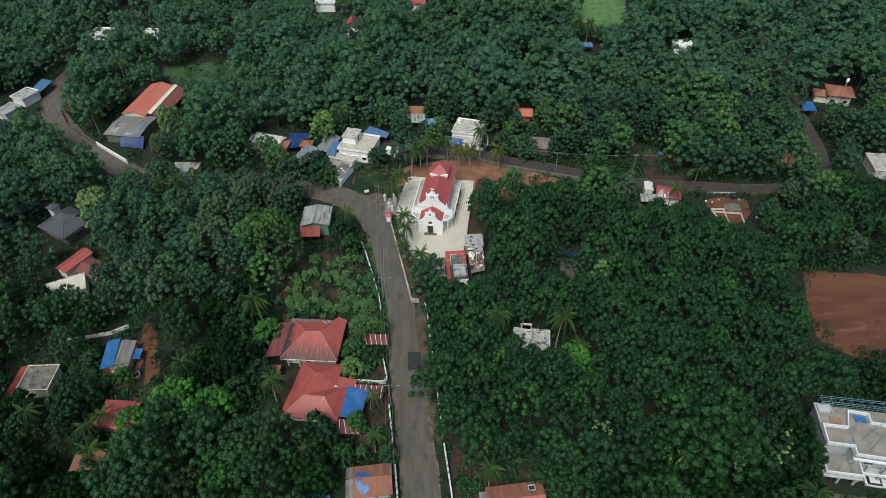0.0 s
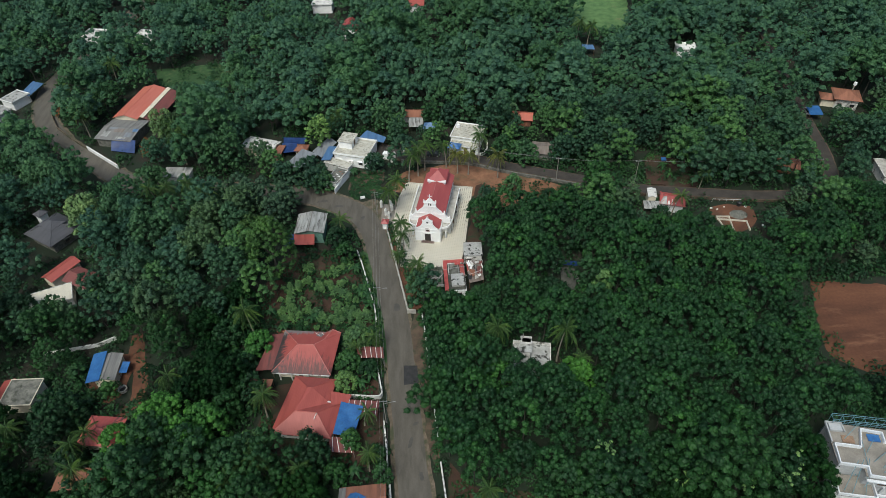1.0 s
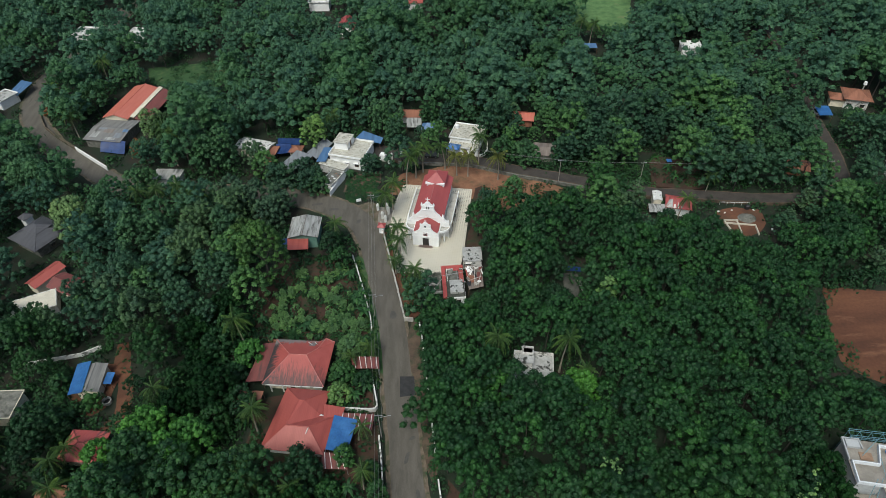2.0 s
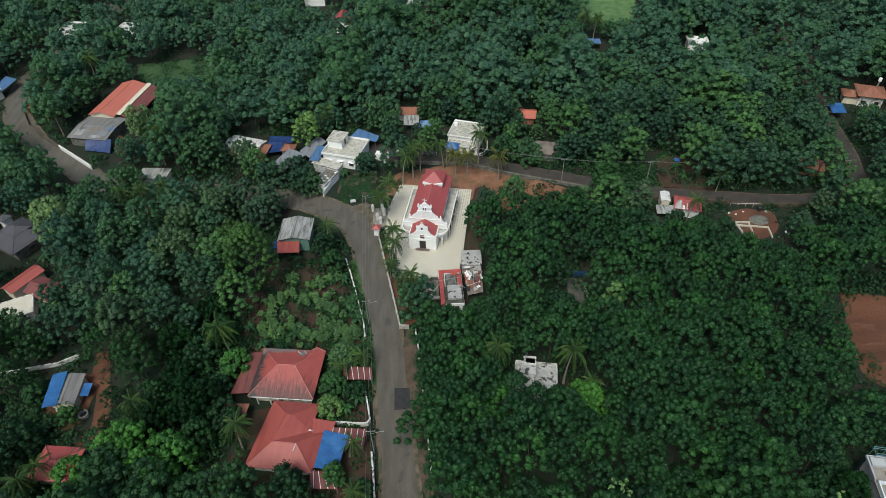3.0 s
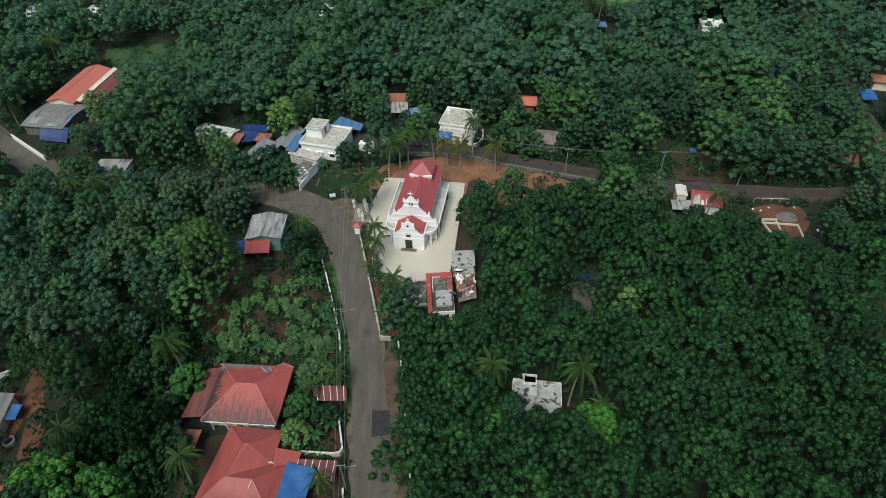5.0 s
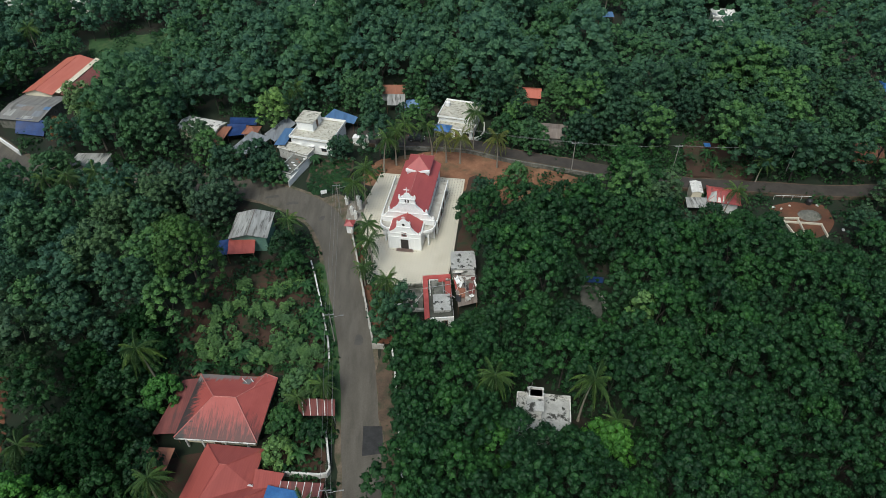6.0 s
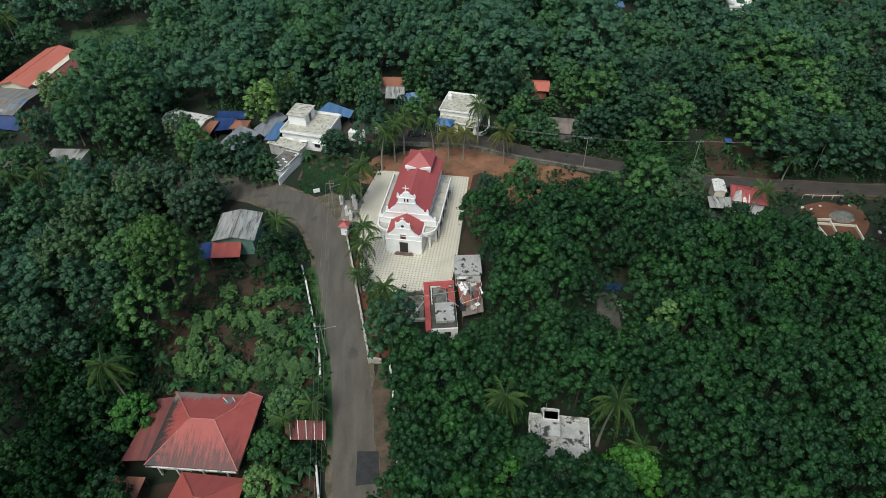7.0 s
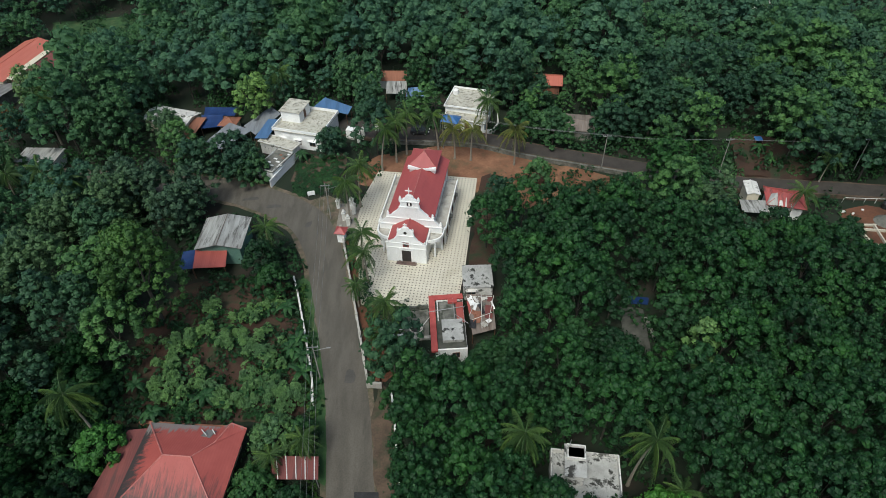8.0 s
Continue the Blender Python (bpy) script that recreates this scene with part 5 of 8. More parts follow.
# gate of the church court
gk = thing("gate_kiosk", "small shrine kiosk with red pyramid roof", "kiosk", -8.3, 127.9, 0, CT)
shell(Geo(), 1.2, 1.2, 2.2, 0.12).make("wall", WHITE, gk)
g = Geo()
pr = hip(g, 1.2, 1.2, 2.2, 0.7, 0.35)
gr = g.make("roof", RED_TILE, gk)
caps(pr, RED_TILE, gr, 0.05)
for x, y, h in ((-9.4, 136.4, 1.7), (-8.2, 133.0, 1.7), (-7.0, 136.0, 2.0), (-6.6, 134.6, 2.0), (-7.4, 131.6, 1.7), (-6.6, 156.9, 2.2), (-5.7, 157.9, 2.2), (-3.0, 159.7, 2.4)):
    p = thing("gate_pillar", "white gate pillar with rounded cap", "pillar", x, y, 0, CT, "gate pillars")
    g = Geo().box(-0.3, -0.3, 0, 0.3, 0.3, h).box(-0.38, -0.38, h, 0.38, 0.38, h + 0.12)
    g.make("shaft", OLD_WHITE, p)
    g = Geo()
    for z0, z1, r0, r1 in ((0.12, 0.35, 0.26, 0.3), (0.35, 0.6, 0.3, 0.2), (0.6, 0.75, 0.2, 0.04)):
        g.rod((0, 0, h + z0), (0, 0, h + z1), r0, r1, 10)
    g.make("cap", OLD_WHITE, p)
ap = Geo().prism([(-9.6, 129.5), (-6.4, 129.0), (-5.6, 137.2), (-9.2, 137.6)], -0.1, 0.09).make("gate_apron", SAND)
tagged(ap, "pale paved apron inside the court gate", "pavement", kind="structure")
tagged(Geo().prism([(-15.5, 138.6), (-12.0, 131.5), (-9.4, 130.5), (-8.9, 138.2), (-11.5, 140.2)], -0.1, 0.04).make("junction_apron", SHOULDER), "dusty paved apron at the junction", "road", kind="structure")
sg = thing("sign_board", "small white board on a low stand", "sign", -14.5, 140.1, 0, 12)
Geo().box(-0.65, -0.06, 0.35, 0.65, 0.06, 1.2).make("board", WHITE, sg)
for x in (-0.6, 0.6):
    Geo().box(x - 0.04, -0.04, 0, x + 0.04, 0.04, 0.35).make("foot", STEEL, sg)
cube = thing("water_tank", "white water tank beside the white house", "tank", -8.2, 159.0, 0, -19)
Geo().box(-0.8, -0.8, 0.3, 0.8, 0.8, 2.0).make("tank", WHITE, cube)
Geo().box(-0.9, -0.9, 0, 0.9, 0.9, 0.3).make("plinth", CONCRETE, cube)

# white house behind the lane
flat_house("house", "white flat-roofed house with a pale terrace", 16.4, 165.4, -20, 8.6, 7.6, 3.5, WHITE, LICHEN, 0.35, None, (("S", 2.8),), (), None, 0.3)
flat_house("house", "lower white front wing with concrete roof", 15.0, 160.4, -20, 8.4, 2.6, 2.4, WHITE, LICHEN, 0.2, None, (("S", 2.9),), (("S", 0.6),), None, 0.3)
tk = thing("water_tank", "white plastic water tank on the roof", "tank", 13.6, 168.0, 3.64)
g = Geo()
for z0, z1, r0, r1 in ((0, 0.9, 0.6, 0.6), (0.9, 1.15, 0.6, 0.25), (1.15, 1.25, 0.25, 0.22)):
    g.rod((0, 0, z0), (0, 0, z1), r0, r1, 14)
g.make("tank", WHITE, tk)


def tent(label, x, y, w, d, h, rise, turn, mat):
    o = thing("canopy", label, "canopy", x, y, 0, turn)
    g = Geo()
    hip(g, w, d, h, rise, 0.0, 0, 0, 0.03)
    g.make("sheet", mat, o)
    for sx in (-1, 1):
        for sy in (-1, 1):
            Geo().rod((sx * w * 0.47, sy * d * 0.47, 0), (sx * w * 0.47, sy * d * 0.47, h), 0.05).make("post", STEEL, o)
    return o


tent("blue peaked canopy before the white house", 11.9, 159.4, 3.6, 3.0, 2.9, 0.9, -20, TARP)
tent("pale blue peaked canopy beside the houses", 5.4, 171.4, 4.2, 3.6, 2.4, 1.3, -10, BLUE_SHEET)
gable_house("house", "small house with clay tile roof", 0.2, 179.6, -6, 5.6, 3.6, 2.2, 1.2, CLAY, WHITE, 0.5, "x")
lean_to("blue_roof", "pale sheet roof beside the clay-tiled house", "roof", [(-1.2, 171.6, 2.4), (3.2, 171.1, 2.4), (3.4, 175.6, 2.9), (-1.0, 176.2, 2.9)], TIN)
wall_run("wall_lane", "rounded white wall of the house plot", [(22.0, 164.0), (21.6, 160.2), (20.4, 158.0), (18.2, 157.4)], 0.9, 0.2, OLD_WHITE)

# shop and sheds by the junction
flat_house("shop", "grey concrete front building with flat roof by the junction", -21.6, 154.2, -28, 7.6, 2.4, 2.6, OLD_WHITE, LICHEN, 0.1, None, (), (), None, 0.3)
o = flat_house("roofless_store", "low store with rubble-strewn mossy roof", -21.8, 148.6, -28, 3.6, 6.6, 2.2, WHITE, DARK_SLAB, 0.2, None, (), (("S", -0.5),), OLD_WHITE, 0.1)
for i in range(9):
    x, y = (-1.2 + 0.34 * i, -2.4 + (i * 1.37) % 4.8)
    Geo().box(x, y, 2.34, x + 0.5 + 0.1 * (i % 3), y + 0.3, 2.42 + 0.05 * (i % 2)).make("rubble", WHITE if i % 3 else CLAY, o)
lean_to("grey_roof", "grey cement sheet roof beside the white house", "roof", [(-29.6, 160.8, 2.6), (-26.6, 157.0, 2.8), (-22.6, 164.5, 2.8), (-25.2, 168.0, 2.6)], BLUE_GREY)
lean_to("grey_roof", "pale grey sheet roof by the junction", "roof", [(-37.0, 154.8, 2.3), (-32.4, 153.0, 2.5), (-27.6, 158.8, 2.8), (-32.6, 162.0, 2.8)], BLUE_GREY)
lean_to("blue_roof", "blue tarpaulin roof of the shed", "roof", [(-38.6, 166.0, 2.4), (-32.2, 165.2, 2.4), (-32.0, 167.8, 2.8), (-38.8, 168.6, 2.8)], TARP_DARK, WOOD, 0.04, 0.15)
lean_to("blue_roof", "navy tarpaulin hung before the shed", "roof", [(-38.4, 161.8, 1.9), (-34.0, 161.8, 2.1), (-34.6, 165.4, 2.7), (-39.0, 165.8, 2.6)], TARP_DARK, WOOD, 0.04, 0.2)
hip_house("hut", "small hut with rusty hipped roof", -33.0, 163.4, -10, 3.0, 2.8, 2.2, 1.0, CLAY, CREAM, 0.4)
gable_house("house", "long house with pale flat and clay roof", -45.0, 165.6, -22, 9.6, 5.0, 2.8, 0.7, OLD_WHITE, CREAM, 0.4, "x")
lean_to("lean_to", "open timber frame lean-to of clay tiles", "lean-to", [(-41.6, 157.4, 2.0), (-39.4, 157.6, 2.2), (-37.6, 164.4, 2.8), (-40.4, 165.0, 2.6)], CLAY)
flat_house("house", "white roadside house under trees", -66.8, 153.6, -6, 7.0, 4.0, 2.6, WHITE, TIN, 0.0, None, (), (), None, 0.4)

# dark tiled house with its small tower
# dark wall material in place of the shade under the wide eaves
o = hip_house("house", "house with dark grey tiled hipped roof", -92.2, 131.0, -33, 8.6, 7.6, 3.1, 2.0, SLATE, DARK_SLAB, 1.0, SLATE, (("S", 1.0), ("E", 0.0)), ())
g = Geo()
hip(g, 4.2, 3.4, 4.55, 0.9, 0.5, -0.6, 0.6)
g.make("upper_roof", SLATE, o)
Geo().box(-2.6, -1.0, 3.6, 1.4, 2.2, 4.5).make("upper_wall", CREAM, o)
tw = thing("water_tower", "small water tower with dark pyramid roof", "tower", -98.0, 137.6, 0, -33)
shell(Geo(), 2.0, 2.0, 3.4, 0.2).make("wall", WHITE, tw)
g = Geo()
hip(g, 2.0, 2.0, 3.4, 1.0, 0.4)
g.make("roof", SLATE, tw)

# small shop and patched roof by the lane, and the building site
gable_house("shop", "tall narrow shop with white sheet roof by the lane", 62.0, 132.6, -12, 1.9, 3.4, 3.0, 0.3, OLD_WHITE, CREAM, 0.2, "y")
o = hip_house("house", "small house with patched red hipped roof", 66.6, 129.8, -18, 5.4, 4.2, 2.7, 1.2, RED_STREAK, WHITE, 0.5, RED_SHEET)
draped(o, [(-3.3, -2.6, 2.76), (-1.4, -2.6, 2.76), (-1.6, -0.4, 3.85), (-2.4, -0.3, 3.4)], TIN, "patch_sheet")
for x, w, up in ((-1.3, 0.7, 0.5), (-0.35, 0.3, 0.8), (0.5, 0.2, 0.35)):
    draped(o, [(x, -2.58, 2.8), (x + w, -2.58, 2.8), (x + w * 0.7, -2.58 + 1.9 * up, 2.8 + 0.92 * up), (x + 0.1, -2.58 + 1.9 * up, 2.8 + 0.92 * up)], OLD_WHITE, "patch_sheet")
lean_to("tarpaulin", "small blue sheet on sticks in the bare yard", "tarpaulin", [(70.0, 148.6, 1.5), (71.4, 148.5, 1.5), (71.5, 149.8, 1.7), (70.1, 149.9, 1.7)], TARP, WOOD, 0.02, 0.1)
lean_to("lean_to", "grey sheet lean-to beside the small house", "lean-to", [(58.6, 127.6, 2.0), (62.6, 126.6, 2.2), (63.4, 129.6, 2.5), (59.2, 130.6, 2.2)], TIN)
site = thing("foundation", "pale foundation walls of a new house", "foundation", 76.8, 119.4)
for i, (a, b) in enumerate((((0.2, 5.4), (3.5, 5.1)), ((0.1, 4.4), (3.2, 3.8)), ((3.2, 3.8), (7.1, 3.0)), ((0.2, 5.4), (0.6, 0.2)), ((3.3, 5.1), (2.6, 0.0)), ((7.1, 3.0), (6.6, -0.4)), ((0.6, 0.4), (2.6, 0.1)))):
    a, b = Vector((*a, 0)), Vector((*b, 0))
    d = (b - a).normalized() * 0.14
    s = Vector((-d.y, d.x, 0)) * 0.75
    Geo().prism([tuple((a - s - d).xy), tuple((b - s + d).xy), tuple((b + s + d).xy), tuple((a + s - d).xy)], 0, 0.45 + 0.004 * i).make("footing", PAVER, site)
tagged(blob_patch("site_earth", [(76.0, 128.0), (79, 129.4), (87, 128.2), (87.0, 123), (83, 119.4), (78, 119.6)], DUG, 0.03), "dug red earth of the building site", "yard", kind="structure")
for k, (x, y, w) in enumerate(((77.0, 128.4, 0.9), (78.4, 127.8, 0.6), (87.4, 120.6, 0.8), (86.0, 128.2, 0.7), (80.5, 128.6, 0.5), (74.0, 124.0, 0.7))):
    sk = thing("cement_sack", "white cement sack lying on the red earth", "sack", x, y, 0.03, 37 * k, "cement sacks")
    g = Geo()
    for r, z in ((0.8, 0.0), (1.0, 0.08), (0.9, 0.2), (0.5, 0.26)):
        g.v += [(w * 0.5 * r * math.copysign(abs(math.cos(a)) ** 0.5, math.cos(a)), w * 0.32 * r * math.copysign(abs(math.sin(a)) ** 0.5, math.sin(a)), z) for a in [2 * math.pi * i / 12 for i in range(12)]]
    for q in range(3):
        g.f += [(q * 12 + i, q * 12 + (i + 1) % 12, (q + 1) * 12 + (i + 1) % 12, (q + 1) * 12 + i) for i in range(12)]
    g.f += [tuple(range(36, 48)), tuple(range(11, -1, -1))]
    g.make("sack_body", OLD_WHITE, sk)
dr = thing("water_tank", "black plastic water tank at the building site", "tank", 84.6, 129.0)
Geo().rod((0, 0, 0), (0, 0, 1.0), 0.6, 0.6, 14).rod((0, 0, 1.0), (0, 0, 1.25), 0.6, 0.2, 14).make("tank", BLACK, dr)
heap = thing("gravel_heap", "grey gravel heap on the building site", "gravel", 83.1, 125.4)
g = Geo()
for k, (r, z) in enumerate(((1.9, 0.0), (1.3, 0.5), (0.6, 0.85), (0.1, 0.95))):
    g.v += [(r * (1 + 0.15 * noise.noise(Vector((i, k, 2.0)))) * 1.25 * math.cos(2 * math.pi * i / 14), r * math.sin(2 * math.pi * i / 14), z) for i in range(14)]
for k in range(3):
    g.f += [(k * 14 + i, k * 14 + (i + 1) % 14, (k + 1) * 14 + (i + 1) % 14, (k + 1) * 14 + i) for i in range(14)]
g.f.append(tuple(range(42, 56)))
g.make("mound", DARK_SLAB, heap, smooth=True)
fence = thing("fence", "light post and rail fence of the site", "fence", 78.2, 131.0)
for i in range(5):
    x, y = 1.8 * i, -0.25 * i
    Geo().rod((x, y, 0), (x, y, 1.1), 0.05).make("post", OLD_WHITE, fence)
Geo().rod((0, 0, 1.05), (7.2, -1.0, 1.05), 0.06, 0.06, 4).make("rail", OLD_WHITE, fence)

# house under construction with scaffolding
LIMEWASH = surface("limewashed_plaster", (0.64, 0.66, 0.67), (0.72, 0.74, 0.75), (0.5, 0.51, 0.51), 0.7, 0.5, (0.55, 0.72), 8.0, 0.85, 0.0, 0.1)
nb = thing("unfinished_house", "white two-storey house under construction with flat terraces", "house", 69.6, 49.0, 0, -12)


def kerb_wall(parent, pts, z0, z1, t, mat):
    """A parapet along a stepped line, mitred at its corners."""
    p = [Vector(q) for q in pts]
    shut = (p[0] - p[-1]).length < 0.01
    left, right = [], []
    for i in range(len(p)):
        a = (p[i] - p[i - 1]).normalized() if i else ((p[-1] - p[-2]).normalized() if shut else (p[1] - p[0]).normalized())
        b = (p[i + 1] - p[i]).normalized() if i + 1 < len(p) else ((p[1] - p[0]).normalized() if shut else a)
        n = Vector((-a.y - b.y, a.x + b.x)).normalized()
        k = t / 2 / max(0.3, n.dot(Vector((-a.y, a.x))))
        left.append(p[i] + n * k)
        right.append(p[i] - n * k)
    g = Geo()
    for l, r in zip(left, right):
        g.v += [(l.x, l.y, z0), (r.x, r.y, z0), (r.x, r.y, z1), (l.x, l.y, z1)]
    for i in range(len(p) - 1):
        k = 4 * i
        g.f += [(k + j, k + (j + 1) % 4, k + 4 + (j + 1) % 4, k + 4 + j) for j in range(4)]
    if not shut:
        e = 4 * (len(p) - 1)
        g.f += [(0, 1, 2, 3), (e + 3, e + 2, e + 1, e)]
    g.make("parapet" if z0 > 1 else "wall", mat, parent)


def storey(outline, z0, z1, slab, mat):
    """A walled storey over an outline, with its roof slab."""
    kerb_wall(nb, outline + outline[:1], z0, z1, 0.22, PRIMER)
    cx, cy = sum(p[0] for p in outline) / len(outline), sum(p[1] for p in outline) / len(outline)
    Geo().prism([(x + (0.35 if x > cx else -0.35), y + (0.35 if y > cy else -0.35)) for x, y in outline], z1, z1 + 0.15).make("roof_slab", mat, nb)


storey([(-1.4, 4.4), (2.6, 4.4), (2.6, 2.8), (14.6, 2.2), (14.6, 11.4), (-1.4, 11.8)], 0.0, 6.3, True, SAND)
Geo().box(-1.75, 0.2, 3.3, 4.25, 4.0, 3.45).make("roof_slab", SAND, nb)
for x, y in ((-1.4, 0.5), (3.9, 0.5), (1.2, 0.5), (-1.4, 2.4)):
    Geo().box(x - 0.18, y - 0.18, 0, x + 0.18, y + 0.18, 3.3).make("column", PRIMER, nb)
kerb_wall(nb, [(2.8, 7.6), (-1.5, 7.7), (-1.6, 4.05), (2.7, 3.95), (2.6, 2.35), (14.9, 1.85)], 6.45, 7.2, 0.2, LIMEWASH)
kerb_wall(nb, [(2.8, 7.85), (3.7, 11.2), (7.1, 10.9), (7.0, 9.2), (9.2, 9.0), (14.9, 8.8)], 6.45, 7.15, 0.2, LIMEWASH)
kerb_wall(nb, [(-1.75, 8.1), (-1.75, 12.1), (0.8, 12.1), (1.0, 10.4)], 6.45, 6.9, 0.22, PRIMER)
kerb_wall(nb, [(-1.7, 3.6), (-1.75, 0.2), (4.2, 0.15), (4.3, 3.2)], 3.45, 4.1, 0.2, LIMEWASH)
kerb_wall(nb, [(-1.9, 3.6), (-2.0, 0.0), (4.4, -0.05)], 2.8, 3.1, 0.5, PRIMER)
kerb_wall(nb, [(2.4, 2.1), (14.9, 1.6)], 5.6, 5.85, 0.5, LIMEWASH)
Geo().box(4.6, 9.2, 6.5, 6.6, 10.6, 6.62).make("covered_opening", TARP, nb, "blue sheet over the stair opening")
Geo().box(-1.5, 10.4, 6.46, 0.6, 11.8, 7.0).make("stair_head", PRIMER, nb)
Geo().box(0.2, 8.4, 6.46, 2.2, 9.8, 6.6).make("sand_heap", YARD, nb, "brown sand heap on the roof")
for x, y in ((4.8, 1.2), (7.6, 1.1), (10.4, 1.0), (13.2, 0.9)):
    Geo().box(x - 0.18, y - 0.18, 0, x + 0.18, y + 0.18, 5.6).make("column", PRIMER, nb)
Geo().prism([(4.4, 0.8), (14.9, 0.4), (14.9, 2.0), (4.4, 2.4)], 3.0, 3.2).make("balcony", PRIMER, nb)
kerb_wall(nb, [(4.5, 0.8), (14.9, 0.45)], 3.2, 3.9, 0.18, LIMEWASH)
for x in (5.6, 8.4, 11.4):
    window(nb, "S", x, -2.5, 4.0, 1.4, 1.3)
sc = thing("scaffolding", "blue-grey pole scaffolding round the unfinished house", "scaffolding", 69.6, 49.0, 0, -12)
for i in range(9):
    for y in (12.0, 13.2):
        Geo().rod((-0.6 + 1.8 * i, y, 0), (-0.6 + 1.8 * i, y, 8.0), 0.05, 0.05, 5).make("standard", SCAFFOLD, sc)
    Geo().rod((-0.6 + 1.8 * i, 12.0, 7.4), (-0.6 + 1.8 * i, 13.2, 7.4), 0.05, 0.05, 5).make("transom", SCAFFOLD, sc)
for y in (12.0, 13.2):
    for z in (2.6, 5.2, 7.4, 7.9):
        Geo().rod((-0.8, y, z), (14.4, y, z), 0.05, 0.05, 5).make("ledger", SCAFFOLD, sc)
for a, b in (((-0.6, 1.0, 3.5), (1.2, 4.6, 7.6)), ((0.6, 0.6, 3.5), (2.2, 5.0, 7.4)), ((2.6, 0.4, 3.5), (2.9, 5.0, 7.8)), ((3.0, 4.0, 6.5), (3.0, 8.6, 7.4)), ((0.5, 9.0, 6.5), (3.4, 11.8, 8.2)), ((2.0, 4.0, 3.5), (4.6, 8.6, 8.0)), ((5.0, 3.2, 6.8), (9.5, 7.5, 7.6)), ((9.0, 2.6, 3.0), (11.5, 6.0, 7.8)), ((2.8, 2.0, 3.5), (6.4, 5.2, 7.6)), ((10.0, 3.4, 6.8), (13.5, 9.5, 7.6)), ((4.2, 5.2, 6.6), (9.6, 9.6, 7.4))):
    Geo().rod(a, b, 0.05, 0.05, 5).make("brace", SCAFFOLD, sc)
tagged(Geo().prism([(66.5, 48.0), (90, 43.0), (90, 36), (66, 38)], -0.1, 0.03).make("forecourt", ASPHALT), "dark paved forecourt of the new house", "pavement", kind="structure")
tagged(Geo().prism([(32.2, 101.8), (35.6, 101.2), (36.8, 109.4), (33.4, 110.0)], -0.1, 0.12).make("slab_yard", MOSSY), "dark concrete slab in the plantation", "yard", kind="structure")
rl = thing("stair", "low concrete stair along the slab", "stair", 36.6, 104.0, 0, 8)
for k in range(6):
    Geo().box(0.0, 0.55 * k, 0, 0.5, 0.55 * k + 0.4, 0.2 + 0.12 * k).make("step", CONCRETE, rl)
lean_to("tarpaulin", "dark blue tarpaulin at the plantation slab", "tarpaulin", [(34.0, 110.6, 0.25), (37.6, 109.9, 0.25), (37.7, 110.15, 1.5), (34.1, 110.85, 1.5)], TARP_DARK, WOOD, 0.03, 0.2)
tk = thing("water_tank", "small white tank at the plantation slab", "tank", 32.4, 110.6)
g = Geo().rod((0, 0, 0), (0, 0, 0.9), 0.3, 0.3, 12).rod((0, 0, 0.9), (0, 0, 1.05), 0.3, 0.12, 12)
g.make("tank", OLD_WHITE, tk)


# vehicles
def car(label, x, y, z, turn, paint):
    """A small hatchback along x: body, cabin glass, wheels and lamps."""
    o = thing("car", label, "car", x, y, z, turn)
    side = [(-1.85, 0.3), (1.85, 0.3), (1.88, 0.62), (1.75, 0.8), (0.95, 0.92), (-1.6, 0.95), (-1.86, 0.8)]
    g = Geo().slab(side, -0.8, 0.8)
    b = g.make("body", paint, o)
    g = Geo()
    lo, hi = [(-1.55, -0.74), (0.95, -0.74), (0.95, 0.74), (-1.55, 0.74)], [(-1.3, -0.6), (0.3, -0.6), (0.3, 0.6), (-1.3, 0.6)]
    g.add([(a, c, 0.93) for a, c in lo] + [(a, c, 1.42) for a, c in hi], [(0, 1, 5, 4), (1, 2, 6, 5), (2, 3, 7, 6), (3, 0, 4, 7), (4, 5, 6, 7)])
    g.make("cabin_glass", GLASS, o)
    g = Geo()
    g.box(-1.32, -0.62, 1.4, 0.32, 0.62, 1.47)
    g.make("roof", paint, o)
    for sx in (-1.15, 1.15):
        for sy in (-1, 1):
            w = Geo().rod((sx, sy * 0.66, 0.3), (sx, sy * 0.84, 0.3), 0.3, 0.3, 14).make("wheel", BLACK, o)
            Geo().rod((sx, sy * 0.84, 0.3), (sx, sy * 0.85, 0.3), 0.17, 0.17, 10).make("rim", STEEL, w)
    for sy in (-0.55, 0.55):
        Geo().box(1.82, sy - 0.18, 0.58, 1.9, sy + 0.18, 0.72).make("headlight", WHITE, o)
        Geo().box(-1.9, sy - 0.15, 0.62, -1.83, sy + 0.15, 0.78).make("tail_light", RED_PAINT, o)
    return o


SILVER = surface("white_car_paint", (0.62, 0.62, 0.62), (0.68, 0.68, 0.68), None, 1.0, fine=4.0, rough=0.25, bump=0.0)
NAVY = surface("dark_car_paint", (0.03, 0.032, 0.036), (0.045, 0.046, 0.05), None, 1.0, fine=4.0, rough=0.25, bump=0.0)
car("dark hatchback parked on the lane", 5.6, 158.0, 0.8, -8, NAVY)
car("white hatchback parked by the new house", 77.4, 48.4, 0.03, -14, SILVER)
car("white van on the far lane", 123.2, 170.5, 0.8, 80, SILVER)


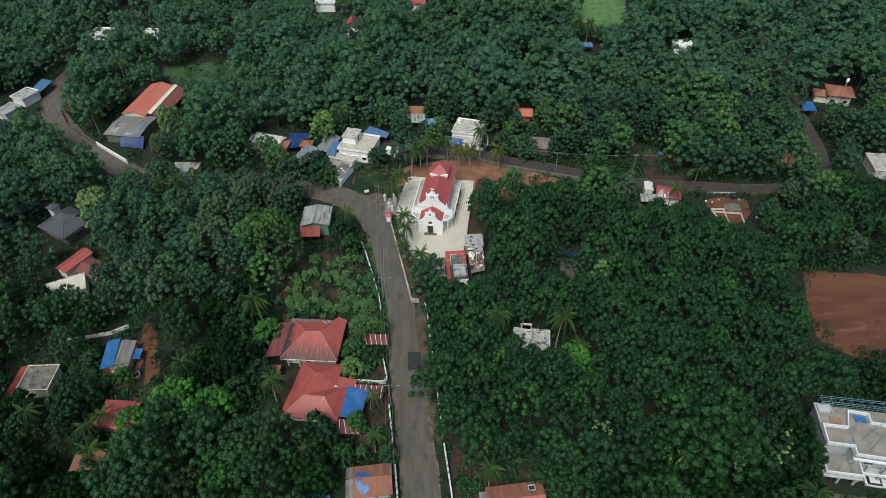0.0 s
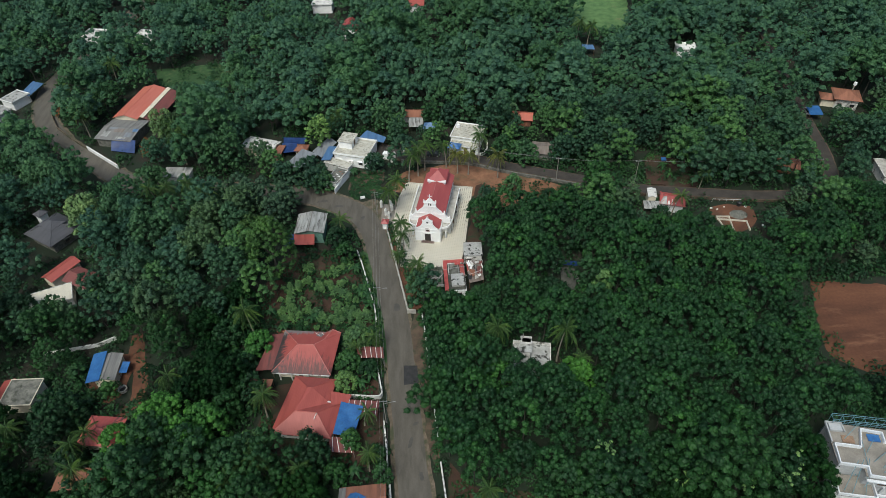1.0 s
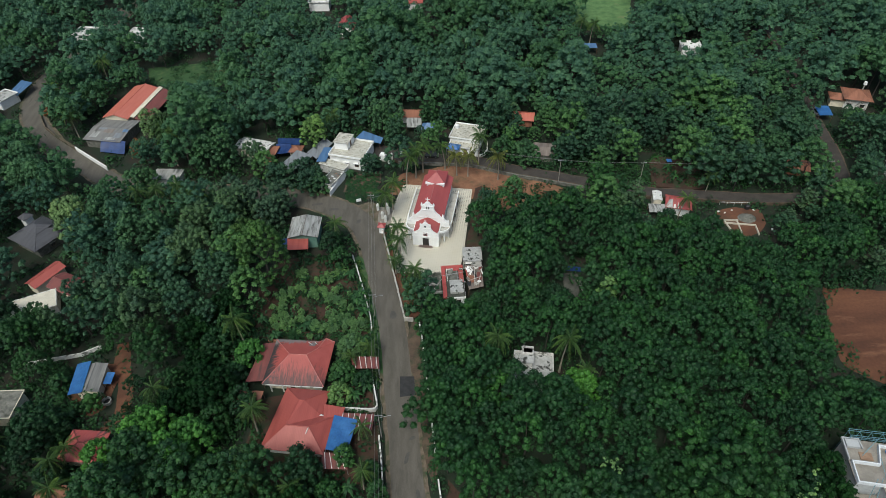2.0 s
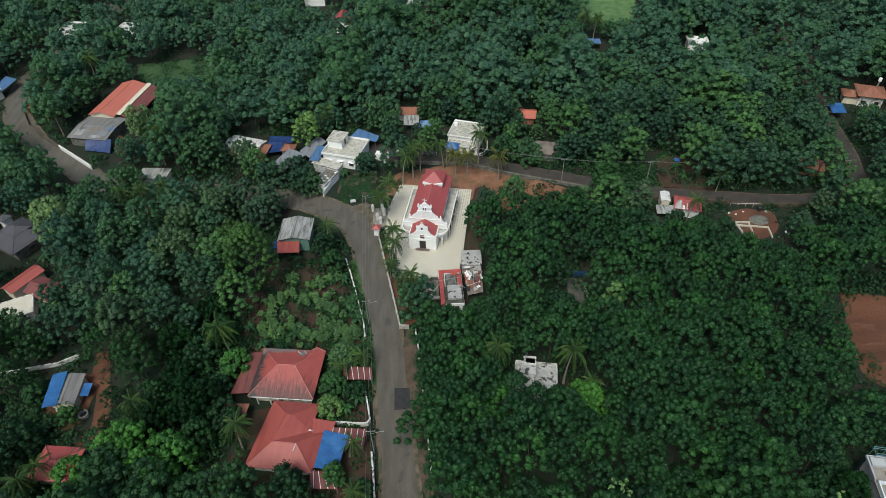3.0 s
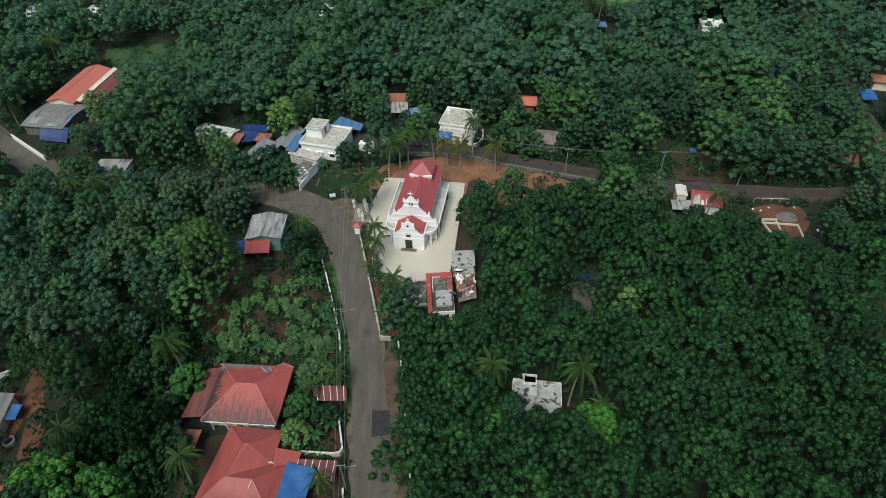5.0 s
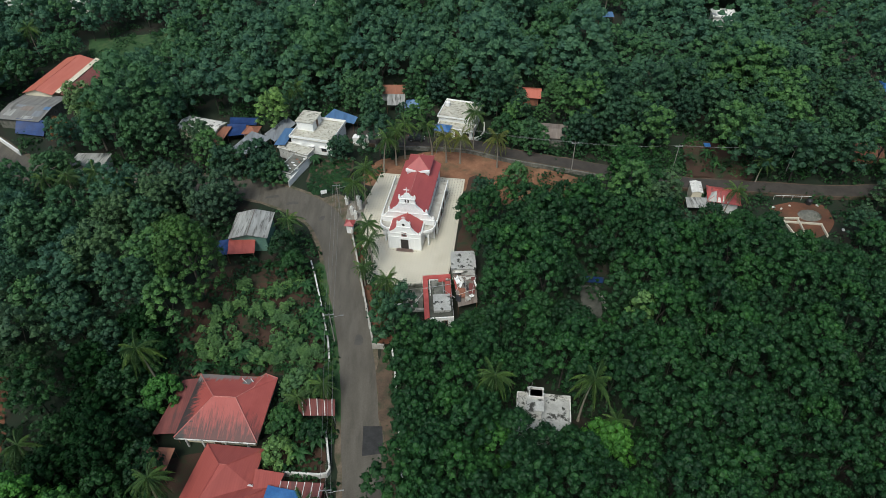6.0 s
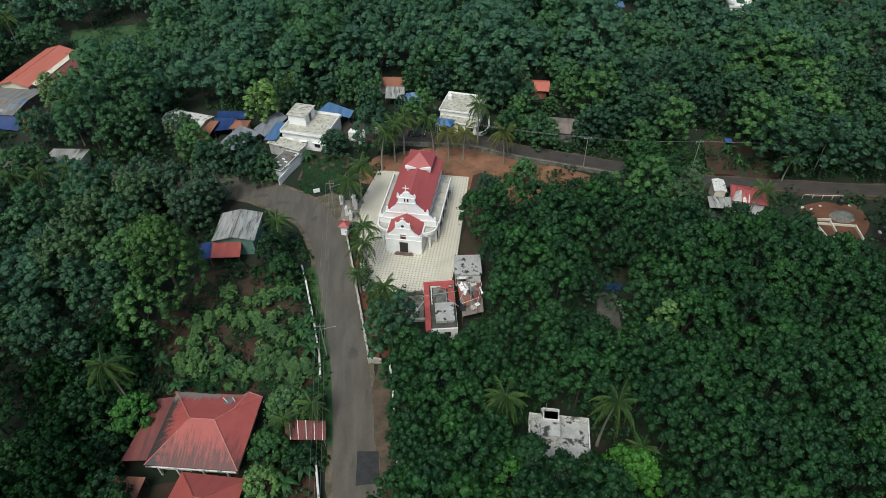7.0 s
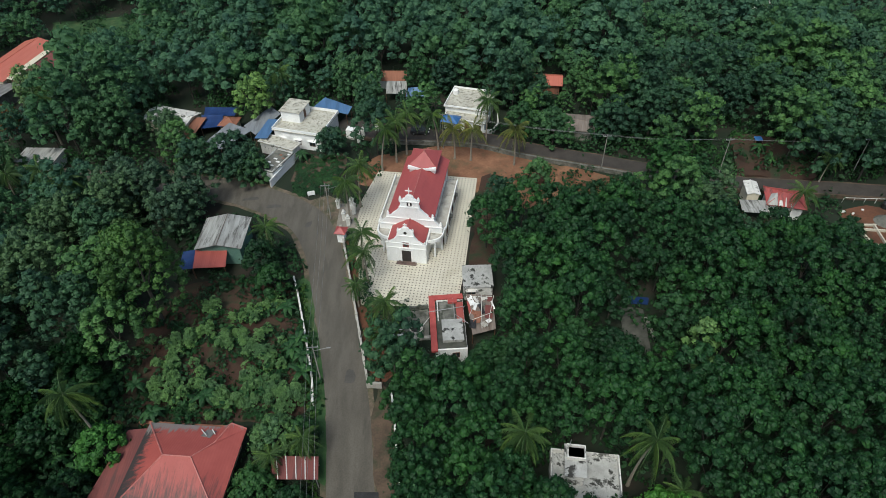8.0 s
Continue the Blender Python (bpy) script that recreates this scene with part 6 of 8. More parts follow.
# utility poles and wires
def utility_pole(x, y, h=8.0, arm=0.0, z=0.0):
    o = thing("utility_pole", "slender concrete utility pole with lamp arm" if arm else "slender concrete utility pole with crossbar", "pole", x, y, z, 0, "utility poles")
    Geo().rod((0, 0, -0.2), (0, 0, h), 0.11, 0.07, 6).make("shaft", POLE, o)
    Geo().box(-0.75, -0.05, h - 0.5, 0.75, 0.05, h - 0.4).make("crossbar", STEEL, o)
    for s in (-0.65, 0, 0.65):
        Geo().rod((s, 0, h - 0.4), (s, 0, h - 0.22), 0.05, 0.04, 6).make("insulator", WHITE, o)
    if arm:
        a = Geo().rod((0, 0, h - 1.2), (arm, 0, h - 0.7), 0.035, 0.035, 5).make("lamp_arm", STEEL, o)
        Geo().box(arm - 0.08, -0.07, h - 0.75, arm + 0.42, 0.07, h - 0.67).make("lamp_head", STEEL, a)
    return o


LINE = [(-7.6, 42, 0), (-8.0, 71, 0), (-9.6, 100, 0), (-10.6, 133.6, 0)]
for i, (x, y, z) in enumerate(LINE):
    utility_pole(x, y, 7.6, 1.8)
SIDE = [(10, 153.4, 0), (38.9, 143.6, 0), (60.0, 140.6, 0), (84.0, 138.6, 0), (108, 137, 0)]
for x, y, z in SIDE:
    utility_pole(x, y, 8.0, 0.0)
for name, line, top in (("power_line", LINE, 7.4), ("lane_power_line", SIDE, 7.8)):
    o = thing(name, "thin overhead power wires between poles", "wires", line[0][0], line[0][1])
    for a, b in zip(line, line[1:]):
        for off in (-0.65, 0.0, 0.65):
            p = []
            for i in range(9):
                t = i / 8
                p.append((a[0] + (b[0] - a[0]) * t + off - line[0][0], a[1] + (b[1] - a[1]) * t - line[0][1], top - 0.9 * 4 * t * (1 - t) * 0.6))
            g = Geo()
            for c in p:
                g.v += [(c[0], c[1], c[2] + 0.02), (c[0] - 0.018, c[1], c[2] - 0.01), (c[0] + 0.018, c[1], c[2] - 0.01)]
            g.f += [(3 * i + k, 3 * i + (k + 1) % 3, 3 * i + 3 + (k + 1) % 3, 3 * i + 3 + k) for i in range(8) for k in range(3)]
            g.make("wire", STEEL, o)
wall_run("wall_retaining", "dark stone retaining wall below the lane", LANE_WALL, 0.85, 0.3, DARK_SLAB)

# ---- plants ----
rng = np.random.default_rng(7)


def raw_mesh(name, verts, quads, mat, parent=None):
    me = bpy.data.meshes.new(name)
    n, k = len(verts), len(quads)
    me.vertices.add(n)
    me.vertices.foreach_set("co", np.asarray(verts, np.float32).ravel())
    me.loops.add(4 * k)
    me.loops.foreach_set("vertex_index", np.asarray(quads, np.int32).ravel())
    me.polygons.add(k)
    me.polygons.foreach_set("loop_start", np.arange(0, 4 * k, 4, dtype=np.int32))
    me.polygons.foreach_set("use_smooth", np.zeros(k, dtype=bool))
    me.update(calc_edges=True)
    me.materials.append(mat)
    ob = new(name, me)
    if parent:
        ob.parent = parent
    return ob


def rosettes(c, nrm, count, length, width, droop):
    """Leaf clumps: at each point a whorl of kite-shaped leaves round the outward direction."""
    m = len(c)
    up = np.where(np.abs(nrm[:, 2:3]) > 0.9, np.array([[1.0, 0, 0]]), np.array([[0, 0, 1.0]]))
    u = np.cross(nrm, up)
    u /= np.linalg.norm(u, axis=1, keepdims=True)
    v = np.cross(nrm, u)
    size = rng.uniform(0.75, 1.25, (m, 1))
    verts, quads = [c[:, None, :]], []
    turn = rng.uniform(0, 2 * math.pi, m)
    for k in range(count):
        a = (turn + 2 * math.pi * k / count + rng.uniform(-0.3, 0.3, m))[:, None]
        d = u * np.cos(a) + v * np.sin(a)
        s = -u * np.sin(a) + v * np.cos(a)
        L = length * size * rng.uniform(0.8, 1.2, (m, 1))
        tilt = rng.uniform(-0.25, 0.35, (m, 1))
        mid = c + d * L * 0.5 + nrm * (0.1 + tilt * 0.3) * L
        tip = c + d * L + nrm * (tilt - droop) * L
        verts.append(np.stack([mid + s * width * L / 2, tip, mid - s * width * L / 2], 1))
        b = 1 + 3 * k
        quads.append([0, b, b + 1, b + 2])
    verts = np.concatenate(verts, 1)
    step = 1 + 3 * count
    q = np.array(quads)[None] + (np.arange(m) * step)[:, None, None]
    return verts.reshape(-1, 3), q.reshape(-1, 4)


def umbrellas(c, nrm, radius, droop):
    """Leaf whorls seen from above: at each point a small jagged umbrella of drooping leaves."""
    m = len(c)
    up = np.where(np.abs(nrm[:, 2:3]) > 0.9, np.array([[1.0, 0, 0]]), np.array([[0, 0, 1.0]]))
    u = np.cross(nrm, up)
    u /= np.linalg.norm(u, axis=1, keepdims=True)
    v = np.cross(nrm, u)
    size = radius * rng.uniform(0.7, 1.3, (m, 1))
    turn = rng.uniform(0, 2 * math.pi, m)
    rows = [c + nrm * size * 0.25]
    for k in range(6):
        a = (turn + math.pi / 3 * k + rng.uniform(-0.25, 0.25, m))[:, None]
        r = size * (1.0 if k % 2 else 0.72) * rng.uniform(0.8, 1.25, (m, 1))
        rows.append(c + (u * np.cos(a) + v * np.sin(a)) * r - nrm * r * droop * rng.uniform(0.4, 1.4, (m, 1)))
    verts = np.stack(rows, 1)
    q = np.array([[0, 1, 2, 3], [0, 3, 4, 5], [0, 5, 6, 1]])[None] + (np.arange(m) * 7)[:, None, None]
    return verts.reshape(-1, 3), q.reshape(-1, 4)


def tufts(c, nrm, length):
    """Single folded leaf sprays strewn over a surface, each with its own lean."""
    m = len(c)
    n = nrm + rng.normal(size=(m, 3)) * 0.24
    n /= np.linalg.norm(n, axis=1, keepdims=True)
    d = np.cross(n, rng.normal(size=(m, 3)))
    d /= np.linalg.norm(d, axis=1, keepdims=True) + 1e-6
    e = np.cross(n, d)
    L = length * rng.uniform(0.65, 1.35, (m, 1))
    w = L * rng.uniform(0.3, 0.46, (m, 1))
    a = c - d * L * 0.5
    verts = np.stack([a, c + e * w - n * L * 0.12, c + d * L * 0.5 - n * L * 0.1, c - e * w - n * L * 0.12], 1)
    return verts.reshape(-1, 3), np.arange(4 * m).reshape(-1, 4)


def crown(height, radius, base, lobes, lobe, leaf, length, mounds=1, squash=0.9):
    """A crown of leafy lobes over one or more uneven domes: each lobe is a ragged cushion strewn with leaf sprays."""
    centre, nrm, size, V, Q, k = [], [], [], [], [], 0
    start = rng.uniform(0, 6.28)
    for h in range(mounds):
        a = start + 2 * math.pi * h / mounds + rng.uniform(-0.4, 0.4)
        off, rm = (radius * rng.uniform(0.36, 0.5), radius * rng.uniform(0.52, 0.68)) if mounds > 1 else (0.0, radius)
        top = height * (rng.uniform(0.8, 1.0) if mounds > 1 else 1.0)
        share = max(4, lobes // mounds)
        for i in range(share):
            z = 1 - 0.95 * (i + 0.3) / share
            t = 2.39996 * i + a + rng.uniform(-0.4, 0.4)
            r = lobe * rng.uniform(0.68, 1.3)
            f = math.sqrt(max(0.0, 1 - z * z)) * rng.uniform(0.84, 1.1) * (rm - r * 0.4)
            d = np.array([math.cos(t) * math.sqrt(1 - z * z), math.sin(t) * math.sqrt(1 - z * z), z])
            centre.append((math.cos(a) * off + math.cos(t) * f, math.sin(a) * off + math.sin(t) * f, base + (top - base - r * squash) * z ** 0.85 + rng.uniform(-0.45, 0.45) * lobe))
            nrm.append(d)
            size.append(r)
    C, N, R = np.array(centre), np.array(nrm), np.array(size)
    m = len(C)
    # the cushion: a top and two ragged rings
    rows = [C + np.stack([np.zeros(m), np.zeros(m), R * squash * rng.uniform(0.8, 1.0, m)], 1)]
    turn = rng.uniform(0, 6.28, m)
    for fr, fz in ((0.55, 0.6), (0.9, -0.1)):
        for j in range(6):
            t = turn + math.pi / 3 * (j + (0.5 if fz < 0 else 0.0))
            g = R * rng.uniform(0.78, 1.08, m)
            rows.append(C + np.stack([np.cos(t) * fr * g, np.sin(t) * fr * g, fz * g * squash], 1))
    V.append(np.stack(rows, 1).reshape(-1, 3))
    ring = [(0, 1, 2, 3), (0, 3, 4, 5), (0, 5, 6, 1)]
    ring += [(1 + j, 7 + j, 7 + (j + 1) % 6, 1 + (j + 1) % 6) for j in range(6)]
    Q.append((np.array(ring)[None] + (np.arange(m) * 13)[:, None, None]).reshape(-1, 4))
    k = 13 * m
    # leaf sprays over the cushions
    j = np.arange(leaf) + 0.5
    z = 1 - 1.25 * j / leaf
    t = 2.39996 * j[None] + rng.uniform(0, 6.28, (m, 1))
    sn = np.sqrt(np.maximum(0, 1 - z * z))
    d = np.stack([np.cos(t) * sn, np.sin(t) * sn, np.broadcast_to(z, t.shape)], 2) + rng.normal(size=(m, leaf, 3)) * 0.2
    pts = C[:, None] + d * (R[:, None, None] * np.array([1, 1, squash])) * rng.uniform(0.86, 1.16, (m, leaf, 1))
    d = (d / np.linalg.norm(d, axis=2, keepdims=True)).reshape(-1, 3)
    v, q = tufts(pts.reshape(-1, 3), d, length)
    return np.concatenate(V + [v]), np.concatenate(Q + [q + k])


def trunk(height, r, limbs, spread, n=6):
    """A tapered trunk with limbs, as vertices and quads."""
    v, q = [], []

    def limb(a, b, r0, r1):
        k = len(v)
        d = Vector(b) - Vector(a)
        rot = d.to_track_quat("Z", "Y")
        for p, rr in ((a, r0), (b, r1)):
            for i in range(n):
                w = Vector(p) + rot @ Vector((rr * math.cos(2 * math.pi * i / n), rr * math.sin(2 * math.pi * i / n), 0))
                v.append(tuple(w))
        for i in range(n):
            q.append((k + i, k + (i + 1) % n, k + n + (i + 1) % n, k + n + i))
    fork = height * 0.45
    limb((0, 0, -0.1), (rng.uniform(-0.2, 0.2), rng.uniform(-0.2, 0.2), fork), r, r * 0.7)
    for i in range(limbs):
        a = 2 * math.pi * i / limbs + rng.uniform(-0.4, 0.4)
        s = spread * rng.uniform(0.5, 0.9)
        limb((0, 0, fork - 0.1), (math.cos(a) * s, math.sin(a) * s, height * rng.uniform(0.72, 0.86)), r * 0.5, r * 0.12)
    return np.array(v), np.array(q)


def near_line(x, y, line, extra):
    for (x0, y0, w0), (x1, y1, w1) in zip(line, line[1:]):
        dx, dy = x1 - x0, y1 - y0
        t = min(1, max(0, ((x - x0) * dx + (y - y0) * dy) / (dx * dx + dy * dy)))
        if math.hypot(x - x0 - t * dx, y - y0 - t * dy) < w0 + extra:
            return True
    return False


def footprints():
    """The ground that buildings stand on: lowest and highest x and y of each."""
    bpy.context.view_layer.update()
    out = []
    for ob in scene.objects:
        if ob.parent is None and ob.type == "EMPTY" and "kind" not in ob and ob.get("category") not in ("wires", "pole"):
            pts = [c.matrix_world @ Vector(p) for c in ob.children_recursive if c.type == "MESH" for p in c.bound_box]
            if pts:
                out.append((min(p.x for p in pts), min(p.y for p in pts), max(p.x for p in pts), max(p.y for p in pts)))
    return out


BUILT = footprints()
# open ground, widened towards the camera, kept free of tall trees: x, y, half width, half depth
CLEAR = [(-0.3, 80, 1.0, 24), (100, 80, 14, 8), (89, 86, 7.5, 13), (86, 76, 6.5, 6), (96, 97, 8, 5), (-11, 144, 6, 9), (-24.5, 84, 8, 9), (-21, 69.5, 10, 11), (-27, 124, 5.5, 8), (-18, 151, 13, 10), (15, 157, 8, 10), (4, 133, 11.8, 22), (-4, 116, 5, 17), (-7, 135, 4, 9), (9, 106, 6, 10.5), (-12, 52, 7, 7), (-20, 50, 3, 3.5), (13, 47, 8, 6), (-87, 186, 10, 18), (-89, 171, 9, 9), (-91, 128, 7, 7), (-82, 111, 8, 7.5), (-64.5, 84, 6, 8), (-80, 79, 6, 7), (-61, 69, 5, 6), (64, 128, 6, 5.5), (81, 124, 6.5, 5), (137, 172, 7, 8), (123, 166, 4, 5), (103.5, 141.5, 3, 3.5), (129, 132, 7, 8), (34.5, 171.5, 4, 5.5), (37, 151, 4, 5), (-1, 173, 3.5, 6), (-35, 160, 6, 7), (-46, 157, 5, 6), (-133, 194, 11, 14), (-22, 240, 5, 8), (-34, 263, 6, 8), (3, 260, 6, 8), (-120, 243, 7, 7), (-100, 240, 5, 7), (99, 210, 5, 6), (65, 214, 4, 6), (76, 52, 11, 12), (34.6, 105.2, 2.8, 5.0), (56, 139, 11, 6), (-24, 107, 12, 12), (-59, 84, 2.2, 10), (-74, 92, 12, 3), (84, 128, 11, 5), (66, 145, 7, 8), (69.5, 50, 8, 9), (104, 88, 17, 15), (-75, 216, 14, 8), (76, 268, 16, 28), (-15, 146, 8, 7), (-16, 94, 7, 5), (10, 55, 9, 3), (-86, 163, 5, 5), (23, 145, 12, 6), (30, 137, 15, 5.6), (64, 124.5, 9, 6.5), (81, 120.5, 7.5, 8), (86, 130, 6, 4), (-8, 148, 3, 11), (-3, 104, 3.5, 8), (-14, 76, 6, 5), (3, 110, 7, 9)]


def free(x, y, extra=0.0):
    if near_line(x, y, MAIN, 1.4 + extra) or near_line(x, y, BACK, 1.0 + extra):
        return False
    if any(a - 1 < x < c + 1 and b - 1 < y < d + 1 for a, b, c, d in BUILT):
        return False
    return not any(((x - cx) / (a + extra)) ** 2 + ((y - cy) / (b + extra)) ** 2 < 1 for cx, cy, a, b in CLEAR)


# houses and roads kept in the camera's sight by low trees before them: x, y, half width
# ground point near the camera's path, from which sight lines are drawn
SIGHT_FROM = (3.0, 10.0)
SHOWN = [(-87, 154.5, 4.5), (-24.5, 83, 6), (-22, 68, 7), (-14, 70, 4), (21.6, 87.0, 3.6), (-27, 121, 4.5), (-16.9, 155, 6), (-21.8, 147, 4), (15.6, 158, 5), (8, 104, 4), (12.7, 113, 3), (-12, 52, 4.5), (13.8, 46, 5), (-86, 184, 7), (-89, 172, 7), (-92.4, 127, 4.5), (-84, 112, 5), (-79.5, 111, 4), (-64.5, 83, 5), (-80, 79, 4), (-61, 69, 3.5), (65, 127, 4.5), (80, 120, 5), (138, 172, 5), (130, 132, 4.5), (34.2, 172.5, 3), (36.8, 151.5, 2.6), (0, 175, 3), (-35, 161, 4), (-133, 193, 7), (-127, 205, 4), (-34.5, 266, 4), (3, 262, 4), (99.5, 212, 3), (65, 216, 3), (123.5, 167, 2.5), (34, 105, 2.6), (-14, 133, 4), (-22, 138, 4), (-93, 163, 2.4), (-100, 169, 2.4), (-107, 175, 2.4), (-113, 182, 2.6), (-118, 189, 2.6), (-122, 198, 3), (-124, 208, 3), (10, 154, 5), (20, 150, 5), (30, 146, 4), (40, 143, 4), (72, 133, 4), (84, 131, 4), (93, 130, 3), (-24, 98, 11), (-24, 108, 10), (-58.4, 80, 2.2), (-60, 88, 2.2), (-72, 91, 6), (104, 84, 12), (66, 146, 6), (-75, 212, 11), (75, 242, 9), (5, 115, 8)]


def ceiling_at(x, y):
    """How tall a tree may be here without hiding a house front or a road from the camera."""
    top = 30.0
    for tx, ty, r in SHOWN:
        dx, dy = SIGHT_FROM[0] - tx, SIGHT_FROM[1] - ty
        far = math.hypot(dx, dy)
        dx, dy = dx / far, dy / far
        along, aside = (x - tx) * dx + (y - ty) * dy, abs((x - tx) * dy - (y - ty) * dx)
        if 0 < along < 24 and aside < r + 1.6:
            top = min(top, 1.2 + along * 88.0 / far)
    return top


def in_sight(x, y):
    return abs(x - 0.03 * y) < 70 + 0.47 * y and 42 < y < 306


PLANTATION = [(3.6, 60), (2.6, 80), (3.2, 92), (6.4, 95.5), (10, 101), (14.4, 112), (14.6, 120), (15.6, 128.5), (20, 129.5), (34, 131.5), (44, 128.8), (54, 120.8), (70.6, 115.0), (80, 112.5), (92, 115), (110, 126), (140, 128), (140, 106), (98, 106), (85.5, 98), (80.5, 82), (77.5, 73), (82, 66), (67, 62), (60, 54.5), (30, 53.6), (21, 56), (6, 57.6)]
BRIGHT = [(-112, 196, 9), (-28, 178, 6), (72, 150, 9), (88, 150, 9), (-84, 134, 6), (-48, 60, 12), (-40, 56, 9), (-60, 62, 8), (29, 84, 4), (15, 80, 3.5), (10, 96, 6), (32, 97, 7), (-74, 188, 6), (3, 176, 5), (28, 158, 7), (86, 66, 8), (37, 62, 3)]
GARDEN = [(-36, 95), (-12.5, 94.5), (-11.2, 101), (-13.2, 109), (-15.5, 117.5), (-22, 120), (-31, 119.5), (-36, 113)]
ROUND_LEAF = leaves("fine_olive_leaves", (0.02, 0.058, 0.018), (0.034, 0.088, 0.028), (0.054, 0.118, 0.042))
CLAY_LEAF = leaves("orange_flowers", (0.18, 0.07, 0.03), (0.28, 0.12, 0.05), (0.34, 0.18, 0.09))
CASSAVA_TREE = leaves("pale_tree_leaves", (0.032, 0.085, 0.04), (0.05, 0.125, 0.058), (0.08, 0.17, 0.08))
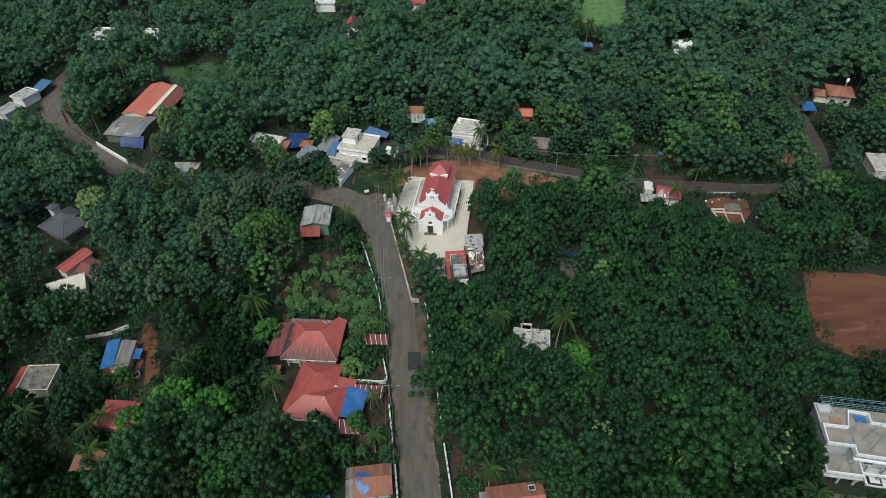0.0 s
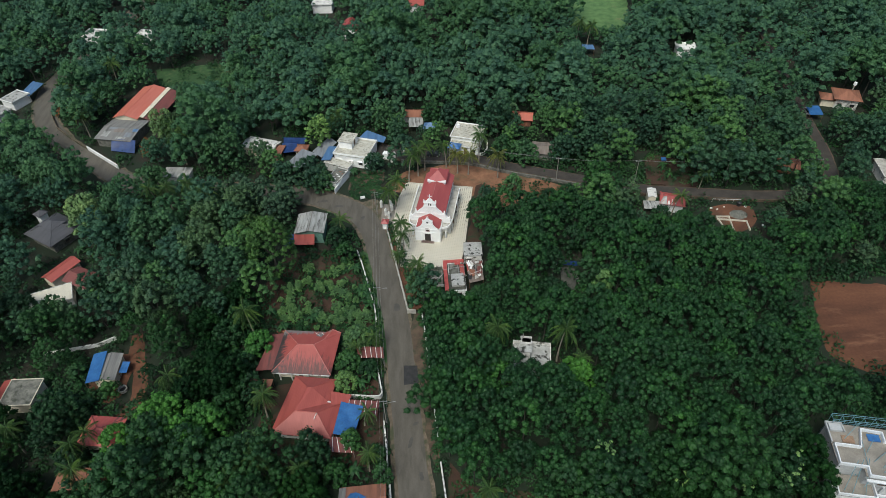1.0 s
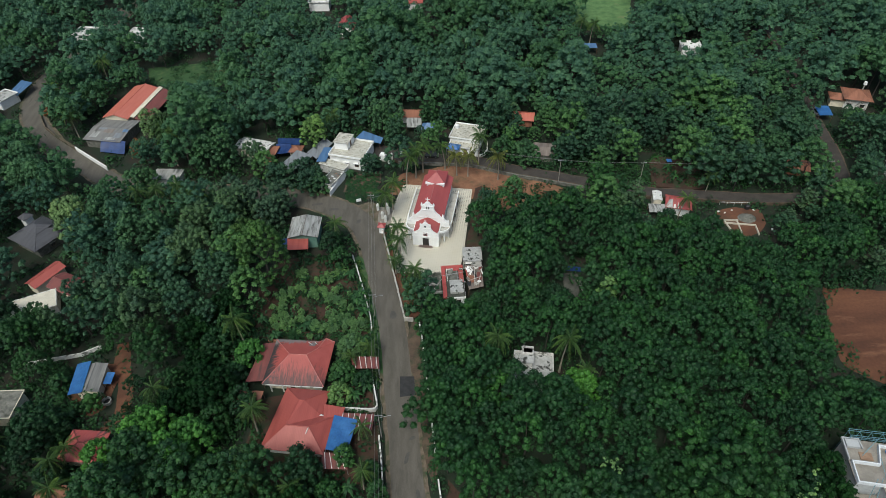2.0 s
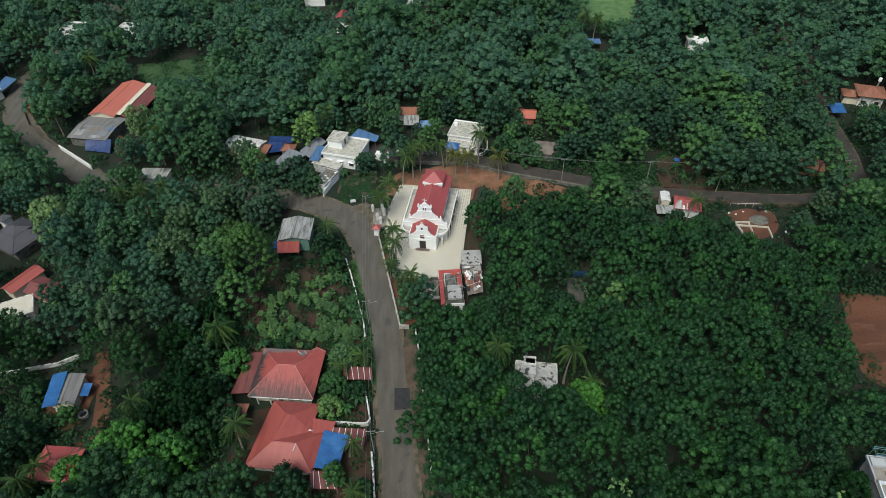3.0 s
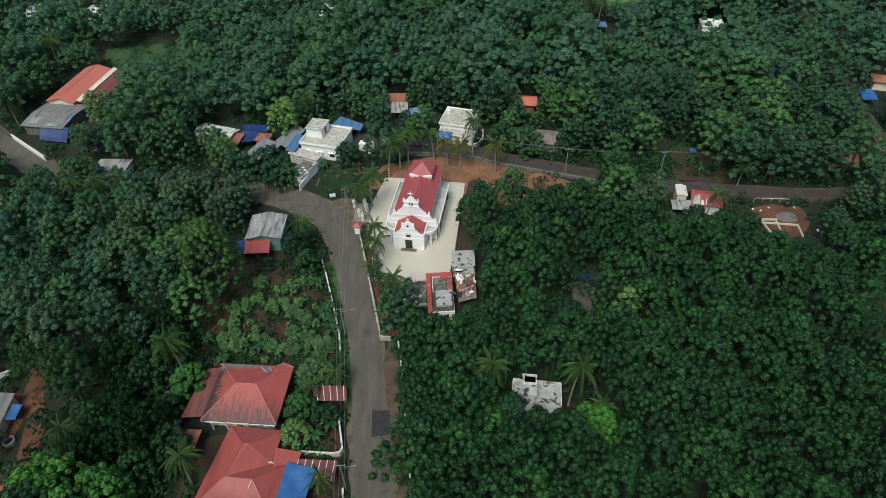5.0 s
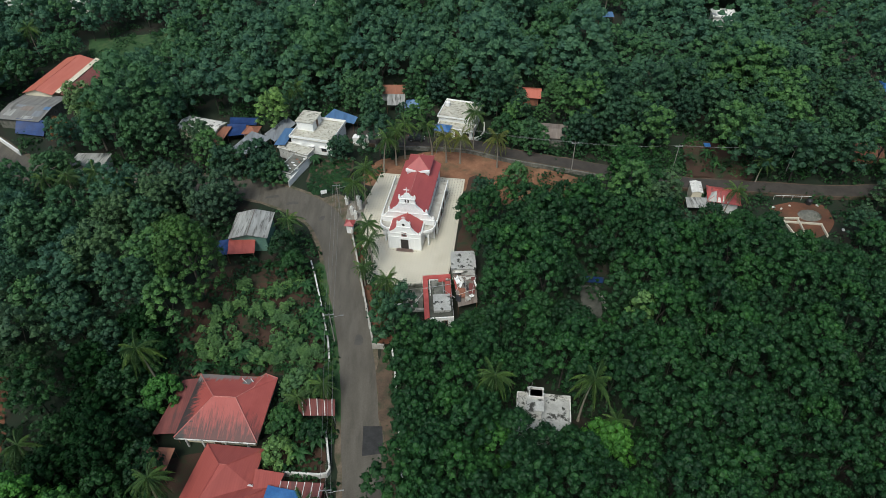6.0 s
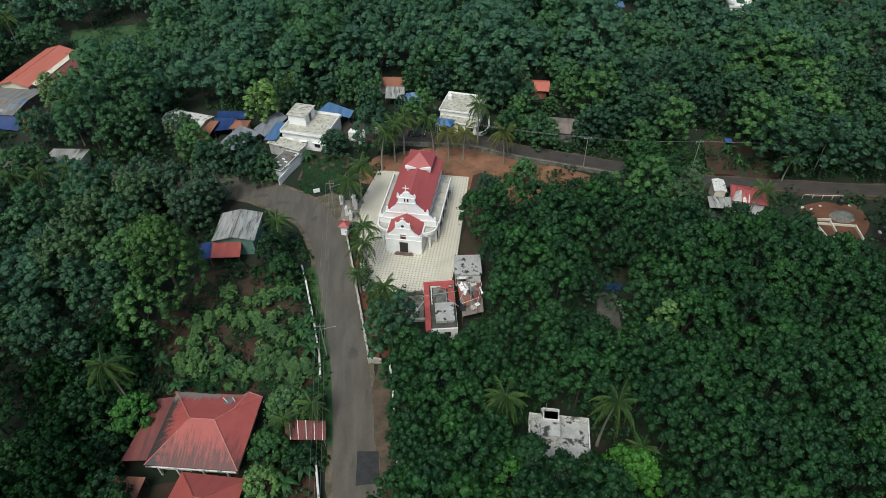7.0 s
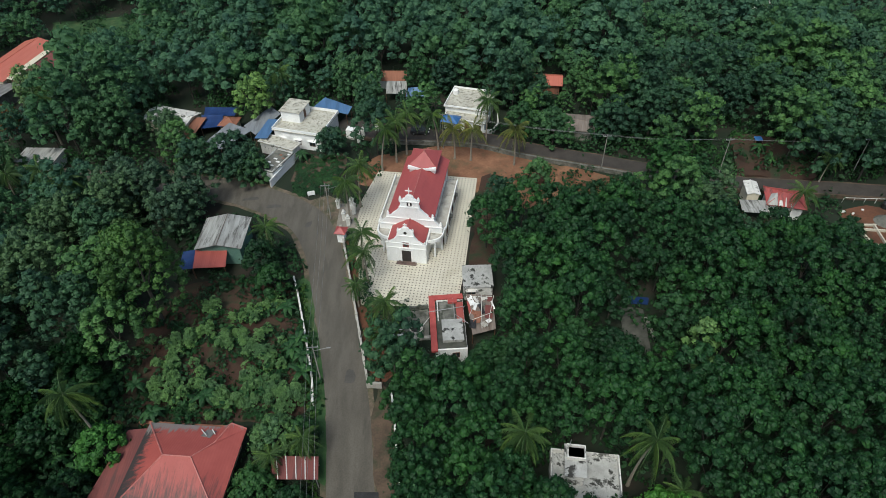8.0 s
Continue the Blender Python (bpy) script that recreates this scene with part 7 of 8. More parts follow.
# trees that stand out: label, x, y, height, crown radius, leaves, foot of the crown
LONE_TREES = [
    ("dense dark tree before the flat roof", -80.4, 73.8, 7.5, 3.6, SHADE_LEAF, 0.1), ("dense dark tree before the faded red house", -64.6, 66.0, 6.5, 2.8, BROAD, 0.1), ("fresh green tree beside the faded red house", -56.6, 68.4, 8.0, 3.2, LUSH, 0.1),
    ("dark garden tree beside the palms", -44.0, 87.0, 7.5, 3.4, SHADE_LEAF, 0.1), ("dark garden tree beside the palms", -38.6, 97.4, 8.0, 3.4, BROAD, 0.1), ("dark garden tree beside the palms", -46.6, 95.6, 8.5, 3.8, SHADE_LEAF, 0.1), ("small dark tree beside the bungalow", -36.4, 85.0, 5.5, 2.5, BROAD, 0.1), ("dark garden tree by the dirt track", -46.2, 78.4, 7.5, 3.3, SHADE_LEAF, 0.1), ("dark garden tree by the dirt track", -38.2, 74.6, 7.0, 3.0, BROAD, 0.1), ("dark tree by the garden", -41.0, 102.6, 9.0, 3.8, SHADE_LEAF, 0.1),
    ("dark tree before the pale terrace", -80.6, 101.6, 8.0, 3.4, BROAD, 0.1), ("dark tree before the pale terrace", -87.6, 103.2, 7.5, 3.2, BROAD, 0.1), ("dark tree beside the brown roofs", -74.6, 108.6, 9.0, 3.8, BROAD_HALF_HAZED, 0.1),
    ("dense tree behind the gate pillars", -4.4, 166.0, 9.0, 3.6, BROAD_HALF_HAZED, 0.1), ("dense tree behind the white house", -8.6, 173.5, 11.0, 4.2, BROAD_HALF_HAZED, 0.1), ("dense tree beside the canopies", 11.6, 175.0, 9.5, 3.6, BROAD_HALF_HAZED, 0.1), ("dark tree before the clay-tiled house", -5.0, 176.8, 9.0, 3.2, BROAD_HAZED, 0.1), ("dark tree behind the shed", -22.4, 172.8, 11.0, 4.4, BROAD_HAZED, 0.1), ("dark tree beside the white terrace", 22.6, 168.2, 9.0, 3.6, BROAD_HALF_HAZED, 0.1), ("dark tree beside the orange roof", 29.4, 165.4, 9.5, 3.8, BROAD_HALF_HAZED, 0.1), ("dark tree behind the corner plot", -36.0, 148.6, 8.5, 3.6, BROAD_HALF_HAZED, 0.1),
    ("large round-crowned olive green tree", -33.6, 112.0, 18.5, 5.4, ROUND_LEAF, 0.2, 0.58, 15, "broadleaf_tree", 1), ("tall dark tree at the garden edge", -43.0, 109.0, 15.0, 5.0, BROAD_HALF_HAZED), ("tall tree with pale green crown", -51.0, 117.0, 14.0, 5.5, GREY_LEAF),
    ("broad leafy tree before the red bungalow", -21.6, 62.4, 9.5, 4.2, BROAD, 0.1), ("broad leafy tree before the red bungalow", -21.8, 55.5, 9.0, 4.6, SHADE_LEAF, 0.1),
    ("small leafy tree over the blue tarpaulin", -14.3, 66.4, 5.0, 2.0, FRESH, 0.2), ("rounded tree before the white house", -11.2, 152.4, 7.0, 3.4, BROAD_HALF_HAZED, 0.05), ("rounded dark tree behind the shop", -27.8, 146.8, 9.5, 5.2, BROAD_HALF_HAZED, 0.1), ("rounded dark tree by the road bend", -25.0, 145.2, 6.5, 2.8, BROAD_HALF_HAZED, 0.1), ("yellow-green tree beside the grey house", -84.8, 133.6, 11.0, 5.2, YELLOW, 0.15),
    ("light green tree behind the sheds", -28.0, 166.0, 12.0, 4.0, CASSAVA, 0.2), ("blossoming tree at the plantation edge", 29.8, 56.0, 9.5, 3.2, BROAD, 0.3), ("wide dense green tree at the plantation edge", 40.0, 56.8, 9.0, 5.8, BROAD, 0.1), ("bright green creeper-covered tree", 54.4, 56.0, 9.5, 4.0, FRESH, 0.1), ("dense green tree beside the new house", 62.0, 53.5, 8.5, 4.0, BROAD, 0.1), ("dense green tree against the new house", 65.2, 51.6, 9.6, 3.0, SHADE_LEAF, 0.05), ("dense green tree against the new house", 66.2, 57.0, 9.0, 3.0, SHADE_LEAF, 0.05), ("small dense tree against the new house", 67.0, 61.4, 6.0, 2.2, BROAD, 0.05), ("dense green tree beside the new house", 63.0, 45.8, 7.5, 4.2, SHADE_LEAF, 0.1),
    ("dark leafy tree at the plantation edge", 55.0, 47.3, 8.0, 4.4, SHADE_LEAF, 0.1), ("dark leafy tree at the plantation edge", 46.2, 48.0, 8.0, 4.4, SHADE_LEAF, 0.1), ("dark leafy tree at the plantation edge", 37.1, 48.0, 7.5, 4.2, SHADE_LEAF, 0.1), ("dark leafy tree at the plantation edge", 29.0, 49.6, 7.5, 3.8, SHADE_LEAF, 0.1),
    ("bright green tree at the plantation edge", 23.5, 56.0, 8.0, 2.8, FRESH, 0.2), ("dark green tree at the plantation edge", 16.5, 60.0, 8.5, 3.6, BROAD, 0.2), ("young tree behind the white church", 26.2, 139.8, 6.2, 2.4, CASSAVA_TREE, 0.1), ("bright green bush beside the bungalow", -34.4, 90.4, 5.5, 3.2, LUSH, 0.05), ("green tree behind the bungalow", -41.4, 92.4, 7.0, 3.4, BROAD, 0.1),
    ("bright green tree beside the white hut", 14.2, 77.4, 8.0, 3.2, LUSH, 0.2), ("bright green tree beside the white hut", 29.4, 77.0, 7.4, 3.9, LUSH, 0.1), ("dark tree before the white hut", 20.6, 76.6, 8.8, 2.5, RUBBER, 0.4), ("dark tree before the white hut", 17.0, 78.4, 10.2, 2.5, RUBBER, 0.45), ("dark tree before the white hut", 24.6, 77.4, 6.6, 2.3, RUBBER, 0.2), ("creeper-covered thicket beside the annex", 13.0, 101.0, 4.0, 2.6, FRESH, 0.05), ("creeper-covered thicket beside the annex", 17.0, 101.5, 4.5, 3.0, FRESH, 0.05), ("dark thicket before the annex", 7.4, 98.6, 4.8, 2.2, RUBBER, 0.05), ("dark tree below the small house", 66.5, 121.4, 5.6, 2.8, RUBBER, 0.1), ("dark tree below the small house", 60.6, 121.6, 7.5, 2.8, RUBBER, 0.1), ("dark tree below the small house", 71.4, 119.4, 6.6, 2.6, RUBBER, 0.1), ("grey-green tree over the road", -47.0, 141.0, 9.5, 4.4, GREY_LEAF, 0.05), ("dark tree over the road", -54.5, 141.6, 9.0, 4.4, BROAD_HAZED, 0.05), ("dark tree over the road", -62.0, 143.0, 9.0, 4.2, BROAD_HAZED, 0.05), ("dark thicket beside the annex", 11.0, 97.6, 5.0, 2.6, RUBBER, 0.05), ("low spreading dark green tree", 28.6, 98.5, 7.5, 4.8, BROAD, 0.2), ("bright green tree in the plantation", 37.6, 103.0, 10.0, 2.6, FRESH, 0.2), ("bright green tree in the plantation", 24.0, 101.0, 8.5, 2.6, FRESH, 0.2),
    ("slender tree with pale green leaves", 39.8, 98.0, 10.5, 2.2, CASSAVA, 0.2), ("tree with orange leaves by the factory", -78.0, 166.5, 6.5, 2.4, leaves("orange_leaves", (0.16, 0.06, 0.02), (0.25, 0.1, 0.03), (0.3, 0.15, 0.06)), 0.1), ("bright leafy tree by the factory", -76.0, 176.0, 10.5, 4.0, YELLOW, 0.1), ("dense tree by the factory", -70.5, 171.5, 12.0, 4.6, OLIVE, 0.1), ("dense tree by the factory", -64.0, 177.0, 13.0, 5.4, BROAD_HAZED, 0.1),
    ("green tree beside the shed", -20.0, 120.8, 7.0, 3.0, BROAD, 0.05), ("green tree beside the shed", -17.6, 116.4, 6.0, 2.6, BROAD, 0.05), ("dense garden tree by the road", -14.0, 90.6, 5.2, 3.0, CASSAVA, 0.05), ("dense garden tree by the road", -10.9, 91.0, 4.4, 2.0, FRESH, 0.05), ("leafy tree in the front garden", -15.6, 84.4, 4.6, 2.8, FRESH, 0.05), ("leafy tree in the front garden", -11.4, 82.6, 4.2, 2.0, BROAD, 0.05), ("leafy tree beside the red bungalow", -15.9, 79.6, 4.6, 2.4, CASSAVA, 0.05),
    ("shrubby tree by the road", -9.6, 63.5, 4.5, 1.9, FRESH, 0.05), ("shrubby tree by the road", -8.6, 59.5, 4.8, 1.9, FRESH, 0.05), ("shrubby tree behind the tiled house", -16.8, 60.0, 5.0, 2.4, BROAD, 0.05), ("pale leafy garden tree", -32.0, 65.8, 7.0, 3.2, CASSAVA, 0.1), ("dark spreading garden tree", -39.2, 81.0, 10.0, 5.0, SHADE_LEAF, 0.1), ("dense leafy garden tree", -33.8, 78.0, 7.0, 3.4, BROAD, 0.05),
    ("bright green tree by the dirt track", -48.8, 72.2, 10.5, 5.0, LUSH, 0.1), ("large fresh green garden tree", -41.8, 68.8, 10.5, 6.0, LUSH, 0.1), ("bright fresh green tree", -55.3, 62.6, 9.0, 4.0, LUSH, 0.1), ("pale blossoming garden tree", -44.4, 55.2, 9.0, 4.4, OLIVE, 0.1), ("bright fresh green tree", -37.4, 56.2, 9.5, 5.0, LUSH, 0.1), ("dense green tree beside the flat roof", -69.6, 75.0, 9.5, 5.2, BROAD, 0.1), ("dense green tree below the houses", -72.8, 59.4, 8.5, 5.0, SHADE_LEAF, 0.1), ("dense green tree below the houses", -64.0, 55.0, 8.0, 4.6, SHADE_LEAF, 0.1), ("dense green tree below the houses", -80.0, 63.0, 9.0, 5.0, BROAD, 0.1),
    ("small tree before the tarpaulin shed", -62.5, 80.8, 5.0, 1.6, FRESH, 0.3), ("small bright tree beside the tarpaulin shed", -70.6, 86.0, 5.0, 1.7, FRESH, 0.2), ("tree before the white terrace", 25.4, 155.8, 8.0, 3.0, FRESH, 0.05), ("dense tree beside the lane", 31.4, 152.4, 8.5, 4.2, FRESH_HALF_HAZED, 0.05), ("dark rounded tree beside the lane", 43.0, 153.0, 10.0, 4.6, BROAD_HALF_HAZED, 0.05), ("great dark tree beside the lane", 51.0, 154.8, 13.0, 6.0, BROAD_HALF_HAZED, 0.05), ("dark rounded tree beside the lane", 58.6, 153.0, 11.0, 4.6, BROAD_HALF_HAZED, 0.05), ("tall tree at the lane wall", 47.6, 135.2, 12.5, 4.0, RUBBER, 0.2), ("tall tree at the lane wall", 51.0, 132.0, 10.5, 3.4, RUBBER, 0.2),
    ("large bright tree by the lane", 75.5, 152.6, 12.0, 5.0, FRESH_HALF_HAZED, 0.05), ("large bright tree by the lane", 82.0, 149.0, 12.0, 5.4, BROAD_HALF_HAZED, 0.05), ("dark leafy tree by the lane", 88.5, 143.6, 10.0, 4.4, BROAD_HALF_HAZED, 0.05), ("large fresh tree by the lane", 97.0, 147.5, 12.0, 5.0, FRESH_HALF_HAZED, 0.05), ("green tree behind the yard", 66.7, 158.6, 11.0, 4.6, BROAD_HALF_HAZED, 0.05), ("green tree by the white house", 6.0, 176.0, 8.5, 3.4, FRESH, 0.1), ("bright leafy tree by the road bend", -98.6, 196.0, 10.0, 4.6, FRESH, 0.1), ("dense tree by the road bend", -103.5, 190.5, 8.5, 4.6, FRESH_HAZED, 0.1), ("orange flowering bush by the road bend", -113.6, 192.5, 4.0, 2.2, CLAY_LEAF, 0.05),
    ("pale tree with white leaves by the sheds", -43.6, 158.0, 9.0, 3.8, GREY_LEAF, 0.1), ("tall olive tree beside the sheds", -61.4, 164.0, 14.0, 5.6, GREY_LEAF, 0.1), ("tall olive tree beside the sheds", -54.0, 157.0, 14.0, 6.2, FRESH_HALF_HAZED, 0.1), ("tall tree by the roadside house", -72.0, 148.8, 9.5, 4.6, BROAD_HALF_HAZED, 0.05), ("pale grey-green tree at the road bend", -41.6, 138.6, 11.0, 4.8, GREY_LEAF, 0.1), ("pale grey-green tree at the road bend", -35.6, 133.0, 10.5, 4.6, GREY_LEAF, 0.1), ("grey-green tree above the shed", -45.2, 133.6, 11.5, 4.8, GREY_LEAF, 0.1), ("olive tree above the shed", -40.0, 122.6, 11.0, 4.6, OLIVE, 0.1), ("dense tree over the road", -33.5, 138.6, 9.5, 4.0, GREY_LEAF, 0.1), ("dark tree above the shed", -45.0, 126.8, 11.0, 4.4, BROAD_HALF_HAZED, 0.1),
    ("rubber tree beside the plantation slab", 31.0, 107.4, 8.6, 2.4, RUBBER, 0.2), ("rubber tree behind the plantation slab", 36.6, 114.6, 9.0, 2.6, RUBBER, 0.2), ("rubber tree beside the plantation slab", 40.6, 109.6, 8.4, 2.4, RUBBER, 0.2), ("low bright tree before the plantation slab", 38.4, 103.4, 4.2, 2.0, FRESH_HALF_HAZED, 0.1),
    ("large pale green tree in the woods", -64.0, 125.5, 13.0, 6.0, CASSAVA_TREE, 0.1), ("dark tree beside the grey house", -75.6, 133.0, 11.0, 4.8, BROAD_HALF_HAZED, 0.05), ("tree beside the road", -52.6, 129.4, 11.0, 4.8, GREY_LEAF, 0.1), ("dark tree beside the grey house", -108.0, 124.0, 11.0, 5.0, BROAD_HAZED, 0.1), ("great dark tree inside the road bend", -109.0, 160.0, 13.0, 6.5, BROAD_HAZED, 0.1), ("great dark tree inside the road bend", -101.5, 150.5, 12.0, 5.6, BROAD_HAZED, 0.1),
]


def taken(x, y, own):
    return any(math.hypot(x - t[1], y - t[2]) < t[4] * 0.8 + own for t in LONE_TREES)


rubber, dark, fresh, olive, grey = [], [], [], [], []
for j in range(76):
    for i in range(92):
        x, y = 4.35 * i + 2.2 * (j % 2) + rng.uniform(-0.7, 0.7) - 205, 42 + 3.95 * j + rng.uniform(-0.7, 0.7)
        if in_sight(x, y) and inside(x, y, PLANTATION) and free(x, y) and not taken(x, y, 0.8):
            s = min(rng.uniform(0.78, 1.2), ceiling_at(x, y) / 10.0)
            if s > 0.45:
                rubber.append((x, y, s))
for i in range(9):
    y = 63 + 3.3 * i + rng.uniform(-0.5, 0.5)
    rubber.append((3.7 - 0.055 * (y - 66) + rng.uniform(-0.3, 0.3), y, rng.uniform(0.78, 1.0)))
for j in range(56):
    for i in range(74):
        x, y = 6.2 * i + 3.1 * (j % 2) + rng.uniform(-1.7, 1.7) - 215, 42 + 5.3 * j + rng.uniform(-1.7, 1.7)
        if in_sight(x, y) and not inside(x, y, PLANTATION) and not inside(x, y, GARDEN) and free(x, y) and not taken(x, y, 1.0) :
            lit = any(math.hypot(x - a, y - b) < r for a, b, r in BRIGHT) or noise.noise(Vector((x * 0.045, y * 0.045, 3.3))) > 0.28
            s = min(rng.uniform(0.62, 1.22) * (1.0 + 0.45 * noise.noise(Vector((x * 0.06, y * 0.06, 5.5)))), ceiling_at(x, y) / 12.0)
            if s > 0.24:
                tone = noise.noise(Vector((x * 0.11, y * 0.11, 8.8)))
                (fresh if lit else olive if tone > 0.3 else grey if tone < -0.3 else dark).append((x, y, s))


def woods(name, label, spots, crowns, mat, stem=(9.0, 0.16, 3, 1.6), wide=1.0):
    """Many trees whose single crowns nobody could count, as one mesh of leaves and one of trunks."""
    V, Q, TV, TQ, k, kt = [], [], [], [], 0, 0
    tv, tq = trunk(*stem, n=5)
    for x, y, s in spots:
        v, q = crowns[rng.integers(len(crowns))]
        a = rng.uniform(0, 2 * math.pi)
        ca, sa = math.cos(a) * s, math.sin(a) * s
        sz = s * rng.uniform(0.85, 1.18)
        m = np.array([[ca * wide, -sa * wide, 0], [sa * wide, ca * wide, 0], [0, 0, sz]])
        V.append(v @ m.T + [x, y, 0])
        Q.append(q + k)
        k += len(v)
        TV.append(tv @ m.T + [x, y, 0])
        TQ.append(tq + kt)
        kt += len(tv)
    ob = raw_mesh(name, np.concatenate(V), np.concatenate(Q), mat)
    tagged(ob, label, "trees", kind="stuff")
    raw_mesh("trunks", np.concatenate(TV), np.concatenate(TQ), BARK, ob)
    return ob


def tree(name, label, leaf, shape, stem, group, x=0.0, y=0.0):
    o = thing(name, label, "tree", x, y, 0, 0, group)
    raw_mesh("trunk", *trunk(*stem), BARK, o)
    raw_mesh("crown", *crown(**shape), leaf, o)
    return o


RUBBER_SHAPE = dict(height=10.0, radius=2.7, base=5.0, lobes=36, lobe=0.6, leaf=20, length=0.36, squash=1.0)
BROAD_SHAPE = dict(height=12.0, radius=4.2, base=3.0, lobes=62, lobe=0.7, leaf=12, length=0.46, mounds=4, squash=0.8)
near_rubber = sorted(rubber, key=lambda p: p[1] + 0.35 * abs(p[0] - 25))[:300]
far_rubber = [p for p in rubber if p not in set(near_rubber)]
kinds = [tree("rubber_tree", "rubber tree with dense dark green crown", RUBBER, RUBBER_SHAPE, (8.6, 0.14, 4, 1.7), "plantation trees") for _ in range(6)]
for i, (x, y, s) in enumerate(near_rubber):
    m = pose(x, y, 0, 0, 0, rng.uniform(0, 360)) @ Matrix.Diagonal((s, s, s * rng.uniform(0.9, 1.12), 1))
    if i < len(kinds):
        kinds[i].matrix_basis = m
    else:
        c = copy_thing(kinds[i % len(kinds)], Matrix())
        c.matrix_basis = m
if far_rubber:
    woods("rubber_plantation", "dense canopy of a rubber plantation", far_rubber, [crown(**dict(RUBBER_SHAPE, leaf=12, length=0.42)) for _ in range(6)], RUBBER, wide=0.87)
FAR_SHAPE = dict(height=12.0, radius=4.4, base=3.6, lobes=32, lobe=0.92, leaf=10, length=0.6, squash=0.82)
FINE_SHAPE = dict(BROAD_SHAPE, lobes=74, lobe=0.62, leaf=16, length=0.38)
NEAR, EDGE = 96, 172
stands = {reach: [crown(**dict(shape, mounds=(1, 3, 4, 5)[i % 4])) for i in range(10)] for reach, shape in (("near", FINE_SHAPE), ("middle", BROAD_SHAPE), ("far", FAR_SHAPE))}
# farther and western stands take the leaf colours with haze in them
for name, label, spots, mat, mat_hazed in (("woodland", "dense woodland in dark greens", dark, (BROAD, BROAD_HALF_HAZED), BROAD_HAZED), ("young_woodland", "lighter green woodland trees", fresh, (FRESH, FRESH_HALF_HAZED), FRESH_HAZED), ("olive_woodland", "olive green woodland trees", olive, (OLIVE, FRESH_HALF_HAZED), FRESH_HAZED), ("grey_woodland", "grey-green woodland trees", grey, (BROAD, GREY_LEAF), BROAD_HAZED)):
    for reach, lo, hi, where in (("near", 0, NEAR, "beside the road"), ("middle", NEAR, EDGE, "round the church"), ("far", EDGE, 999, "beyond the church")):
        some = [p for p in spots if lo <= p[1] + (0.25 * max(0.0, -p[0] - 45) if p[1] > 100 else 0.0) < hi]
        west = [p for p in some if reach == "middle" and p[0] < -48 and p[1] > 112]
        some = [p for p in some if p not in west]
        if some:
            woods(name, label + " " + where, some, stands[reach], mat_hazed if reach == "far" else mat[reach == "middle"])
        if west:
            woods(name, label + " by the western road", west, stands[reach], mat_hazed)


# coconut palms
def frond(length, sag, rise):
    """One feathered palm leaf along x: a bent midrib with hanging leaflets."""
    v, q = [], []
    n = 11
    mid = [Vector((length * t * (1 - 0.12 * t), 0, rise * t - sag * t * t)) for t in [i / n for i in range(n + 1)]]
    for i in range(n):
        a, b = mid[i], mid[i + 1]
        w = 0.05 * (1 - i / n) + 0.01
        k = len(v)
        v += [(a.x, -w, a.z), (b.x, -w, b.z), (b.x, w, b.z), (a.x, w, a.z)]
        q.append((k, k + 1, k + 2, k + 3))
    for i in range(4, 44):
        t = i / 44
        f = t * n
        a = mid[int(f)].lerp(mid[min(int(f) + 1, n)], f - int(f))
        L = 0.85 * math.sin(math.pi * (0.12 + 0.83 * t)) + 0.15
        for s in (-1, 1):
            d = Vector((0.5 + 0.5 * t, s * rng.uniform(0.55, 0.8), -0.75 - rng.uniform(0, 0.5)))
            d.normalize()
            e = a + d * L
            w = Vector((0.036, 0, 0.01))
            k = len(v)
            v += [tuple(a - w), tuple(a + w), tuple(e + w * 0.3), tuple(e - w * 0.3)]
            q.append((k, k + 1, k + 2, k + 3))
    return np.array(v), np.array(q)


FRONDS = []
for length, sag, rise in ((3.9, 2.6, 1.6), (4.1, 3.4, 1.2), (3.6, 3.8, 0.4), (3.3, 1.9, 2.2)):
    ob = raw_mesh("frond", *frond(length, sag, rise), PALM)
    FRONDS.append(ob.data)
    bpy.data.objects.remove(ob)
YELLOW_FRONDS = []
for d in FRONDS:
    c = d.copy()
    c.materials[0] = PALM_YELLOW
    YELLOW_FRONDS.append(c)


def palm(label, height, lean, leaf, count=26):
    o = thing("coconut_palm", label, "palm tree", group="coconut palms")
    v, q = [], []
    n, rings = 7, 9
    for i in range(rings):
        t = i / (rings - 1)
        r = 0.2 - 0.08 * t + (0.1 * (1 - t) ** 6)
        for k in range(n):
            a = 2 * math.pi * k / n
            v.append((lean * t * t + r * math.cos(a), r * math.sin(a), height * t - 0.1 * (1 - t)))
    for i in range(rings - 1):
        for k in range(n):
            q.append((i * n + k, i * n + (k + 1) % n, (i + 1) * n + (k + 1) % n, (i + 1) * n + k))
    raw_mesh("trunk", np.array(v), np.array(q), PALM_BARK, o)
    for i in range(count):
        f = new("frond", leaf[3 if i < 4 else (0, 1, 2)[i % 3]])
        f.parent = o
        tilt = -28 if i < 4 else (-6 if i < 11 else 14)
        s = rng.uniform(0.85, 1.1)
        f.matrix_basis = pose(lean, 0, height - 0.1, 0, tilt + rng.uniform(-7, 7), 137.5 * i + rng.uniform(-14, 14)) @ Matrix.Diagonal((s, s, s, 1))
    g = Geo()
    for i in range(6):
        a = i * 1.05
        g.rod((lean + 0.25 * math.cos(a), 0.25 * math.sin(a), height - 0.55), (lean + 0.25 * math.cos(a), 0.25 * math.sin(a), height - 0.25), 0.1, 0.12, 6)
    g.make("coconut_bunch", FRESH, o)
    return o


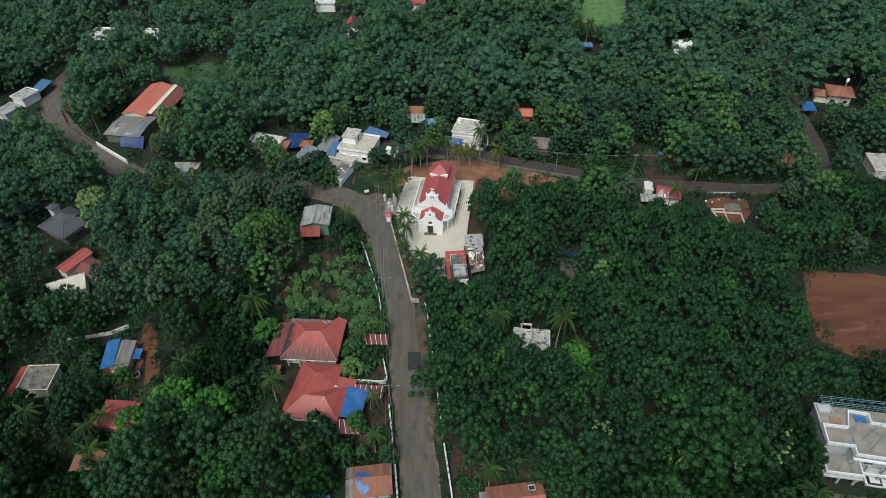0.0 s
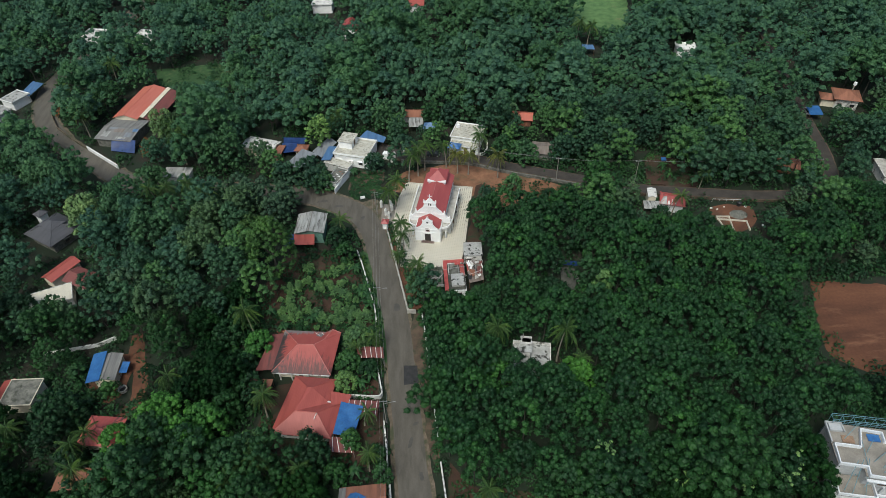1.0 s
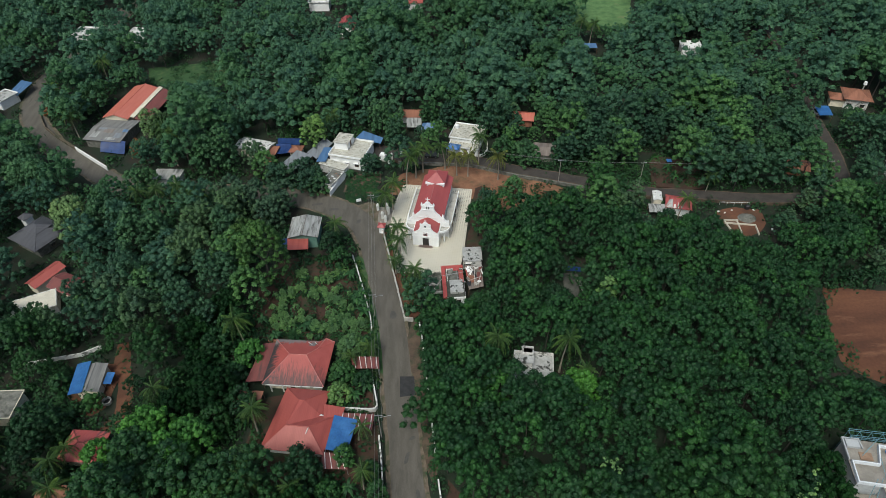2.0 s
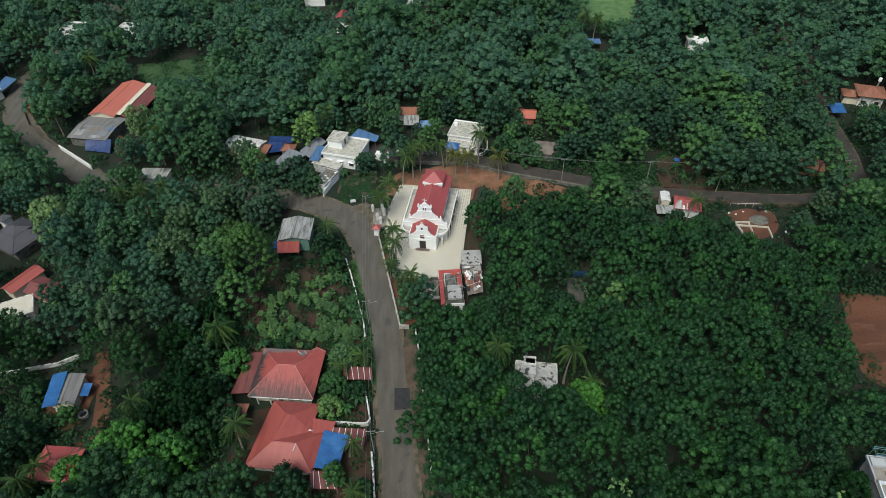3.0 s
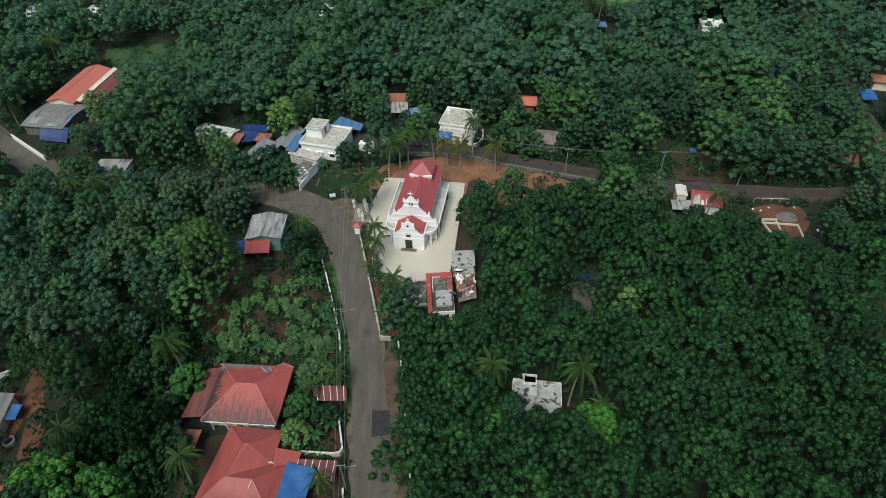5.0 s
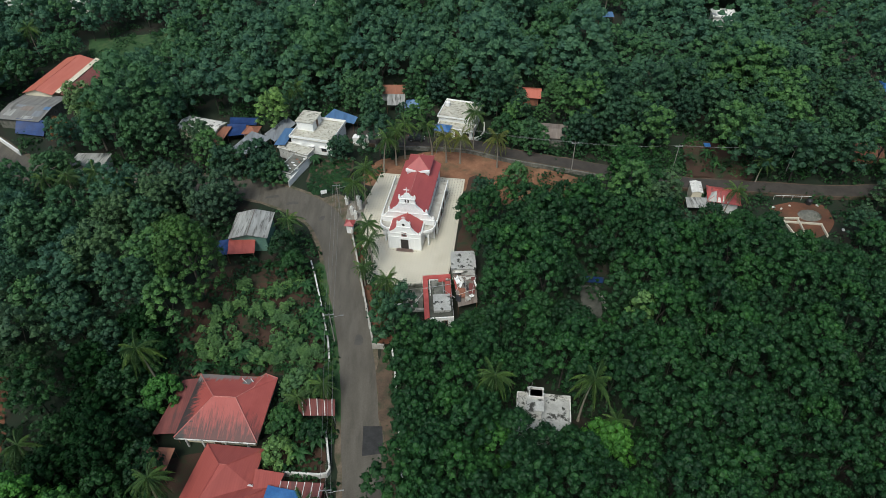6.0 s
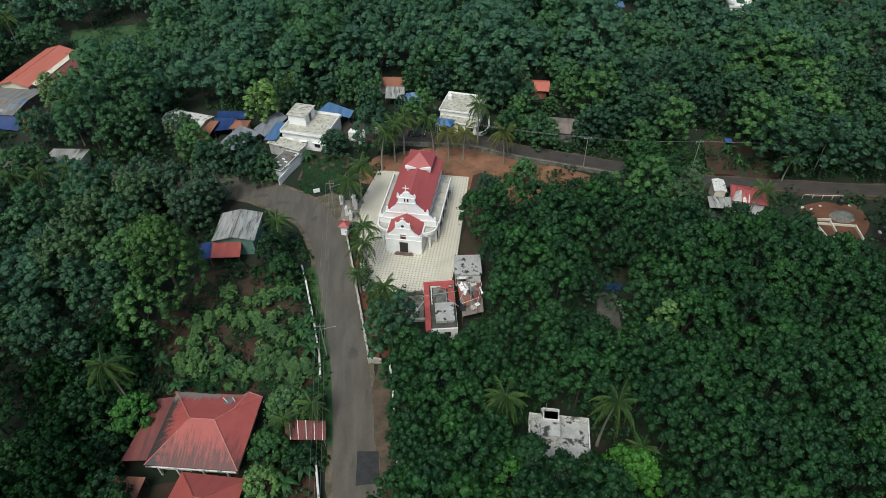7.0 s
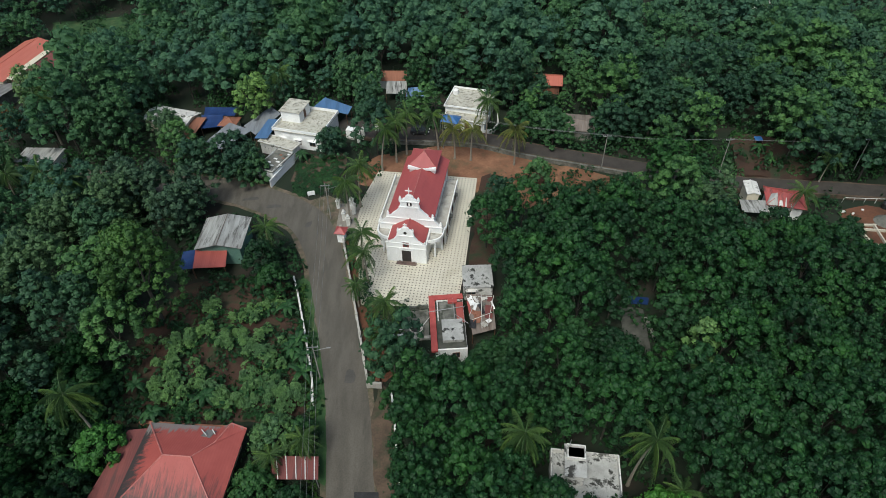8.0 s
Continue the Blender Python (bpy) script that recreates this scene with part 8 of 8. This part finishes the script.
PALMS = [palm("tall green coconut palm with drooping fronds", 10.0, 0.7, FRONDS), palm("slender leaning coconut palm", 9.0, 1.5, FRONDS, 19), palm("coconut palm with yellowing fronds", 7.0, 0.4, YELLOW_FRONDS, 20)]

PALM_SPOTS = [(-4.0, 120.7, 8), (-3.7, 116.3, 8), (-5.0, 113.6, 4.5), (-0.5, 106.5, 8), (-0.5, 101.3, 7.5), (-7.0, 132.1, 9), (-5.0, 136.5, 9), (-0.6, 147.1, 9), (1.1, 150.0, 9), (3.3, 152.3, 9), (7.9, 152.3, 8.5), (11.7, 149.6, 7), (15.3, 149.0, 7), (22.8, 146.5, 8), (18.6, 153.9, 10), (14.7, 84.1, 10.8), (27.7, 81.6, 12), (31.2, 79.1, 6)]
PALM_SPOTS += [(-36.2, 92.3, 11), (-19.1, 124.6, 7), (-67.2, 161.2, 11), (-10.2, 88.9, 5), (67.0, 126.2, 7), (-30.2, 73.5, 8.5), (-29.5, 60.4, 9), (-10.6, 70.7, 5), (-10.4, 61.7, 6)]
PALM_SPOTS += [(-60.1, 60.6, 9), (-63.4, 66.4, 7), (-33.4, 57.5, 8), (-68.9, 166.5, 10), (-69.4, 139.9, 8), (-100.6, 179.3, 8), (77.0, 136.0, 6), (-49.4, 80.2, 7)]
PALM_SPOTS += [(-75.4, 70.3, 8), (9.7, 53.2, 7), (61.8, 44.3, 8), (-110.6, 193.5, 10), (-100.1, 209.4, 10), (-59.8, 141.4, 8), (-64.8, 140.4, 8), (-54.6, 137.7, 8), (-13.9, 86.8, 4), (-22.7, 171.1, 9), (63.0, 226.0, 9), (66.6, 223.2, 9), (86.3, 182.1, 9), (-22.4, 59.0, 7), (-61.8, 69.0, 6.5)]
used = set()
for i, (x, y, h) in enumerate(PALM_SPOTS):
    k = 2 if 0 < y - 145 < 6 and x > 10 else (1 if i % 3 == 1 else 0)
    base = PALMS[k]
    own = (10.0, 9.0, 7.0)[k]
    a = rng.uniform(0, 360)
    lean = (0.7, 1.5, 0.4)[k]
    s = 0.68 + 0.16 * min(1.2, h / 9)
    m = pose(x - lean * s * math.cos(radians(a)), y - lean * s * math.sin(radians(a)), h - own * s if h < own * s else 0, 0, 0, a) @ Matrix.Diagonal((s, s, s if h < own * s else h / own, 1))
    if h < own * s:
        s2 = h / own
        m = pose(x - lean * math.cos(radians(a)), y - lean * math.sin(radians(a)), 0, 0, 0, a) @ Matrix.Diagonal((max(s2, 0.66), max(s2, 0.66), s2, 1))
    if k in used:
        copy_thing(base, Matrix()).matrix_basis = m
    else:
        base.matrix_basis = m
        used.add(k)


# single trees that stand out
def lone(label, x, y, height, radius, leaf, base=0.3, lobe=0.62, sprays=15, name="broadleaf_tree", mounds=0):
    n = max(14, int(2.5 * (radius / lobe) ** 2))
    return tree(name, label, leaf, dict(height=height, radius=radius, base=height * max(base, 0.12), lobes=n, lobe=lobe, leaf=sprays, length=0.4, mounds=mounds or (1 if radius < 3.4 else 4)), (height * 0.85, 0.1 + 0.012 * height, 4, radius * 0.6), "", x, y)


for spec in LONE_TREES:
    lone(*spec)

BLOSSOM = leaves("yellow_flower_heads", (0.12, 0.22, 0.07), (0.17, 0.29, 0.1), (0.24, 0.36, 0.15))
# pale flower heads over the edge trees
V, Q, k = [], [], 0
for cx, cy, h, n, r in ((29.5, 57.5, 9.6, 14, 1.3), (30.1, 54.2, 8.8, 6, 0.9), (41.8, 51.2, 7.4, 13, 1.5), (46.8, 53.2, 7.8, 9, 1.1), (51.3, 50.4, 8.2, 6, 1.2), (57.5, 50.4, 8.4, 5, 0.8), (60.2, 51.4, 8.6, 6, 0.9), (61.9, 54.0, 9.0, 3, 0.6)):
    c = np.stack([cx + rng.normal(size=n) * r * 0.8, cy + rng.normal(size=n) * r * 0.6, h + rng.uniform(0.0, 1.1, n)], 1)
    d = rng.normal(size=(n * 7, 3))
    d /= np.linalg.norm(d, axis=1, keepdims=True)
    d[:, 2] = np.abs(d[:, 2])
    v, q = umbrellas(np.repeat(c, 7, 0) + d * 0.3, d, 0.2, 0.4)
    V.append(v), Q.append(q + k)
    k += len(v)
tagged(raw_mesh("blossom", np.concatenate(V), np.concatenate(Q), BLOSSOM), "pale yellow-green flower heads on the edge trees", "blossom", kind="stuff")


VERGE_LEAF = leaves("grass_blades", (0.03, 0.075, 0.02), (0.045, 0.105, 0.028), (0.07, 0.14, 0.04))
# garden plants, bananas and undergrowth
def bushes(name, label, spots, mat, height, spread, heads, size):
    """Rounded low bushes of drooping leaf whorls."""
    V, Q, k = [], [], 0
    for x, y in spots:
        f = rng.uniform(0.55, 1.4)
        n = max(6, int(heads * f))
        j = np.arange(n) + 0.5
        z = 1 - 1.05 * j / n
        t = 2.39996 * j + rng.uniform(0, 6.28)
        r = np.sqrt(np.maximum(0, 1 - z * z))
        d = np.stack([np.cos(t) * r, np.sin(t) * r, np.maximum(z, 0.05)], 1) + rng.normal(size=(n, 3)) * 0.16
        p = np.array([x, y, 0.1]) + d * np.array([spread * f, spread * f, height * f]) * rng.uniform(0.8, 1.1, (n, 1))
        m = d + [0, 0, 0.4]
        v, q = tufts(np.repeat(p, 2, 0) + rng.normal(size=(2 * n, 3)) * size * 0.35, np.repeat(m / np.linalg.norm(m, axis=1, keepdims=True), 2, 0), size * 1.5)
        V.append(v), Q.append(q + k)
        k += len(v)
    return tagged(raw_mesh(name, np.concatenate(V), np.concatenate(Q), mat), label, "plants", kind="stuff")


def patch_plants(name, label, spots, mat, height, spread, heads, count, length, width=0.7):
    V, Q, k = [], [], 0
    for x, y in spots:
        h = height * rng.uniform(0.6, 1.3)
        n = max(3, int(heads * rng.uniform(0.6, 1.4)))
        d = rng.normal(size=(n, 3))
        d /= np.linalg.norm(d, axis=1, keepdims=True)
        d[:, 2] = np.abs(d[:, 2])
        p = np.array([x, y, h * 0.35]) + d * np.array([spread, spread, h * 0.62]) * rng.uniform(0.55, 1.0, (n, 1))
        v, q = rosettes(p, (d * 0.5 + [0, 0, 0.7]) / np.linalg.norm(d * 0.5 + [0, 0, 0.7], axis=1, keepdims=True), count, length, width, 0.35)
        V.append(v), Q.append(q + k)
        k += len(v)
    return tagged(raw_mesh(name, np.concatenate(V), np.concatenate(Q), mat), label, "plants", kind="stuff")


def built(x, y, pad=0.3):
    return any(a - pad < x < c + pad and b - pad < y < d + pad for a, b, c, d in BUILT)


PAVED = [[(CX + math.cos(radians(CT)) * x - math.sin(radians(CT)) * y, CY + math.sin(radians(CT)) * x + math.cos(radians(CT)) * y) for x, y in COURT]]
beds = []
while len(beds) < 120:
    x, y = rng.uniform(-36, -11), rng.uniform(95, 121)
    if inside(x, y, GARDEN) and not built(x, y):
        beds.append((x, y))
pale = []
for cx, cy, n in ((-30.2, 106.8, 12), (-27.4, 108.8, 10), (-29.5, 99.5, 14), (-26.3, 98.8, 14), (-22.3, 97.6, 14), (-18.9, 97.4, 14), (-17.7, 104.4, 14), (-16.4, 98.6, 14), (-13.0, 97.4, 12), (-19.3, 107.1, 10), (-22.6, 107.3, 8), (-29.7, 103.3, 9), (-13.7, 95.6, 10), (-16.5, 101.5, 10), (-20.4, 111.5, 8), (-17.2, 113.8, 8), (-26.0, 114.0, 7)):
    pale += [(x, y) for x, y in zip(cx + rng.normal(size=n) * 1.15, cy + rng.normal(size=n) * 1.0) if not built(x, y) and x < -11.2 - 0.2 * (y - 96)]
patch_plants("garden_plants", "pale green cassava and vegetable plants", pale, CASSAVA, 2.4, 0.75, 26, 5, 0.3)
patch_plants("garden_shrubs", "dark green garden shrubs", [q for q in beds if q[0] > -33], BROAD, 0.8, 1.1, 30, 4, 0.24)
low, thin = [], []
while len(low) < 3000:
    y = rng.uniform(44, 240) if len(low) % 3 else rng.uniform(44, 160)
    x = rng.uniform(-1, 1) * (64 + 0.44 * y) + 0.03 * y
    if built(x, y) or near_line(x, y, MAIN, 1.2) or near_line(x, y, BACK, 1.0) or any(inside(x, y, p) for p in PAVED):
        continue
    if ((x - 106) / 19) ** 2 + ((y - 87) / 14) ** 2 < 1 or (0 < x < 36 and 143 < y < 156) or abs(x + 58.1 + 0.28 * (y - 80)) < 1.6 and 75 < y < 96:
        continue
    if ((x - 79) / 8) ** 2 + ((y - 123) / 6) ** 2 < 1 or ((x + 62.5) / 2.2) ** 2 + ((y - 81) / 2.6) ** 2 < 1:
        continue
    if (-3.5 < x < 4.2 and 58 < y < 101) or (-23 < x < -8 and 139 < y < 154) or (60 < x < 77 and 136 < y < 153) or (11 < x < 17.5 + 0.1 * (y - 130) and 116 < y < 146):
        continue
    (low if rng.random() < 0.7 else thin).append((x, y))
bushes("undergrowth", "dark bushes and shrubs on the ground", low, BROAD, 1.5, 1.4, 16, 0.4)
bushes("weeds", "fresh green weeds on the ground", thin, FRESH, 0.8, 1.2, 15, 0.32)
patch_plants("corner_weeds", "weeds over the corner plot", [(x, y) for x, y in [(rng.uniform(-20, -9.5), rng.uniform(140.5, 153)) for _ in range(330)] if x - -20 > (150 - y) * 0.4 - 1 and not built(x, y) and not near_line(x, y, MAIN, 0.8)], FRESH, 0.45, 0.6, 12, 5, 0.22)


def banana(x, y, h=3.0):
    o = thing("banana_plant", "banana plant with broad torn leaves", "plant", x, y, 0, rng.uniform(0, 360), "banana plants")
    Geo().rod((0, 0, 0), (0, 0, h * 0.6), 0.13, 0.09, 7).make("stem", FRESH, o)
    for i in range(8):
        v, q = [], []
        n, L = 6, h * rng.uniform(0.5, 0.65)
        rise, sag = rng.uniform(0.5, 1.3), rng.uniform(0.9, 1.5)
        for j in range(n + 1):
            t = j / n
            w = 0.3 * math.sin(math.pi * min(1, 0.08 + t * 0.95)) + 0.02
            z = h * 0.58 + L * (rise * t - sag * t * t)
            v += [(L * t, -w, z - 0.09), (L * t, 0, z), (L * t, w, z - 0.09)]
        for j in range(n):
            k = 3 * j
            q += [(k, k + 3, k + 4, k + 1), (k + 1, k + 4, k + 5, k + 2)]
        f = raw_mesh("leaf", np.array(v), np.array(q), FRESH, o)
        f.matrix_basis = pose(0, 0, 0, 0, 0, 137.5 * i)
    return o


for x, y in ((-13.6, 104.5), (-12.2, 103.2), (-11.8, 100.3), (-12.9, 105.8), (69.5, 146.2), (70.2, 142.6), (-15.2, 112.0), (-24.0, 97.5), (-13.0, 79.4), (-11.0, 81.5), (-30.2, 95.5), (-8.8, 56.5), (-13.5, 60.8), (-17.2, 151.5), (-84.0, 124.5), (-80.8, 123.4), (-24.6, 58.0), (-33.6, 100.0), (-27.8, 63.6), (-66.6, 79.0), (-36.6, 88.2), (-38.4, 80.4), (-40.2, 89.8), (-34.8, 81.0), (-41.4, 84.2), (-37.4, 76.6)):
    banana(x, y, rng.uniform(2.6, 3.6))

edge = []
for x, y in offset_line(BACK, -2.0 * 2.2 - 2.6, 24, 118) + offset_line(BACK, -2.0 * 2.2 - 4.6, 24, 118) + offset_line(MAIN, 2.2, -130, -20):
    if not built(x, y, 1.0) and rng.random() < 0.8:
        edge.append((x + rng.uniform(-0.8, 0.8), y + rng.uniform(-0.8, 0.8)))
edge += [(rng.uniform(20, 60), 176 + rng.uniform(-6, 8)) for _ in range(30)] + [(rng.uniform(-60, -10), 176 + rng.uniform(-5, 8)) for _ in range(40)]
bushes("roadside_shrubs", "tall green shrubs along the lane", [p for p in edge if not built(*p, 1.0)], BROAD, 3.4, 1.7, 46, 0.36)
hedge = []
for cx, cy, w in ((34.6, 167.6, 3.6), (36.0, 150.6, 3.0), (104.0, 139.6, 3.6), (137.0, 170.6, 4.6), (130.5, 131.6, 4.6), (-85.2, 111.4, 3.0), (-79.3, 110.2, 3.6), (-84.3, 103.2, 5.0), (-92.2, 125.4, 4.6), (-61.0, 67.6, 3.4), (-64.2, 82.2, 2.4), (-45.0, 161.6, 5.0), (-22.4, 239.0, 3.4), (3.0, 261.0, 4.0), (99.5, 211.0, 3.0), (-132.0, 189.0, 3.0), (64.0, 124.0, 4.0)):
    for i in range(int(w * 2.2)):
        x, y = cx + rng.uniform(-w, w), cy + rng.uniform(-0.9, 0.5)
        if not built(x, y, 0.5) and not near_line(x, y, MAIN, 1.0) and not near_line(x, y, BACK, 1.0):
            hedge.append((x, y))
bushes("garden_hedges", "dense green shrubs before the small houses", hedge, BROAD, 2.3, 1.3, 34, 0.32)
field_edge = [(rng.uniform(73, 112), 0.0) for _ in range(70)]
bushes("field_shrubs", "bright green shrubs along the red field", [(x, 69.0 + rng.uniform(-3.2, 2.2) - 0.02 * (x - 80)) for x, _ in field_edge], FRESH, 2.6, 1.9, 40, 0.34)
tagged(blob_patch("front_yard", [(3.4, 62), (3.6, 44), (24, 44), (24, 52), (16, 55.5), (8, 57)], BED, 0.018), "bare reddish yard below the plantation", "yard", kind="structure")
yard_low = [(rng.uniform(4, 26), rng.uniform(49.5, 58.5)) for _ in range(75)]
bushes("front_yard_plants", "low green plants scattered over the front yard", [q for q in yard_low if not built(*q, 0.4)], FRESH, 1.1, 0.9, 18, 0.3)
tall = [(rng.uniform(64.6, 66.6), rng.uniform(46, 61)) for _ in range(26)]
bushes("house_shrubs", "tall green shrubs beside the new house", tall, BROAD, 3.8, 1.5, 70, 0.34)
grass = []
for x, y in offset_line(MAIN, -7.2, -15, -6):
    if 84 < y < 118:
        grass += [(x + rng.uniform(-0.55, 0.45), y + rng.uniform(-1.5, 1.5)) for _ in range(9)]
bushes("verge_grass", "thick grass on the verge between wall and road", grass, VERGE_LEAF, 0.3, 0.5, 14, 0.2)
ferns = [(rng.uniform(0.5, 5.0), rng.uniform(95.5, 104.0)) for _ in range(40)]
ferns = [q for q in ferns if not built(*q, 0.3)] + [(x, y) for x, y in [(-7.6 + 7.4 * t + rng.uniform(-0.8, 0.8), 130 - 29 * t) for t in rng.uniform(0, 1, 60)] if not built(x, y, 0.1)]
bushes("palm_undergrowth", "ferns and banana shoots under the palms", ferns, FRESH, 0.9, 0.7, 14, 0.26)
weedy = [(rng.uniform(58, 79), rng.uniform(138, 154)) for _ in range(130)]
bushes("yard_weeds", "low green weeds round the bare yard", [(x, y) for x, y in weedy if ((x - 69) / 6.4) ** 2 + ((y - 144.5) / 6.5) ** 2 > 0.75 and not near_line(x, y, BACK, 0.8)], FRESH, 0.8, 1.0, 16, 0.3)
yard_bush = [(rng.uniform(-80, -70), rng.uniform(86, 92)) for _ in range(26)] + [(rng.uniform(-69, -61), rng.uniform(74.5, 81.5)) for _ in range(36)] + [(rng.uniform(-76, -68), rng.uniform(80, 86)) for _ in range(14)]
bushes("yard_shrubs", "green shrubs round the tarpaulin shed", [q for q in yard_bush if not built(*q, 0.6)], FRESH, 1.9, 1.3, 30, 0.3)
thicket = [(rng.uniform(-50.5, -33.5), rng.uniform(72, 103)) for _ in range(150)]
bushes("thicket", "dark garden thicket between the palms", [q for q in thicket if not built(*q, 0.5)], BROAD, 1.8, 1.4, 24, 0.36)
far_edge = [(rng.uniform(86, 132), rng.uniform(101, 106)) for _ in range(60)]
bushes("field_hedge", "dense dark shrubs at the far side of the red field", far_edge, BROAD, 3.6, 1.9, 50, 0.34)
strip = [(0.9 + 0.9 * (80 - y) / 14 * 0.5 + rng.uniform(-0.9, 1.6), y) for y in rng.uniform(60, 97, 90)]
bushes("wall_weeds", "green weeds along the plantation wall", [(x, y) for x, y in strip if not built(x, y, 0.15) and not near_line(x, y, MAIN, 0.7)], FRESH, 0.7, 0.7, 14, 0.24)
